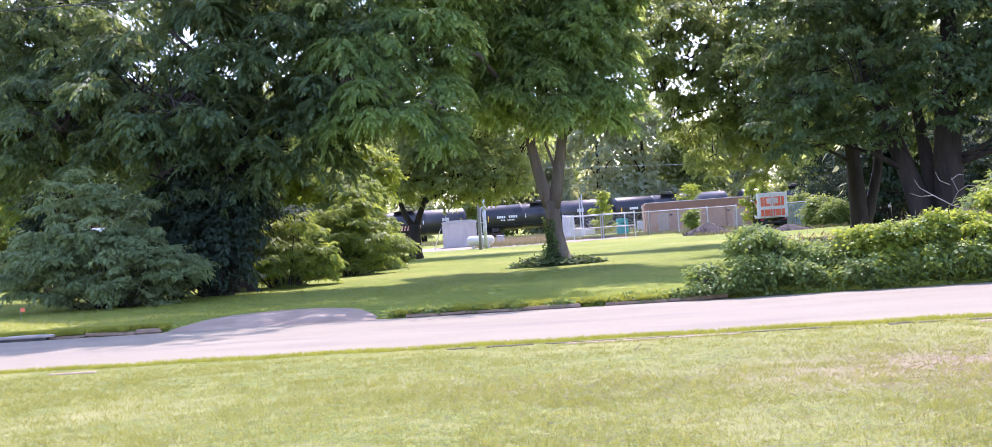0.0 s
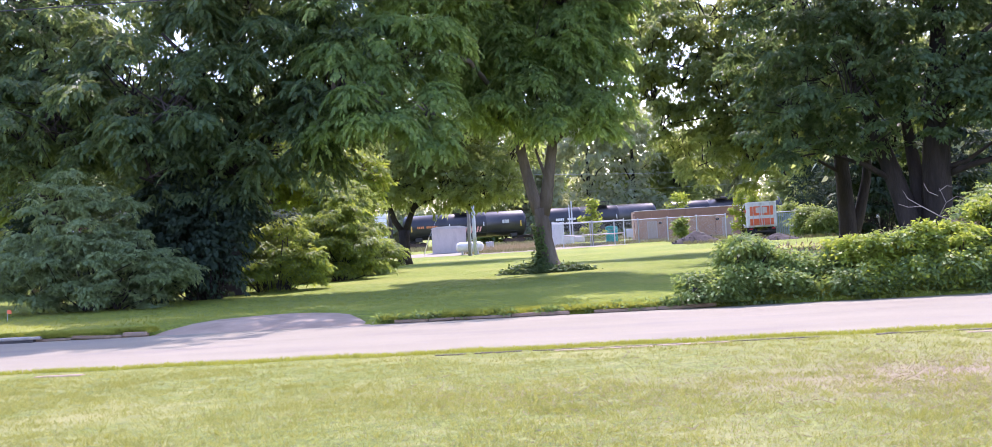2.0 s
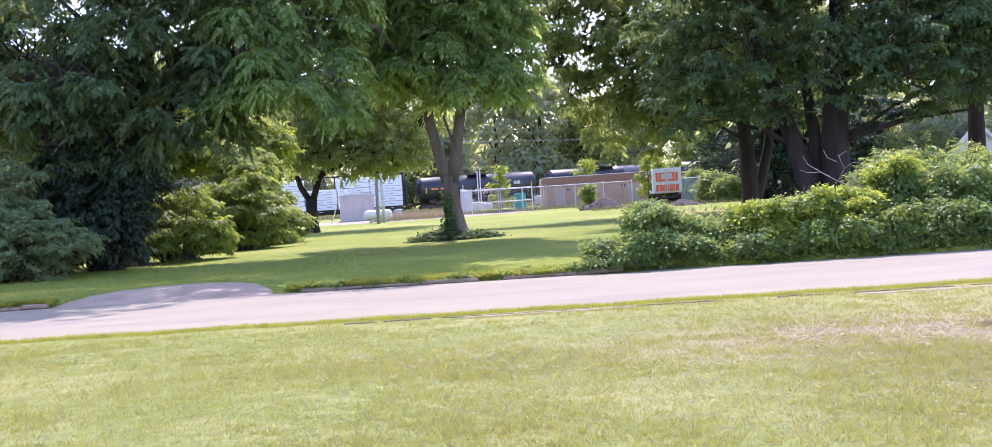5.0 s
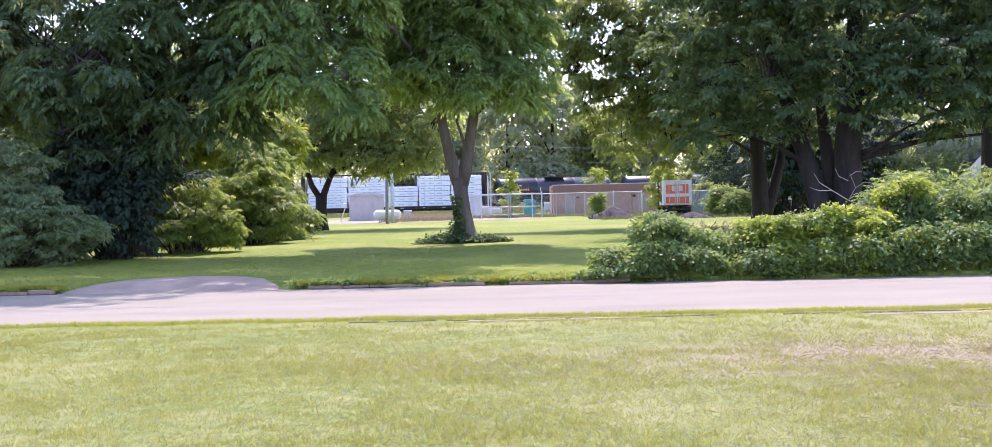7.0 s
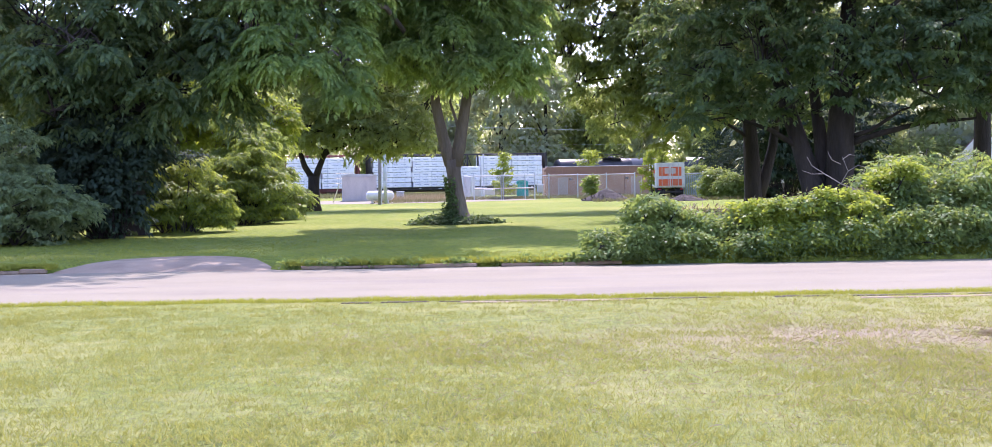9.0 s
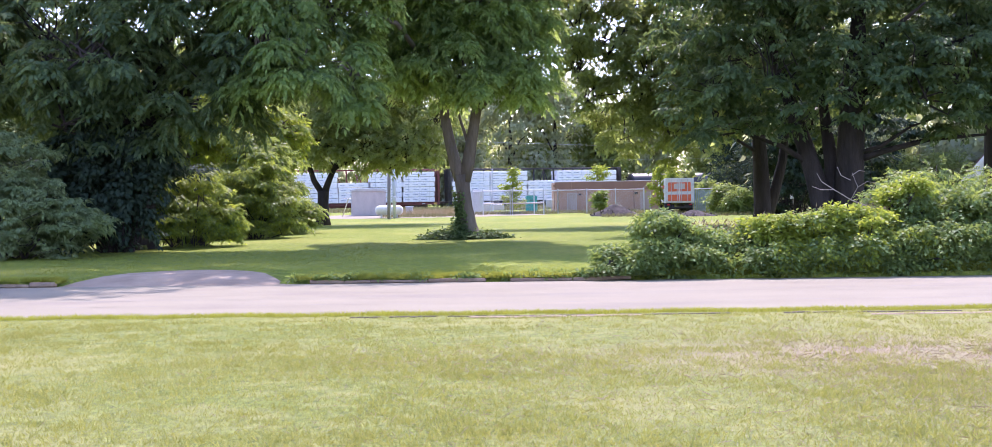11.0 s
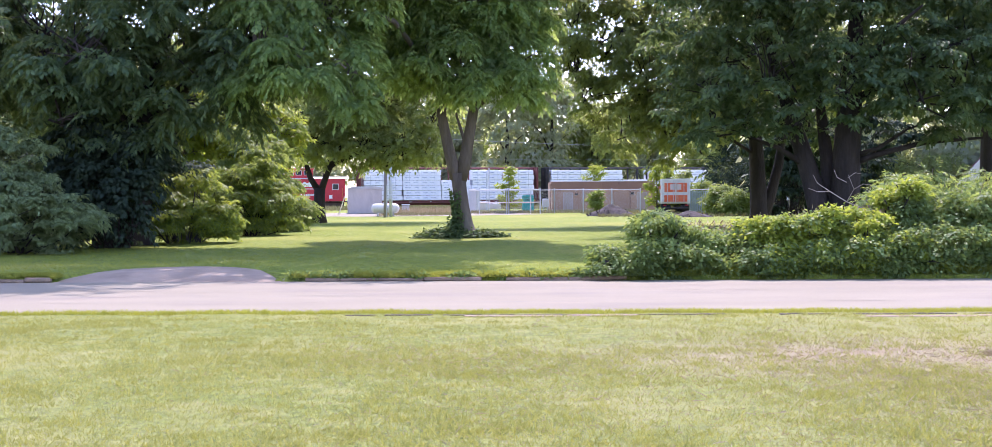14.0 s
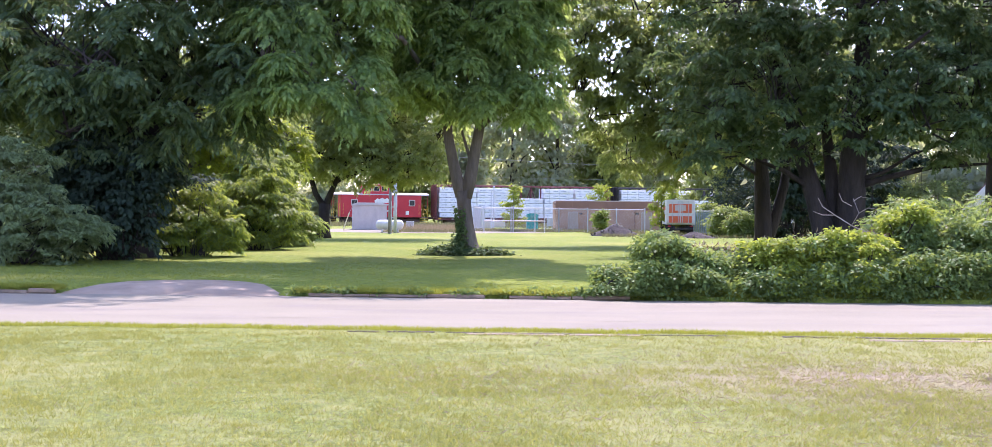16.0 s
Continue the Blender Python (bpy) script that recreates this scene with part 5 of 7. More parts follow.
def box_truck():
    """Trailer seen from behind, doors with orange and white panels."""
    x, y = 14.6, 89.5
    t = thing("box_truck", pose(x, y, 0, 0, 0, -4.5), "white cargo trailer with orange panels on its rear doors", "truck")
    w, l, z0, z1 = 2.14, 8.0, 0.84, 2.74
    part("cargo_box", Geo().box((0, l / 2 + 0.06, (z0 + z1) / 2), (w, l, z1 - z0), None, 0.03), WHITE, t)
    for s in (-1, 1):
        d = part("rear_door", Geo().box((s * w / 4, 0.025, (z0 + z1) / 2 + 0.02), (w / 2 - 0.06, 0.05, z1 - z0 - 0.16), None, 0.01), WHITE, t, "white rear door with orange panels")
        part("panel", Geo().box((s * 0.46, -0.008, 2.08), (0.80, 0.012, 0.70), None, 0.004), ORANGE, d, "orange panel")
        part("panel", Geo().box((s * 0.46, -0.008, 1.24), (0.84, 0.012, 0.5), None, 0.004), ORANGE, d, "orange panel")
        part("panel", Geo().box((s * 0.22, -0.018, 2.12), (0.40, 0.012, 0.42), None, 0.004), FADED, d, "faded pale panel")
        part("lock_rod", Geo().bar((s * 0.16, -0.05, z0 + 0.05), (s * 0.16, -0.05, z1 - 0.05), 0.022), GALV, d)
        part("lock_rod", Geo().bar((s * 0.62, -0.05, z0 + 0.05), (s * 0.62, -0.05, z1 - 0.05), 0.022), GALV, d)
        for hz in (1.05, 1.65, 2.3):
            part("hinge", Geo().box((s * 0.99, -0.02, hz), (0.1, 0.03, 0.06)), GALV, d)
        part("tail_light", Geo().box((s * 0.84, -0.03, 0.72), (0.22, 0.05, 0.1), None, 0.02), CABOOSE_RED, t, "red tail light")
        part("mud_flap", Geo().box((s * 0.72, 0.3, 0.42), (0.6, 0.02, 0.64)), RUBBER, t)
        part("roof_lamp", Geo().box((s * 0.5, 0.0, z1 + 0.05), (0.16, 0.08, 0.1), None, 0.02), FRAME_BLACK, t)
    part("door_frame", Geo().box((-w / 2 + 0.02, -0.01, (z0 + z1) / 2), (0.08, 0.1, z1 - z0)).box((w / 2 - 0.02, -0.01, (z0 + z1) / 2), (0.08, 0.1, z1 - z0)).box((0, -0.01, z1 - 0.03), (w - 0.12, 0.1, 0.09)), WHITE, t, "white rear frame")
    part("bumper", Geo().box((0, 0.0, 0.5), (1.95, 0.1, 0.12), None, 0.02).box((-0.7, 0.02, 0.6), (0.08, 0.06, 0.3)).box((0.7, 0.02, 0.6), (0.08, 0.06, 0.3)), FRAME_BLACK, t)
    part("chassis", Geo().box((-0.45, l / 2, 0.6), (0.14, l, 0.2)).box((0.45, l / 2, 0.6), (0.14, l, 0.2)).box((0, 1.6, 0.44), (1.5, 0.14, 0.14)), FRAME_BLACK, t)
    for s in (-1, 1):
        for yy in (1.6, 6.9):
            a = Geo()
            a.lathe([(-0.24, 0.30), (-0.24, 0.40), (-0.2, 0.44), (0.2, 0.44), (0.24, 0.40), (0.24, 0.30)], 20)
            wh = part("wheel", a, RUBBER, t, at=pose(s * 0.8, yy, 0.44), smooth=True)
            part("rim", Geo().lathe([(-0.2, 0.05), (-0.22, 0.28), (0.22, 0.28), (0.2, 0.05)], 16), GALV, wh)
    for i, (z, a, c) in enumerate(((2.1, 1.0, 4.2), (1.5, 1.4, 5.0))):
        part("side_panel", Geo().box((-w / 2 - 0.006, (a + c) / 2, z), (0.012, c - a, 0.3), None, 0.003), ORANGE, t, "orange side stripe")


box_truck()


def chain_fence(name, pts, h, label, rail_mid=None, posts=2.6, mesh=0.13, slats=None):
    """Posts, rails and woven wire between the given points."""
    f = thing(name, pose(0, 0, 0), label, "fence")
    for (xa, ya), (xb, yb) in zip(pts, pts[1:]):
        ln = math.hypot(xb - xa, yb - ya)
        n = max(1, round(ln / posts))
        at = lambda k: (xa + (xb - xa) * k, ya + (yb - ya) * k)
        for i in range(n + 1):
            x, y = at(i / n)
            part("post", Geo().tube([(x, y, -0.1), (x, y, h + 0.1), (x, y, h + 0.14)], [0.05, 0.05, 0.02], 8), GALV, f)
        part("rail", Geo().bar((xa, ya, h), (xb, yb, h), 0.035), GALV, f)
        if rail_mid:
            part("rail", Geo().bar((xa, ya, rail_mid), (xb, yb, rail_mid), 0.05), COPING, f)
        if not mesh:
            continue
        g = Geo()
        k = int(ln / mesh)
        for i in range(-int(h / mesh), k):
            for sgn in (1, -1):
                a, b = i * mesh, i * mesh + h
                za, zb = 0.04, h
                if a < 0:
                    za, a = -a, 0.0
                if b > ln:
                    zb, b = zb - (b - ln), ln
                if zb - za < 0.05:
                    continue
                pa, pb = (at(a / ln), at(b / ln)) if sgn > 0 else (at(1 - a / ln), at(1 - b / ln))
                g.tube([(*pa, za), (*pb, zb)], 0.003, 3, False)
        tagged(part("woven_wire", g, GALV, f), kind="stuff")
        if slats:
            m = int(ln / 0.16)
            me = Geo().box((0, 0, h / 2 - 0.02), (0.12, 0.012, h - 0.16)).mesh("slat", slats)
            for i in range(m):
                x, y = at((i + 0.5) / m)
                part("slat", me, None, f, at=pose(x, y + 0.02, 0, 0, 0, math.degrees(math.atan2(yb - ya, xb - xa))))
    return f


chain_fence("chain_link_fence", [(-1.38, 99.0), (1.8, 99.5), (5.9, 100), (13.4, 101)], 2.0, "galvanised chain-link fence in front of the brown building")
chain_fence("fence_gate", [(-0.5, 97.6), (1.95, 97.9), (4.6, 98.2)], 2.05, "galvanised pipe gate with a pale middle rail", 0.96, 2.5, 0)
chain_fence("chain_link_fence", [(-1.38, 99.2), (-0.9, 112.0), (-0.6, 128.0)], 2.1, "galvanised chain-link fence running towards the track", None, 2.2)
chain_fence("privacy_fence", [(15.6, 90.0), (17.3, 90.4)], 1.9, "chain-link fence panel with blue-grey slats", None, 1.7, 0.2, SLAT_BLUE)


def tall_pipes():
    for px, top, y in ((790, 263, 108.0), (786, 268, 112.0)):
        x, _, z = seen(px, top, y)
        t = thing("pipe_post", pose(x, y, 0), "slim dark steel pipe post inside the fence", "post")
        part("pipe", Geo().tube([(0, 0, -0.1), (0, 0, z), (0, 0, z + 0.04)], [0.06, 0.055, 0.02], 8), GALV, t)


tall_pipes()


def cabinet():
    x, y, _ = seen(851, 330, 103.5)
    t = thing("utility_cabinet", pose(x, y, 0), "teal plastic utility cabinet on a concrete pad", "cabinet")
    part("body", Geo().box((0, 0, 0.75), (1.02, 0.9, 1.3), None, 0.05), TEAL, t)
    part("lid", Geo().prism([(-0.55, 1.4), (0.55, 1.4), (0.5, 1.52), (0.28, 1.60), (-0.28, 1.60), (-0.5, 1.52)], -0.5, 0.5), TEAL, t)
    d = part("door", Geo().box((0, -0.46, 0.74), (0.86, 0.03, 1.16), None, 0.012), TEAL, t)
    part("handle", Geo().box((0.32, -0.49, 0.78), (0.05, 0.04, 0.18), None, 0.01), FRAME_BLACK, d)
    part("vent", Geo().box((0, -0.48, 1.2), (0.5, 0.012, 0.03)).box((0, -0.48, 1.13), (0.5, 0.012, 0.03)), FRAME_BLACK, d)
    part("pad", Geo().box((0, 0, 0.04), (1.3, 1.2, 0.12), None, 0.02), CONCRETE, t)


cabinet()


def meter_boxes():
    for px, py, y, w, h in ((879, 318, 104.5, 0.55, 0.75), (781, 322, 118, 0.9, 0.9), (797, 323, 120, 1.4, 0.6)):
        x, _, z = seen(px, py, y)
        t = thing("equipment_box", pose(x, y, 0), "grey steel equipment box behind the fence", "box")
        part("box", Geo().box((0, 0, z), (w, 0.5, h), None, 0.03), GALV, t)
        part("door", Geo().box((0, -0.26, z), (w - 0.12, 0.02, h - 0.14), None, 0.008), SHED_METAL, t)
        part("leg", Geo().box((-w / 3, 0, (z - h / 2) / 2), (0.08, 0.08, max(0.05, z - h / 2))), GALV, t)
        part("leg", Geo().box((w / 3, 0, (z - h / 2) / 2), (0.08, 0.08, max(0.05, z - h / 2))), GALV, t)


meter_boxes()


def metal_shed():
    y = 104.0
    xa, xb = seen(563, 0, y)[0], seen(620, 0, y)[0]
    t = thing("metal_shed", pose((xa + xb) / 2, y + 1.2, 0, 0, 0, 7), "small grey sheet-metal shed beside the track", "shed")
    w, d, h = xb - xa - 0.25, 2.4, 2.2
    part("wall", Geo().box((0, -d / 2, h / 2), (w, 0.06, h), None, 0.01), SHED_METAL, t)
    part("wall", Geo().box((0, d / 2, h / 2), (w, 0.06, h), None, 0.01), SHED_METAL, t)
    part("wall", Geo().box((w / 2, 0, h / 2), (0.06, d - 0.08, h), None, 0.01), SHED_METAL, t)
    part("wall", Geo().box((-w / 2, 0, h / 2), (0.06, d - 0.08, h), None, 0.01), SHED_METAL, t)
    for i in range(8):
        x = -w / 2 + w * (i + 0.5) / 8
        part("rib", Geo().box((x, -d / 2 - 0.035, h / 2), (0.05, 0.02, h - 0.04)), SHED_METAL, t)
    part("roof", Geo().prism([(-w / 2 - 0.12, h), (w / 2 + 0.12, h), (w / 2 + 0.1, h + 0.1), (w / 2 - 0.5, h + 0.24), (-w / 2 + 0.5, h + 0.24), (-w / 2 - 0.1, h + 0.1)], -d / 2 - 0.12, d / 2 + 0.12), ROOF_GREY, t, "pale low metal roof")
    door = part("door", Geo().box((-w / 2 - 0.05, -0.1, 1.0), (0.04, 1.0, 1.96), None, 0.01), GALV, t, "blue-grey steel door")
    part("handle", Geo().box((-w / 2 - 0.09, -0.45, 1.0), (0.04, 0.04, 0.14), None, 0.01), FRAME_BLACK, door)
    part("slab", Geo().box((0, 0, 0.02), (w + 0.5, d + 0.5, 0.1), None, 0.02), CONCRETE, t)


metal_shed()


def propane_tank():
    x, y, _ = seen(626, 330, 91.0)
    t = thing("propane_tank", pose(x, y, 0), "white horizontal propane tank on short legs", "tank")
    r, l = 0.38, 1.1
    prof = [(-l + 0.0, 0.02)] + [(-l + 0.34 * (1 - math.cos(a)), r * math.sin(a)) for a in (0.3, 0.6, 0.9, 1.2, 1.57)]
    prof += [(-x_, r_) for x_, r_ in reversed(prof)]
    part("vessel", Geo().lathe(prof, 28), PROPANE, t, at=pose(0, 0, 0.62), smooth=True)
    part("dome", Geo().tube([(0, 0, 0.98), (0, 0, 1.1), (0, 0, 1.16)], [0.17, 0.17, 0.1], 16), PROPANE, t, "valve dome", smooth=True)
    for s in (-0.6, 0.6):
        part("leg", Geo().box((s, 0, 0.16), (0.12, 0.5, 0.32), None, 0.01), GALV, t)
        part("pad", Geo().box((s, 0, 0.02), (0.3, 0.7, 0.06), None, 0.01), CONCRETE, t)


propane_tank()


def poles():
    y = 87.0
    x, _, z = seen(626, 264, y)
    t = thing("wooden_post", pose(x, y, 0, 0, 0.6, 0), "weathered wooden service post", "post")
    part("pole", Geo().tube([(0, 0, -0.2), (0, 0, 1.5), (0, 0, z)], [0.15, 0.135, 0.12], 10), WOOD_GREY, t, smooth=True)
    part("conduit", Geo().bar((0.1, -0.12, 0), (0.1, -0.12, 2.4), 0.03), GALV, t)
    x, _, z = seen(634.5, 260, 90.0)
    t = thing("steel_post", pose(x, 90.0, 0), "pale galvanised steel post beside the wooden post", "post")
    part("pole", Geo().tube([(0, 0, -0.2), (0, 0, z), (0, 0, z + 0.05)], [0.14, 0.14, 0.06], 10), GALV, t, smooth=True)
    part("bracket", Geo().box((-0.2, 0, 2.0), (0.4, 0.06, 0.06)).box((-0.2, 0, 1.2), (0.4, 0.06, 0.06)), GALV, t)
    part("meter", Geo().box((0.0, -0.2, 1.5), (0.28, 0.14, 0.42), None, 0.03), GALV, t, "grey meter box")
    # pedestal next to the tank
    x, y, _ = seen(658, 330, 100)
    t = thing("pedestal_box", pose(x, y, 0), "small pale utility pedestal in the weeds", "box")
    part("box", Geo().box((0, 0, 0.42), (0.62, 0.5, 0.72), None, 0.05), ROOF_GREY, t)
    part("cap", Geo().box((0, 0, 0.82), (0.68, 0.56, 0.08), None, 0.02), GALV, t)
    # guard of the guy wire by the shed
    a, b = seen(552, 331, 100), seen(562, 306, 100)
    t = thing("guy_guard", pose(0, 0, 0), "pale yellow guard on a slanting guy wire", "guard")
    part("guard", Geo().bar((a[0], a[1], 0), (b[0], b[1], b[2]), 0.05), YELLOW_PALE, t)
    part("wire", Geo().bar((b[0], b[1], b[2]), (b[0] + 2.4, b[1] + 2, b[2] + 5.4), 0.012), GALV, t)


YELLOW_PALE = surface("faded_yellow_plastic", (0.62, 0.58, 0.36), (0.7, 0.66, 0.45), 0.6, 0, 3, 30, 0)
poles()


def cable(name, a, b, sag, r, label):
    pts = []
    for i in range(25):
        k = i / 24
        pts.append((a[0] + (b[0] - a[0]) * k, a[1] + (b[1] - a[1]) * k, a[2] + (b[2] - a[2]) * k - sag * 4 * k * (1 - k)))
    t = thing(name, pose(0, 0, 0), label, "cable")
    part("strand", Geo().tube(pts, r, 5), CABLE if r < 0.016 and sag < 0.3 else CABLE_PALE, t)


def utility_pole(x, y, h):
    t = thing("utility_pole", pose(x, y, -0.2), "tall weathered wooden utility pole with a crossarm", "pole")
    part("pole", Geo().tube([(0, 0, 0), (0, 0, h)], [0.17, 0.11], 10), WOOD_GREY, t, smooth=True)
    part("crossarm", Geo().box((0, -0.12, h - 0.5), (2.2, 0.1, 0.12), None, 0.01), WOOD_GREY, t)


cable("service_cable", (-30.0, 117.0, 8.9), (45.0, 117.0, 5.6), 0.6, 0.018, "overhead service cable across the yard")
cable("service_cable", (-30.0, 124.0, 6.2), (45.0, 124.0, 5.4), 0.5, 0.008, "thin overhead cable over the track side")
cable("street_cable", (-40.0, 24.3, 7.25), (30.0, 24.3, 7.15), 0.25, 0.014, "thick overhead cable along the street")
for px_, py_, ph_ in ((-30.0, 117.3, 9.5), (45.0, 117.3, 8.0), (-40.0, 24.4, 8.2), (30.0, 24.4, 8.2), (-30.0, 124.3, 8.0), (45.0, 124.3, 8.0)):
    utility_pole(px_, py_, ph_)


def heap(x, y, w, d, h, seed, mat, label):
    g = Geo()
    n, m = 28, 9
    vs = []
    for r in range(m):
        f = 1 - r / m
        for i in range(n):
            a = 2 * math.pi * i / n
            k = f * (1 + 0.22 * noise.noise((math.cos(a) * 1.5, math.sin(a) * 1.5, seed)))
            vs.append((w * k * math.cos(a), d * k * math.sin(a), -0.05 + (h + 0.05) * (1 - f) ** 0.8 * (1 + 0.3 * noise.noise((k * 3 * math.cos(a), k * 3 * math.sin(a), seed + 5)))))
    vs.append((0, 0, h))
    fs = [(r * n + i, r * n + (i + 1) % n, r * n + n + (i + 1) % n, r * n + n + i) for r in range(m - 1) for i in range(n)]
    fs += [((m - 1) * n + i, (m - 1) * n + (i + 1) % n, m * n) for i in range(n)]
    g.add(vs, fs)
    t = thing("gravel_heap", pose(x, y, 0), label, "gravel heap")
    part("mound", g, mat, t)
    rng = random.Random(seed)
    for i in range(26):
        a, k = rng.uniform(0, 6.28), rng.uniform(0.5, 1.05)
        s = rng.uniform(0.05, 0.13)
        part("stone", Geo().box((0, 0, 0), (s * 1.4, s, s * 0.8), None, s * 0.25), mat, t, at=pose(w * k * math.cos(a), d * k * math.sin(a), max(0.03, h * max(0.0, 1 - k) ** 0.8), rng.uniform(0, 90), rng.uniform(0, 90), rng.uniform(0, 90)))


heap(seen(983, 340, 86)[0], 86.0, 2.0, 1.2, 0.85, 3, DARK_GRAVEL, "low dark heap of gravel in the weeds")
heap(seen(988, 330, 92)[0], 92.5, 0.7, 0.6, 0.95, 4, GRAVEL, "small pale mound of gravel")
heap(seen(1104, 340, 82)[0], 81.0, 1.6, 1.0, 0.42, 5, DARK_GRAVEL, "low dark heap of gravel behind the trailer")


def yard_plants():
    def sapling(px, top, y, w, seed, leaf, label, low=0.2, shoots=9, dense=1.0):
        """A thin stem with shoots that rise from it, leaves along each shoot."""
        rng = np.random.default_rng(seed)
        x, _, z = seen(px, top, y)
        stems = [[(0, 0, -0.1, 0.06), (0.03, 0, z * 0.5, 0.045), (0, 0, z * 0.96, 0.012)]]
        limbs, blobs = [], [(0, 0, z * 0.9, w * 0.22, w * 0.22, z * 0.1)]
        for i in range(shoots):
            k = low + (0.85 - low) * (i + 0.5) / shoots
            a = i * 2.4 + rng.uniform(-0.4, 0.4)
            r = w * (1.15 - 0.75 * k) * rng.uniform(0.7, 1.1)
            e = (math.cos(a) * r, math.sin(a) * r, z * min(0.97, k + 0.16))
            limbs.append([(0, 0, z * k, 0.025), (e[0] * 0.5, e[1] * 0.5, z * (k + 0.06), 0.018), (*e, 0.006)])
            for f in (0.45, 0.8):
                blobs.append((e[0] * f, e[1] * f, z * k + (e[2] - z * k) * f, w * 0.26, w * 0.24, z * 0.055))
        tree("sapling", (x, y, 0), stems, limbs, blobs, label, leaf, BARK, int(130 * dense), 11, 0.2, 0.26, 0.13, "leaf", seed, 0.15, 0.1, False, "", "sapling")

    sapling(821, 259, 101.5, 1.1, 201, LEAF_LIME, "slender yellow-green sapling inside the fence", 0.1)
    sapling(960, 299, 98.5, 0.95, 203, LEAF_BUSH, "broad-leaved green sapling before the brown building", 0.15)
    sapling(956, 257, 119.0, 1.5, 205, LEAF_LIME, "leafy green treetop behind the flat roof", 0.35)
    sapling(1055, 257, 92.0, 0.9, 207, LEAF_LIME, "spindly yellow-green tree wrapped in vines by the trailer", 0.05)
    sapling(1072, 262, 96.0, 0.9, 209, LEAF_LIME, "young tree behind the cargo trailer", 0.1)
    sapling(1095, 268, 96.0, 1.3, 211, LEAF_OLIVE, "young tree behind the cargo trailer", 0.1)
    # most of those past the third wear leaves coloured as shaded
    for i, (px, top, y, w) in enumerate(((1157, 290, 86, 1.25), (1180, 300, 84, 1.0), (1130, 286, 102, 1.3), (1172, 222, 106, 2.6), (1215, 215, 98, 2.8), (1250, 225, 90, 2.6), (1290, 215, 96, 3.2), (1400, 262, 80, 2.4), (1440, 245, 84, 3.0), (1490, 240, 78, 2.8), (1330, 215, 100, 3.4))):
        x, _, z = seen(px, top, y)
        bush("yard_bush", (x, y, 0), [(0, 0, z * 0.5, w, w * 0.7, z * 0.48), (w * 0.3, 0, z * 0.72, w * 0.6, w * 0.5, z * 0.3), (-w * 0.4, -0.2, z * 0.4, w * 0.6, w * 0.5, z * 0.36)], "rounded yellow-green bush beside the yard" if i < 3 else "dark leafy thicket in the shade beyond the old maple", LEAF_BUSH if i in (0, 1, 2, 7) else LEAF_SHADED if i < 7 or i == 10 else LEAF_OLIVE, 200 if i < 3 else 330, 20, 0.36, 0.22, 0.12, "leaf", 220 + i, 0.2, 0.5)


yard_plants()


def maple_thicket():
    # the gloom behind the maple comes from shade-coloured leaves
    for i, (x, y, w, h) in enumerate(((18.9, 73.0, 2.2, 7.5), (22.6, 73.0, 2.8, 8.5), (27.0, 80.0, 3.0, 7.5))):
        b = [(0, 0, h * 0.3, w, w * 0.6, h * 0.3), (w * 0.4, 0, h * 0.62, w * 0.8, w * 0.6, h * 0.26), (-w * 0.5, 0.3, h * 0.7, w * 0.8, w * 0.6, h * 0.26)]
        bush("undergrowth", (x, y, -0.02), b, "dense undergrowth behind the old maple, shade put into its leaf colour", LEAF_SHADED, 620, 18, 0.8, 0.26, 0.17, "bough_leaf", 260 + i, 0.35, 0.4, lumps=(1.2, 0.5))


maple_thicket()


BLADE_YARD = leafy("mixed_yard_weeds", (0.13, 0.155, 0.06), (0.22, 0.215, 0.12), (0.29, 0.265, 0.18), 0.15, 0.7)


def weeds(rng, n):
    k = n // 4
    ax, ay = rng.uniform(-8.6, -2.2, k), rng.uniform(92, 108, k)
    bx, by = rng.uniform(3.6, 17, k), 103.5 + rng.normal(size=k) * 1.3
    cx, cy = rng.uniform(-2, 6, k), rng.uniform(100.5, 104, k)
    dx, dy = rng.uniform(8, 20, n - 3 * k), rng.uniform(80, 99, n - 3 * k)
    return np.stack([np.concatenate([ax, bx, cx, dx]), np.concatenate([ay, by, cy, dy])], 1)


grass_tufts("yard_weeds", 3400, weeds, 0.32, 0.06, BLADE_YARD, "tall pale green weeds in the yard", 301, 0.35, 4)
grass_tufts("dry_weeds", 700, lambda rng, n: np.stack([rng.uniform(-8.0, -2.4, n), rng.uniform(97, 106, n)], 1), 0.62, 0.06, BLADE_DRY, "dry straw-coloured weeds along the track", 302, 0.3, 4)
grass_tufts("trackside_weeds", 4000, lambda rng, n: np.stack([rng.uniform(-45, 40, n), rng.uniform(128, 143, n)], 1), 0.55, 0.09, BLADE_YARD, "rough grass along the track", 303, 0.3, 4)


def gravel_yard():
    for name, x0, x1, ya, yb, seed in (("gravel_drive", -17.0, 4.0, 90.0, 112.0, 1), ("gravel_drive", -1.6, 4.8, 93.5, 99.0, 2)):
        n = 26
        vs = [((x0 + x1) / 2, (ya + yb) / 2, 0.015)]
        for i in range(n):
            a = 2 * math.pi * i / n
            k = 1 + 0.2 * noise.noise((math.cos(a) * 2, math.sin(a) * 2, seed))
            vs.append(((x0 + x1) / 2 + (x1 - x0) / 2 * k * math.cos(a), (ya + yb) / 2 + (yb - ya) / 2 * k * math.sin(a), 0.012))
        g = Geo().add(vs, [(0, i + 1, (i + 1) % n + 1) for i in range(n)])
        ob = new(name, g.mesh(name, GRAVEL))
        tagged(ob, "pale trampled gravel drive in the yard", "gravel", kind="structure")


gravel_yard()


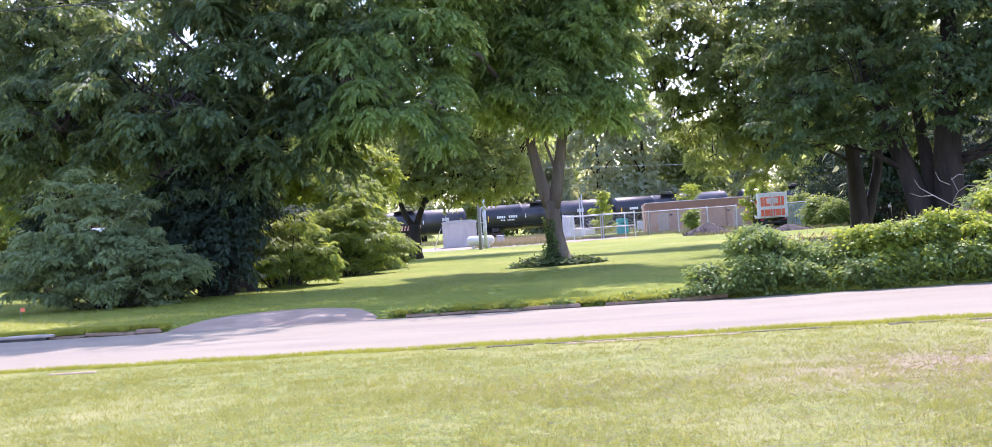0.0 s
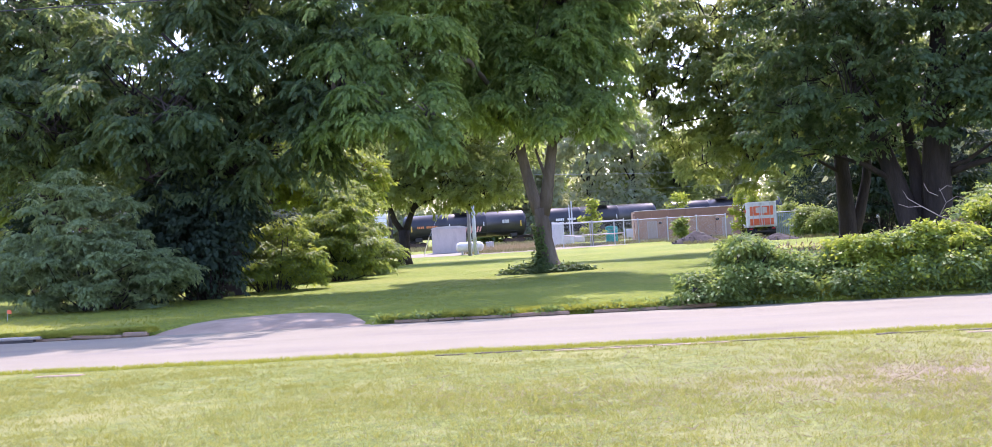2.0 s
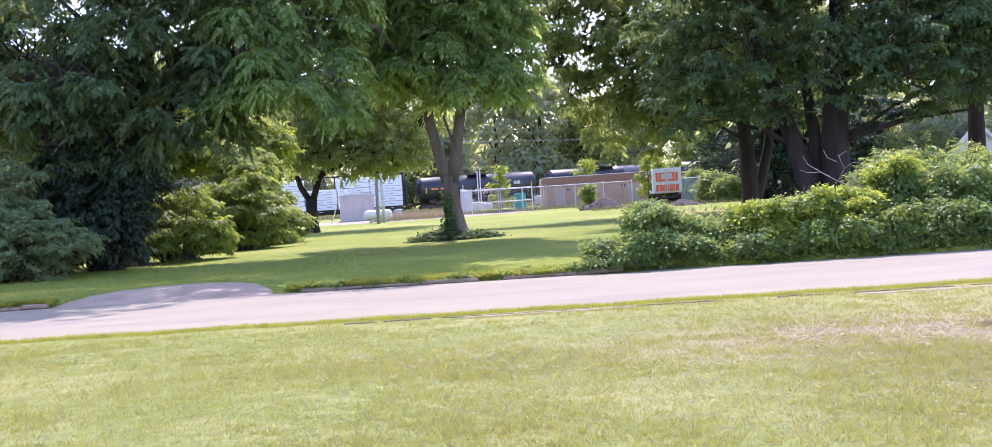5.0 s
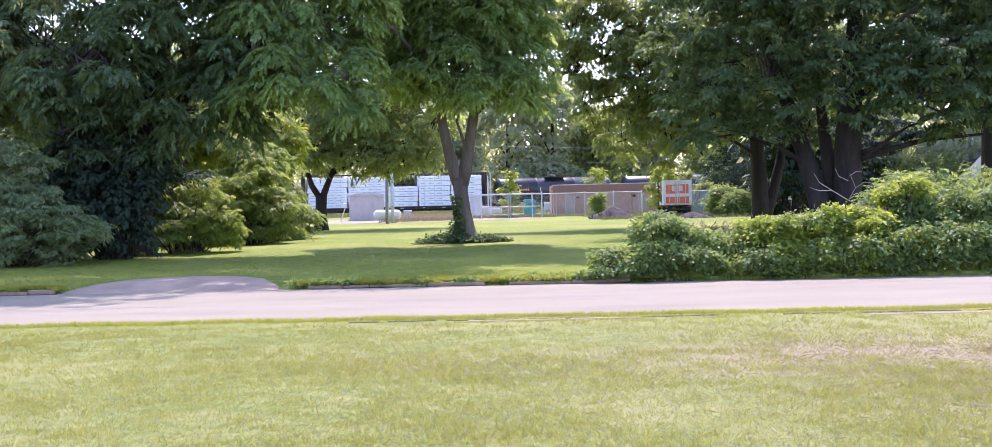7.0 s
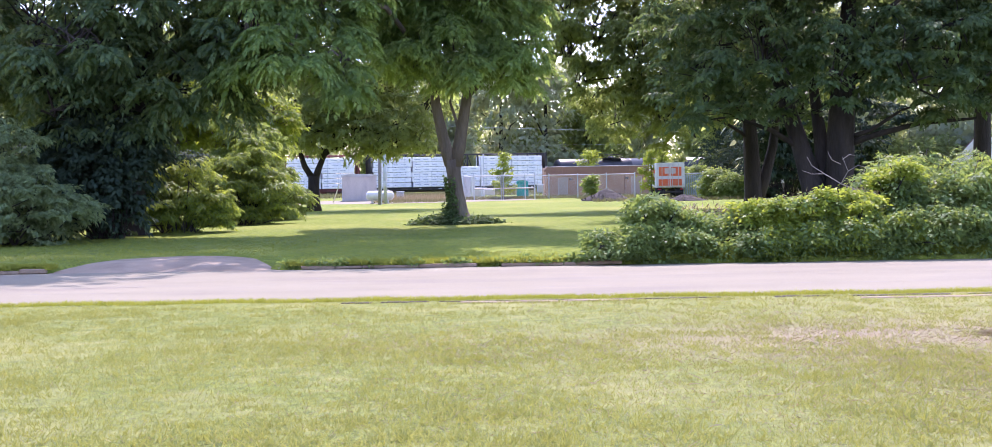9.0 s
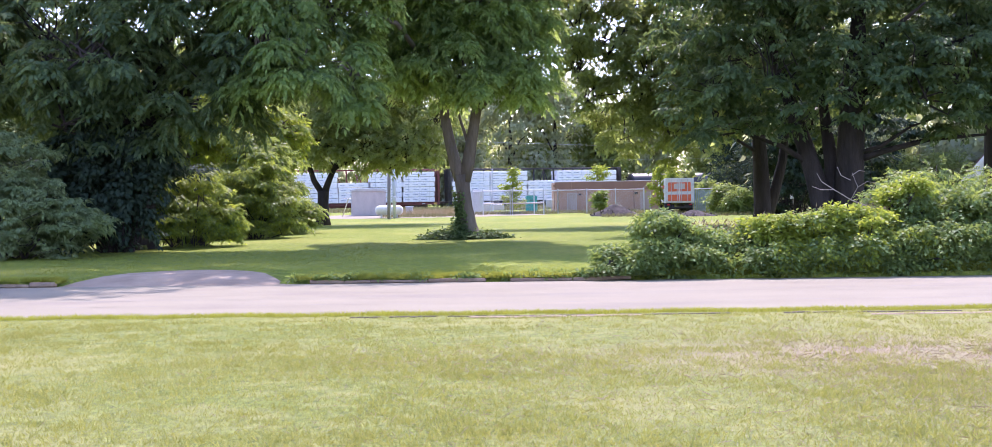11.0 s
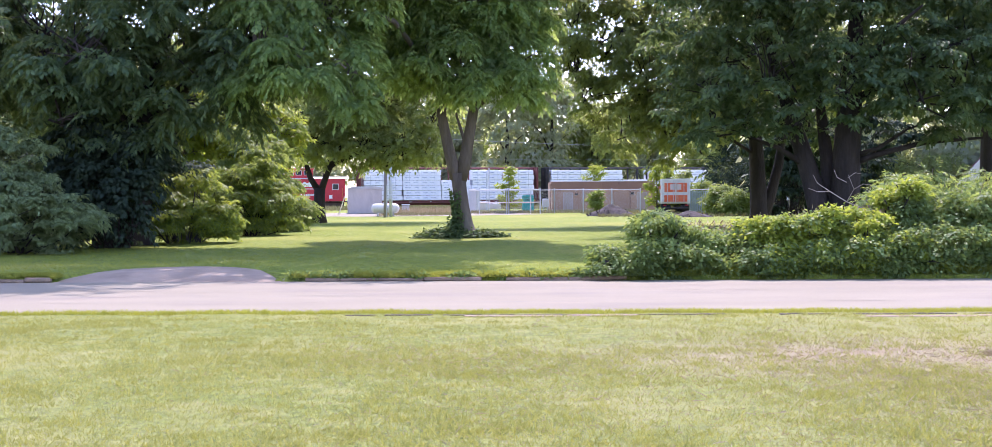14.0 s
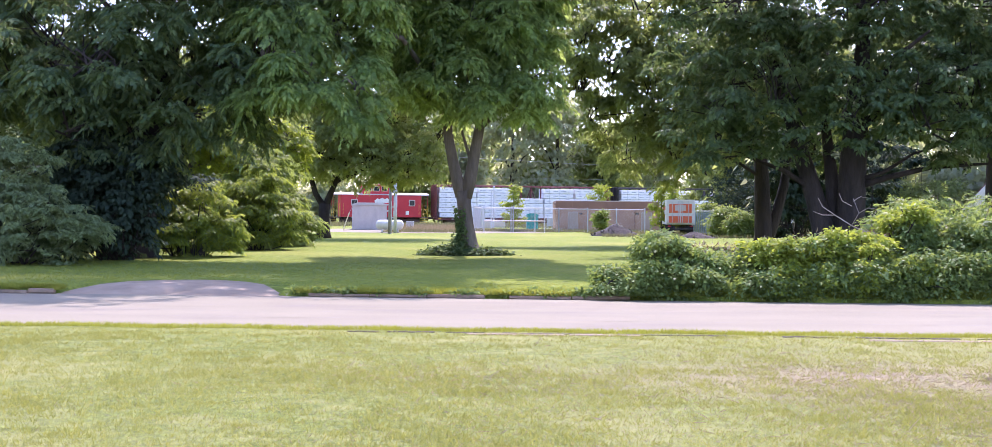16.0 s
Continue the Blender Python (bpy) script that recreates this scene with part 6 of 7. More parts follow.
def house():
    x, y = 32.9, 76.0
    t = thing("house", pose(x, y, 0, 0, 0, -20), "white gabled house with brown-red shingle roof", "house")
    w, d, h, top = 3.3, 8.0, 2.4, 4.3
    part("wall", Geo().prism([(-w / 2, 0), (w / 2, 0), (w / 2, h), (0, top - 0.1), (-w / 2, h)], 0, 0.2), WHITE, t)
    part("wall", Geo().box((-w / 2 + 0.1, d / 2, h / 2), (0.2, d - 0.42, h)), WHITE, t)
    part("wall", Geo().box((w / 2 - 0.1, d / 2, h / 2), (0.2, d - 0.42, h)), WHITE, t)
    for s in (-1, 1):
        g = Geo().add([(0, -0.3, top), (s * (w / 2 + 0.3), -0.3, h - 0.35), (s * (w / 2 + 0.3), d + 0.3, h - 0.35), (0, d + 0.3, top), (0, -0.3, top + 0.12), (s * (w / 2 + 0.3), -0.3, h - 0.23), (s * (w / 2 + 0.3), d + 0.3, h - 0.23), (0, d + 0.3, top + 0.12)],
                      [(0, 1, 2, 3), (4, 5, 6, 7), (0, 1, 5, 4), (1, 2, 6, 5), (2, 3, 7, 6), (3, 0, 4, 7)])
        part("roof", g, ROOF_RED, t)
        part("barge_board", Geo().add([(0, -0.34, top + 0.1), (s * (w / 2 + 0.32), -0.34, h - 0.26), (s * (w / 2 + 0.32), -0.34, h - 0.56), (0, -0.34, top - 0.2), (0, -0.3, top + 0.1), (s * (w / 2 + 0.32), -0.3, h - 0.26), (s * (w / 2 + 0.32), -0.3, h - 0.56), (0, -0.3, top - 0.2)],
                                      [(0, 1, 2, 3), (4, 5, 6, 7), (0, 1, 5, 4), (3, 2, 6, 7), (1, 2, 6, 5)]), WHITE, t)
    win = part("window", Geo().box((0, -0.01, 1.4), (0.9, 0.04, 1.2), None, 0.01), GLASS_DARK, t)
    part("frame", Geo().box((-0.5, -0.03, 1.4), (0.1, 0.08, 1.4)).box((0.5, -0.03, 1.4), (0.1, 0.08, 1.4)).box((0, -0.03, 2.05), (0.9, 0.08, 0.1)).box((0, -0.03, 0.75), (0.9, 0.08, 0.1)), WHITE, win)


house()


def white_boards():
    for px, top, bot, y, w, lean, label in ((1309, 300, 345, 62, 0.26, 6, "white-painted leaning board by the maple"), (1316, 328, 346, 60, 0.22, 0, "short white post by the maple")):
        x, _, z = seen(px, top, y)
        t = thing("white_board", pose(x, y, 0, 0, -lean, 0), label, "board")
        part("board", Geo().box((0, 0, z / 2), (w, 0.06, z), None, 0.01), WHITE, t)
    x, _, z = seen(1265, 312, 78)
    t = thing("white_mailbox", pose(x, 78, 0), "white box on a post seen between the trunks", "mailbox")
    part("box", Geo().prism([(-0.14, z - 0.2), (0.14, z - 0.2), (0.14, z), (0.08, z + 0.1), (-0.08, z + 0.1), (-0.14, z)], -0.25, 0.25), ROOF_GREY, t)
    part("post", Geo().box((0, 0, (z - 0.2) / 2), (0.1, 0.1, z - 0.2)), WOOD_GREY, t)


white_boards()


def marker_flag():
    t = thing("marker_flag", pose(-15.6, 31.4, 0), "small orange utility marker flag in the grass", "flag")
    part("wire", Geo().bar((0, 0, -0.05), (0, 0, 0.28), 0.004), GALV, t)
    part("flag", Geo().box((0.06, 0, 0.22), (0.12, 0.008, 0.11)), ORANGE, t)
    t = thing("storm_drain", pose(-11.7, edge(FAR, -11.7) - 0.1, -0.03, 0, 0, -2.6), "dark storm drain inlet under the kerb", "drain")
    part("hood", Geo().box((0, 0, 0.03), (1.5, 0.26, 0.06), None, 0.015), CONCRETE, t)
    part("mouth", Geo().box((0, -0.02, -0.03), (1.2, 0.26, 0.06)), FRAME_BLACK, t)


marker_flag()


# ---- the railway ----
TURN = 14.0                                     # degrees by which the track recedes to the east
TRACK_Y, RAIL_Z = 152.0, 0.02
WAY = (math.cos(radians(TURN)), math.sin(radians(TURN)))


def on_track(s, z=RAIL_Z):
    return pose(WAY[0] * s, TRACK_Y + WAY[1] * s, z, 0, 0, TURN)


def track():
    g = Geo()
    out = [(-3.0, -0.5), (-1.9, -0.19), (1.9, -0.19), (3.0, -0.5)]
    xs = [-160 + 8 * i for i in range(46)]
    vs = [(x, y, z + 0.02 * noise.noise((x, y, 0))) for x in xs for y, z in out]
    g.add(vs, [(r * 4 + i, r * 4 + i + 1, r * 4 + 5 + i, r * 4 + 4 + i) for r in range(45) for i in range(3)])
    t = thing("railway_track", on_track(0), "single railway track on grey ballast", "track", kind="structure")
    part("ballast", g, BALLAST, t)
    for s in (-0.76, 0.76):
        part("rail", Geo().box((20, s, -0.03), (360, 0.07, 0.06)).box((20, s, -0.09), (360, 0.03, 0.08)).box((20, s, -0.14), (360, 0.14, 0.02)), RAIL_STEEL, t)
    me = Geo().box((0, 0, -0.2), (0.24, 2.6, 0.1), None, 0.01).mesh("sleeper", WOOD_GREY)
    for i in range(130):
        part("sleeper", me, None, t, at=pose(-42 + 0.62 * i, 0, 0))


track()
WHEELSETS = []


def bogie(parent, x, mat):
    g = Geo()
    for s in (-1, 1):
        y = s * 1.0
        g.prism([(-1.2, 0.42), (-0.95, 0.34), (-0.45, 0.24), (0.45, 0.24), (0.95, 0.34), (1.2, 0.42), (1.2, 0.6), (0.7, 0.66), (0.4, 0.78), (-0.4, 0.78), (-0.7, 0.66), (-1.2, 0.6)], y - 0.07, y + 0.07)
        for k in (-0.9, 0.9):
            g.tube([(k, y + s * 0.05, 0.45), (k, y + s * 0.18, 0.45)], 0.13, 10)
        for k in (-0.18, 0, 0.18):
            g.tube([(k, y + s * 0.09, 0.3), (k, y + s * 0.09, 0.62)], 0.06, 8)
    g.box((0, 0, 0.62), (0.4, 2.0, 0.26), None, 0.03)
    b = part("bogie", g, RUST_STEEL, parent, "rusty two-axle truck", at=pose(x, 0, 0))
    for k in (-0.9, 0.9):
        w = Geo()
        for s in (-1, 1):
            w2 = [(0.66, 0.12), (0.66, 0.46), (0.69, 0.46), (0.70, 0.42), (0.80, 0.415), (0.80, 0.34), (0.76, 0.32), (0.76, 0.15), (0.82, 0.13)]
            n0 = len(w.v)
            w.lathe([(s * a, r) for a, r in w2], 18)
        w.tube([(-0.95, 0, 0), (0.95, 0, 0)], 0.085, 8)
        # two small lugs show that it turns
        w.box((0.81, 0.24, 0), (0.03, 0.06, 0.1)).box((-0.81, 0.24, 0), (0.03, 0.06, 0.1))
        turned = Geo().add([(y, -x_, z) for x_, y, z in w.v], w.f)
        ws = part("wheelset", turned, RUST_STEEL, b, at=pose(k, 0, 0.42), smooth=True)
        WHEELSETS.append((ws, k))
    return b


def coupler(parent, x, s):
    part("coupler", Geo().box((x, 0, 0.86), (0.7, 0.24, 0.26), None, 0.04).box((x + s * 0.32, 0.05, 0.86), (0.22, 0.34, 0.32), None, 0.05), RUST_STEEL, parent)


def marks(x0, y, z, widths, h, gap=0.07):
    """Unreadable lettering as a row of plain bars."""
    g = Geo()
    x = x0
    for w in widths:
        if w > 0:
            g.box((x + w / 2, y, z), (w, 0.012, h))
        x += abs(w) + gap
    return g


def tank_car(label, seed, lettering, tags):
    rng = random.Random(seed)
    t = thing("tank_car", on_track(0), label, "rail car", "freight train")
    half, r, zc = 8.0, 1.58, 2.72
    prof = [(-half, 0.05)] + [(-half + 0.62 * (1 - math.cos(a)), r * math.sin(a)) for a in (0.2, 0.45, 0.7, 0.95, 1.2, 1.4, 1.571)]
    prof = prof + [(-2.6, r), (-2.59, r + 0.012), (-2.5, r + 0.012), (-2.49, r), (2.49, r), (2.5, r + 0.012), (2.59, r + 0.012), (2.6, r)] + [(-x, q) for x, q in reversed(prof)]
    shell = part("tank_shell", Geo().lathe(prof, 48), TANK_BLACK, t, "glossy black tank with dusty top", at=pose(0, 0, zc), smooth=True)
    for s in (-1, 1):
        part("stub_sill", Geo().box((s * 7.3, 0, 0.98), (2.6, 0.4, 0.34), None, 0.03).box((s * 6.1, 0, 1.2), (0.9, 2.3, 0.5), None, 0.05), FRAME_BLACK, t)
        part("end_platform", Geo().box((s * 8.1, 0, 1.1), (0.9, 2.9, 0.08), None, 0.01), FRAME_BLACK, t)
        for y in (-1.45, 1.45):
            g = Geo()
            g.bar((s * 8.5, y, 1.1), (s * 8.5, y, 2.2), 0.025).bar((s * 7.75, y, 1.1), (s * 7.75, y, 2.2), 0.025).bar((s * 8.5, y, 2.2), (s * 7.75, y, 2.2), 0.025)
            for z in (0.45, 0.78):
                g.bar((s * 8.5, y, z), (s * 8.1, y, z), 0.02)
            g.bar((s * 8.5, y, 0.4), (s * 8.5, y, 1.1), 0.02).bar((s * 8.1, y, 0.4), (s * 8.1, y, 1.1), 0.02)
            part("handrail", g, FRAME_BLACK, t)
        part("reflector", Geo().box((s * 7.0, -r * 0.985 - 0.02, zc - 0.1), (0.12, 0.02, 0.7)), YELLOW, t, "yellow reflective strip")
        part("reflector", Geo().box((s * 2.2, -r - 0.02, zc + 0.05), (0.10, 0.02, 0.5)), WHITE, t, "white reflective strip")
        bogie(t, s * 6.3, FRAME_BLACK)
        coupler(t, s * 8.5, s)
    part("side_rail", Geo().bar((-6.6, -1.35, zc - 1.0), (6.6, -1.35, zc - 1.0), 0.03).bar((-6.6, 1.35, zc - 1.0), (6.6, 1.35, zc - 1.0), 0.03), FRAME_BLACK, t)
    top = zc + r
    part("walkway", Geo().box((0, -0.5, top + 0.05), (2.6, 1.6, 0.06), None, 0.01).box((0, -1.1, top - 0.1), (0.1, 0.1, 0.3)).box((0, 0.4, top), (2.2, 0.1, 0.1)), FRAME_BLACK, t, "steel grating on top")
    g = Geo()
    for x in (-1.3, -0.45, 0.45, 1.3):
        g.bar((x, -1.28, top + 0.05), (x, -1.28, top + 0.5), 0.022).bar((x, 0.3, top + 0.05), (x, 0.3, top + 0.5), 0.022)
    g.bar((-1.3, -1.28, top + 0.5), (1.3, -1.28, top + 0.5), 0.022).bar((-1.3, 0.3, top + 0.5), (1.3, 0.3, top + 0.5), 0.022)
    part("top_railing", g, FRAME_BLACK, t)
    part("manway", Geo().tube([(0, 0, top - 0.1), (0, 0, top + 0.24), (0, 0, top + 0.32)], [0.42, 0.42, 0.3], 18), FRAME_BLACK, t, smooth=True)
    g = Geo()
    for x in (-0.25, 0.25):
        g.tube([(x, -1.35, 0.6), (x, -r - 0.08, zc - 0.2), (x, -r * 0.75 - 0.1, zc + r * 0.7), (x, -1.2, top + 0.1)], 0.022, 5)
    for i in range(9):
        z = 0.75 + i * 0.36
        y = -r - 0.08 if z < zc + 0.3 else -r * 0.9 - 0.05
        g.bar((-0.25, y, z), (0.25, y, z), 0.016)
    part("ladder", g, FRAME_BLACK, t)
    part("bottom_outlet", Geo().tube([(0, 0, zc - r - 0.25), (0, 0, zc - r + 0.1)], 0.16, 12).box((0.8, 0, zc - r - 0.1), (0.9, 0.5, 0.4), None, 0.05), FRAME_BLACK, t)
    for x, z, widths, h, mat, lab in lettering:
        part("stencil", marks(x, -r - 0.015, zc + z, widths, h), mat, t, lab)
    for x, z, w, h, mat, lab in tags:
        g = Geo()
        k = random.Random(seed + 5)
        n = int(w / 0.34)
        for i in range(n):
            xx = x - w / 2 + w * (i + 0.5) / n
            hh = h * k.uniform(0.6, 1.0)
            y = -r - 0.015
            g.add([(xx - 0.16, y, zc + z - hh / 2), (xx + 0.02, y, zc + z - hh / 2), (xx + 0.20, y, zc + z + hh / 2), (xx + 0.02, y, zc + z + hh / 2), (xx - 0.16, y + 0.03, zc + z - hh / 2), (xx + 0.02, y + 0.03, zc + z - hh / 2), (xx + 0.20, y + 0.03, zc + z + hh / 2), (xx + 0.02, y + 0.03, zc + z + hh / 2)],
                  [(0, 1, 2, 3), (4, 5, 6, 7), (0, 1, 5, 4), (1, 2, 6, 5), (2, 3, 7, 6), (3, 0, 4, 7)])
            g.box((xx + 0.05, y, zc + z + k.uniform(-0.3, 0.3) * h), (0.26, 0.012, 0.08))
        part("graffiti", g, mat, t, lab)
    return t


BUNDLE = {}


def bundle_meshes(l):
    key = round(l, 2)
    if key not in BUNDLE:
        rng = random.Random(int(l * 100))
        h, d = 0.63, 1.16
        me = Geo().box((0, 0, h / 2), (l - 0.07, d, h - 0.03), None, 0.05).mesh("wrapped_lumber", WRAP)
        # rows of small printed words on the long side
        g = Geo()
        x = -l / 2 + 0.3
        while x < l / 2 - 0.8:
            for i in range(5):
                w = rng.uniform(0.07, 0.14)
                g.box((x + w / 2, -d / 2 - 0.003, h * 0.5 + rng.uniform(-0.01, 0.01)), (w, 0.008, rng.uniform(0.07, 0.12)))
                x += w + 0.035
            x += rng.uniform(0.35, 0.55)
        BUNDLE[key] = (me, g.mesh("print", PRINT))
    return BUNDLE[key]


def centerbeam_car(label, paint, seed):
    rng = random.Random(seed)
    t = thing("centerbeam_car", on_track(0), label, "rail car", "freight train")
    half, deck, top = 11.5, 0.98, 5.18
    part("deck", Geo().box((0, 0, deck - 0.12), (2 * half + 0.4, 2.7, 0.2), None, 0.02).box((0, 0, deck - 0.4), (2 * half - 4, 0.5, 0.5), None, 0.03).box((0, -1.32, deck - 0.2), (2 * half + 0.4, 0.06, 0.3)), paint, t)
    for s in (-1, 1):
        e = part("bulkhead", Geo().box((s * (half + 0.05), 0, (deck + top) / 2), (0.16, 2.7, top - deck), None, 0.02), paint, t, "end bulkhead with ribs")
        for y in (-1.2, -0.6, 0, 0.6, 1.2):
            part("rib", Geo().box((s * (half + 0.18), y, (deck + top) / 2), (0.12, 0.12, top - deck - 0.1), None, 0.01), paint, e)
        part("ladder", Geo().bar((s * (half + 0.1), -1.4, deck), (s * (half + 0.1), -1.4, top), 0.022).bar((s * (half - 0.3), -1.4, deck), (s * (half - 0.3), -1.4, deck + 1.2), 0.022), paint, t)
        part("reflector", Geo().box((s * (half - 0.4), -1.36, deck - 0.18), (0.35, 0.02, 0.12)), YELLOW, t, "yellow reflective strip")
        bogie(t, s * 8.9, FRAME_BLACK)
        coupler(t, s * (half + 0.5), s)
    part("top_chord", Geo().box((0, 0, top - 0.1), (2 * half, 0.5, 0.2), None, 0.02), paint, t, "long top beam")
    for i in range(17):
        x = -half + 0.7 + i * (2 * half - 1.4) / 16
        part("center_post", Geo().box((x, 0, (deck + top) / 2), (0.14, 0.34, top - deck - 0.2), None, 0.02), paint, t)
    for i in range(16):
        x = -half + 0.7 + i * (2 * half - 1.4) / 16
        d = (2 * half - 1.4) / 16
        a, b = (x, 0, deck + 0.1), (x + d, 0, top - 0.2)
        if i % 2:
            a, b = (x, 0, top - 0.2), (x + d, 0, deck + 0.1)
        part("brace", Geo().tube([a, b], 0.06, 6), paint, t)
    stacks = [(-11.2, 4.95, 6), (-6.2, 4.95, 6), (-1.2, 3.9, 4), (2.75, 4.15, 6), (6.95, 4.15, 6)]
    for x, l, rows in stacks:
        for side in (-1, 1):
            me, pr = bundle_meshes(l)
            for k in range(rows):
                m = pose(x + l / 2 + rng.uniform(-0.09, 0.09), side * (0.76 + rng.uniform(0, 0.06)), deck - 0.01 + 0.64 * k, 0, rng.uniform(-0.25, 0.25), 0 if side < 0 else 180)
                b = part("wrapped_lumber", me, None, t, at=m)
                tagged(part("print", pr, None, b), kind="stuff")
            g = Geo()
            for sx in (0.18, 0.5, 0.82):
                y = side * 1.37
                g.box((x + l * sx, y, deck + 0.32 * rows), (0.05, 0.012, 0.64 * rows))
            part("strap", g, GALV, t, "steel tie-down strap")
    g = Geo()
    for x in (-9.4, -5.2, -2.6, 0.6, 3.4, 6.0, 9.6):
        g.box((x, -1.365, deck - 0.2), (rng.uniform(0.2, 0.5), 0.012, 0.1))
    part("stencil", g, ROOF_GREY, t)
    return t


def caboose():
    t = thing("caboose", on_track(0), "bright red caboose with cupola and pale roof", "rail car", "freight train")
    half, z0, z1, w = 5.1, 0.95, 3.72, 2.9
    for s in (-1, 1):
        part("side_wall", Geo().box((0, s * (w / 2 - 0.04), (z0 + z1) / 2), (2 * half, 0.08, z1 - z0), None, 0.01), CABOOSE_RED, t)
        part("end_wall", Geo().box((s * (half - 0.04), 0, (z0 + z1) / 2), (0.08, w - 0.17, z1 - z0), None, 0.01), CABOOSE_RED, t)
        part("platform", Geo().box((s * (half + 0.45), 0, z0 - 0.05), (0.9, w, 0.12), None, 0.01), FRAME_BLACK, t)
        g = Geo()
        for y in (-1.35, 1.35):
            g.bar((s * (half + 0.85), y, z0), (s * (half + 0.85), y, z0 + 1.5), 0.03).bar((s * (half + 0.12), y, z0), (s * (half + 0.12), y, z0 + 1.7), 0.03)
            for k in range(3):
                g.box((s * (half + 0.5), y, 0.3 + 0.25 * k), (0.7, 0.1, 0.05))
        for z in (z0 + 0.5, z0 + 1.0):
            g.bar((s * (half + 0.85), -1.35, z), (s * (half + 0.85), 1.35, z), 0.025)
        part("railing", g, YELLOW, t, "yellow end railing and steps")
        part("roof_post", Geo().bar((s * (half + 0.85), -1.2, z0 + 1.4), (s * (half + 0.85), -1.2, z1), 0.03).bar((s * (half + 0.85), 1.2, z0 + 1.4), (s * (half + 0.85), 1.2, z1), 0.03), CABOOSE_RED, t)
        part("brake_wheel", Geo().tube([(s * (half + 0.9), 0.5, z0 + 1.25), (s * (half + 0.94), 0.5, z0 + 1.25)], 0.24, 14), FRAME_BLACK, t)
        bogie(t, s * 3.7, FRAME_BLACK)
        coupler(t, s * (half + 1.1), s)
    part("underframe", Geo().box((0, 0, z0 - 0.2), (2 * half, 0.7, 0.36), None, 0.03).box((0.4, 0, z0 - 0.32), (2.2, 2.0, 0.4), None, 0.04), FRAME_BLACK, t)
    out = [(-w / 2 - 0.1, z1), (-w / 2 - 0.08, z1 + 0.06), (-0.8, z1 + 0.26), (0, z1 + 0.3), (0.8, z1 + 0.26), (w / 2 + 0.08, z1 + 0.06), (w / 2 + 0.1, z1)]
    ln = half + 0.95
    vs = [(-ln, y, z) for y, z in out] + [(ln, y, z) for y, z in out]
    n = len(out)
    part("roof", Geo().add(vs, [tuple(range(n)), tuple(range(2 * n - 1, n - 1, -1))] + [(i, n + i, n + (i + 1) % n, (i + 1) % n) for i in range(n)]), ROOF_GREY, t, "pale grey curved roof")
    cx, cw, c1 = -0.6, 1.75, 4.92
    c = part("cupola", Geo().box((cx, 0, (z1 + c1) / 2), (2 * cw, 2.5, c1 - z1), None, 0.04), CABOOSE_RED, t, "red cupola")
    part("cupola_roof", Geo().box((cx, 0, c1 + 0.06), (2 * cw + 0.3, 2.8, 0.14), None, 0.05), CABOOSE_RED, c)
    part("hatch", Geo().box((cx + 0.2, -0.6, c1 + 0.18), (1.5, 0.7, 0.1), None, 0.03), WHITE, c)
    for x in (-1.0, 0.0, 1.0):
        wd = part("window", Geo().box((cx + x, -1.262, 4.5), (0.62, 0.03, 0.5), None, 0.01), GLASS_DARK, c)
        part("frame", Geo().box((cx + x, -1.27, 4.78), (0.74, 0.04, 0.06)).box((cx + x, -1.27, 4.22), (0.74, 0.04, 0.06)).box((cx + x - 0.34, -1.27, 4.5), (0.06, 0.04, 0.5)).box((cx + x + 0.34, -1.27, 4.5), (0.06, 0.04, 0.5)), ROOF_GREY, wd)
    for x in (-3.4, 3.9):
        wd = part("window", Geo().box((x, -w / 2 - 0.012, 2.75), (0.62, 0.03, 0.62), None, 0.01), GLASS_DARK, t)
        part("frame", Geo().box((x, -w / 2 - 0.02, 3.1), (0.78, 0.05, 0.08)).box((x, -w / 2 - 0.02, 2.4), (0.78, 0.05, 0.08)).box((x - 0.36, -w / 2 - 0.02, 2.75), (0.08, 0.05, 0.62)).box((x + 0.36, -w / 2 - 0.02, 2.75), (0.08, 0.05, 0.62)), ROOF_GREY, wd)
    y = -w / 2 - 0.008
    g = Geo().prism([(-0.8, 2.75), (1.3, 2.75), (1.3, 2.85), (1.05, 3.2), (0.7, 3.35), (0.45, 3.2), (0.1, 3.38), (-0.25, 3.2), (-0.5, 3.3), (-0.9, 3.0)], y - 0.012, y + 0.006)
    part("emblem", g, WHITE, t, "plain white emblem")
    part("stencil", marks(-0.6, y, 2.5, (0.3, 0.2, 0.3, 0.25, 0.3, 0.25), 0.1, 0.05), WHITE, t)
    part("stencil", marks(-0.4, y, 1.75, (0.16, -0.1, 0.2, 0.2, 0.2, 0.2, 0.2), 0.24, 0.06), WHITE, t)
    part("notice", Geo().box((3.3, y, 1.5), (0.4, 0.012, 0.45)), WHITE, t)
    part("grab_iron", Geo().bar((-4.8, y - 0.06, 1.3), (-4.8, y - 0.06, 2.6), 0.02).bar((4.8, y - 0.06, 1.3), (4.8, y - 0.06, 2.6), 0.02), YELLOW, t)
    part("stove_pipe", Geo().tube([(2.6, 0.4, z1 + 0.2), (2.6, 0.4, z1 + 0.75), (2.6, 0.4, z1 + 0.8)], [0.09, 0.09, 0.14], 10), FRAME_BLACK, t)
    return t


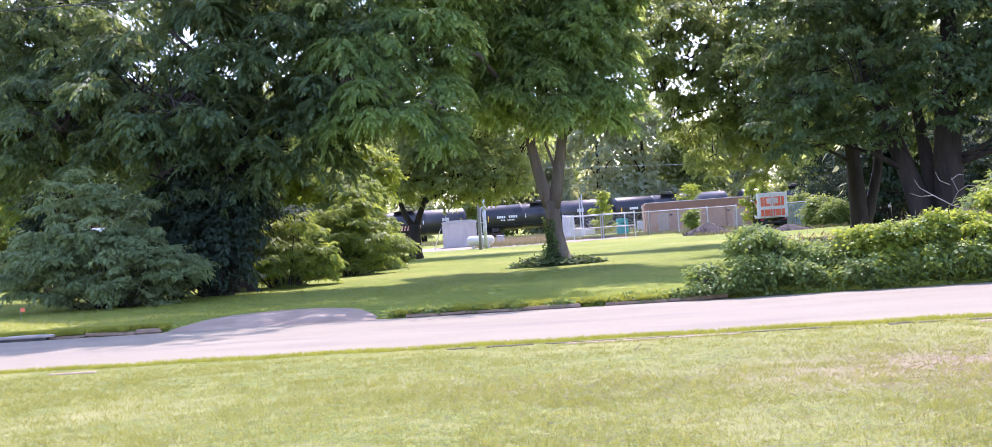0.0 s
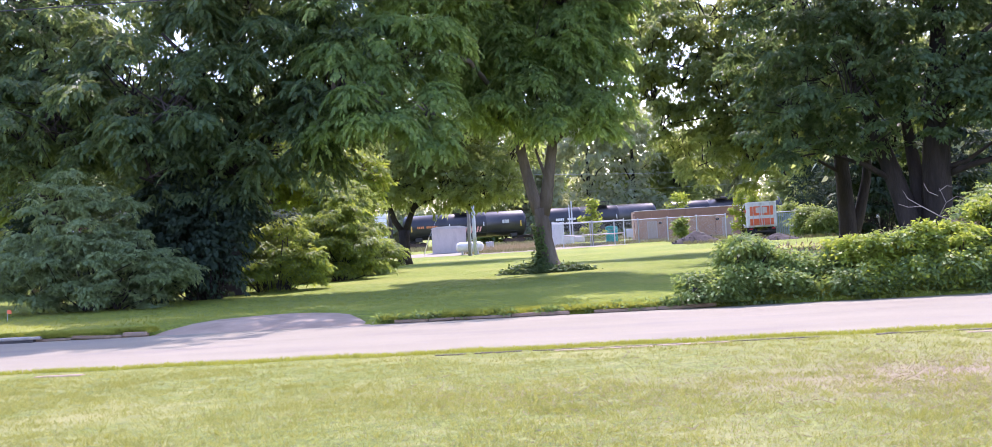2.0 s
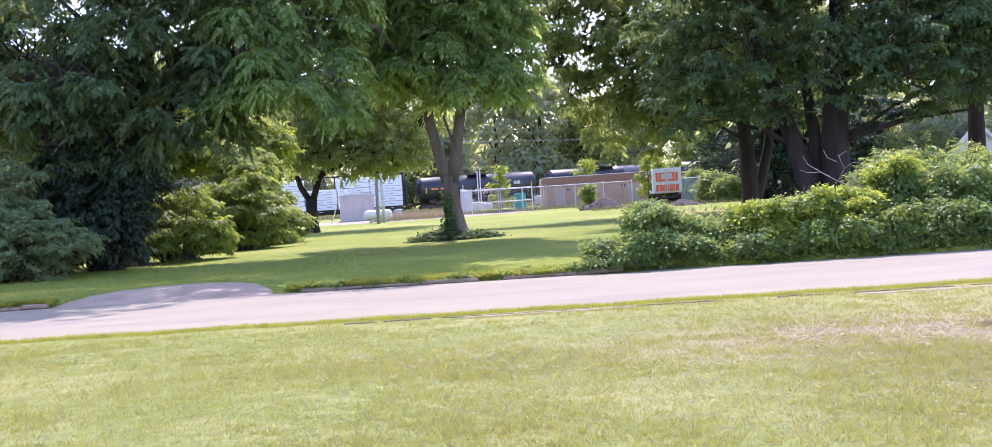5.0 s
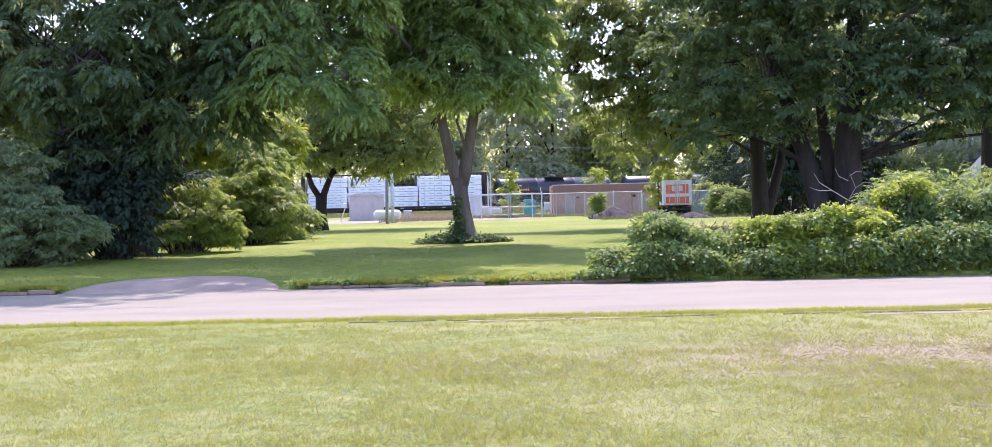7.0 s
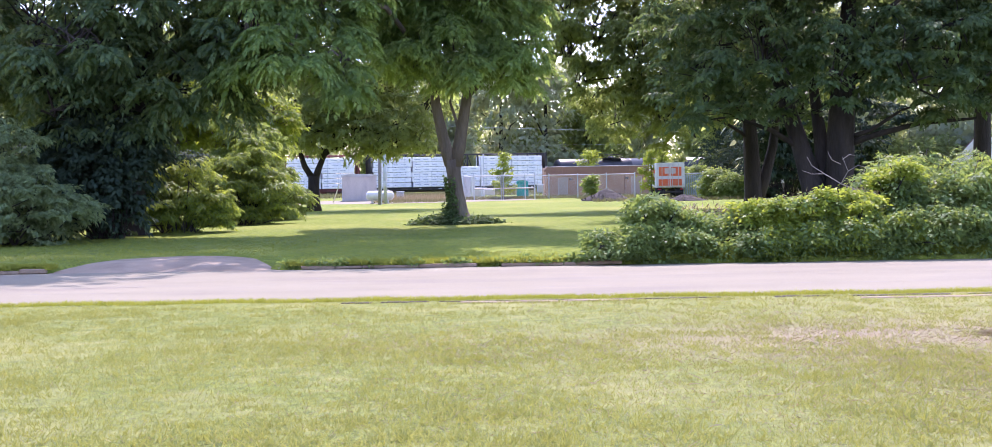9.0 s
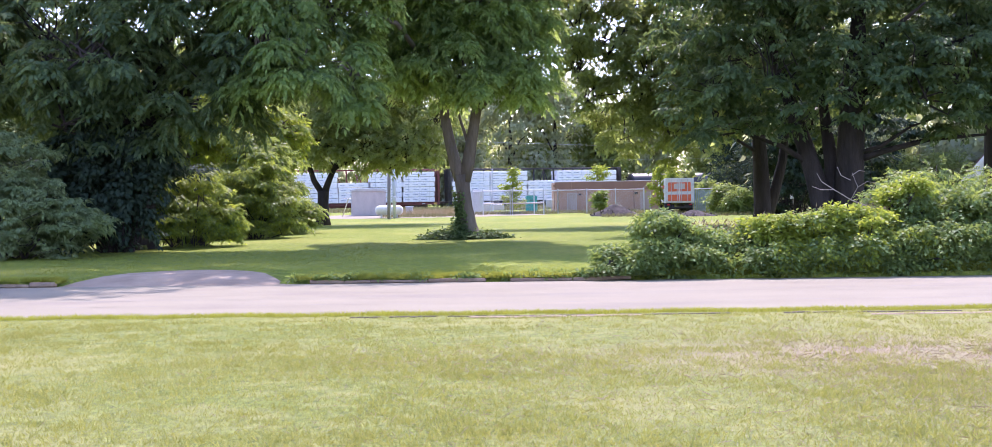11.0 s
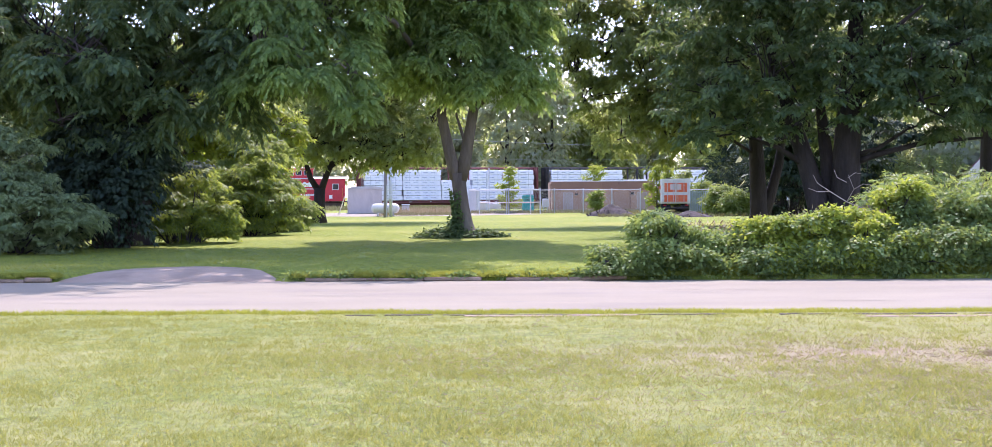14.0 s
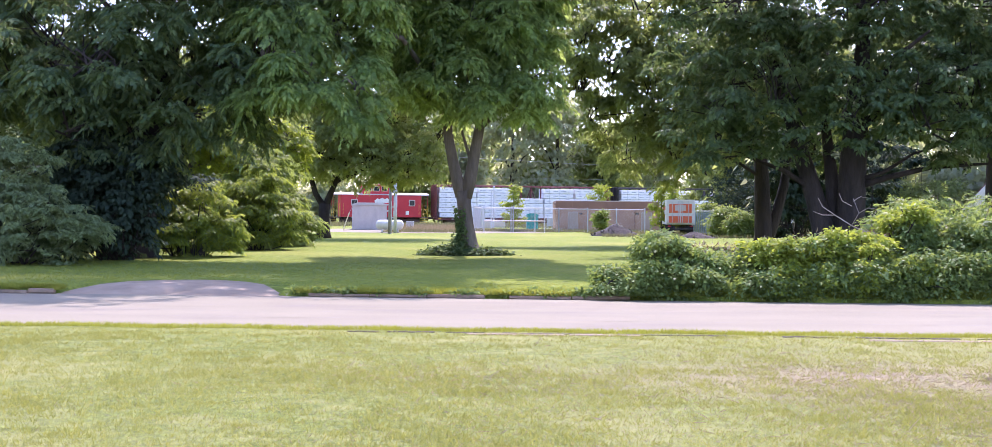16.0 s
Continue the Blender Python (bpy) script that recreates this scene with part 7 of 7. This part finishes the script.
ORANGE_ROW = (-6.3, 0.05, (0.16, 0.16, 0.16, 0.16, -0.2, 0.16, 0.16, 0.16, 0.16, 0.16, 0.16), 0.26, ORANGE_MARK, "orange lettering")
WHITE_ROW = (-5.9, 0.05, (0.22, 0.22, 0.22, 0.22, -0.3, 0.22, 0.22, 0.22, 0.22), 0.3, WHITE, "white lettering")
SMALL_ROW = (-5.4, -0.35, (0.12, 0.12, 0.12, -0.2, 0.12, 0.12, 0.12, 0.12, 0.12), 0.16, WHITE, "small white lettering")
DATA_ROW = (4.6, 0.25, (0.3,), 0.42, ROOF_GREY, "pale data panel")
WIDE_ROW = (4.97, 0.25, (0.5,), 0.42, ROOF_GREY, "pale data panel")
TAG = (0.6, -0.55, 2.6, 0.9, PINK, "pink sprayed graffiti")
LINE = 0.60                                      # where the two lumber cars couple at 12.5 s, along the track
SPEED = 4.53
TRAIN = [(caboose(), LINE - 24.6 - 6.3),
         (centerbeam_car("red centerbeam flat car stacked with white-wrapped lumber", TUSCAN, 2), LINE - 12.3),
         (centerbeam_car("black centerbeam flat car stacked with white-wrapped lumber", FRAME_BLACK, 1), LINE + 12.3),
         (tank_car("black tank car with orange lettering and pink graffiti", 3, [ORANGE_ROW, DATA_ROW, WIDE_ROW], [TAG]), LINE + 24.6 + 8.75),
         (tank_car("black tank car with white lettering", 4, [WHITE_ROW, SMALL_ROW, DATA_ROW, WIDE_ROW], []), LINE + 24.6 + 26.25),
         (tank_car("black tank car with a pale dusty top", 5, [WHITE_ROW, DATA_ROW, WIDE_ROW], []), LINE + 24.6 + 43.75),
         (tank_car("black tank car with a pale dusty top", 6, [WHITE_ROW], []), LINE + 24.6 + 61.25)]


# ---- what moves: the train rolls east at an even pace ----
def motions():
    times = [0.25 * i for i in range(65)]
    for car, s in TRAIN:
        walk(car, [(t, on_track(s + SPEED * (t - 12.5))) for t in times])
    for ws, x in WHEELSETS:
        walk(ws, [(0.1 * i, pose(x, 0, 0.42, 0, math.degrees(SPEED * 0.1 * i / 0.42), 0)) for i in range(161)])


motions()
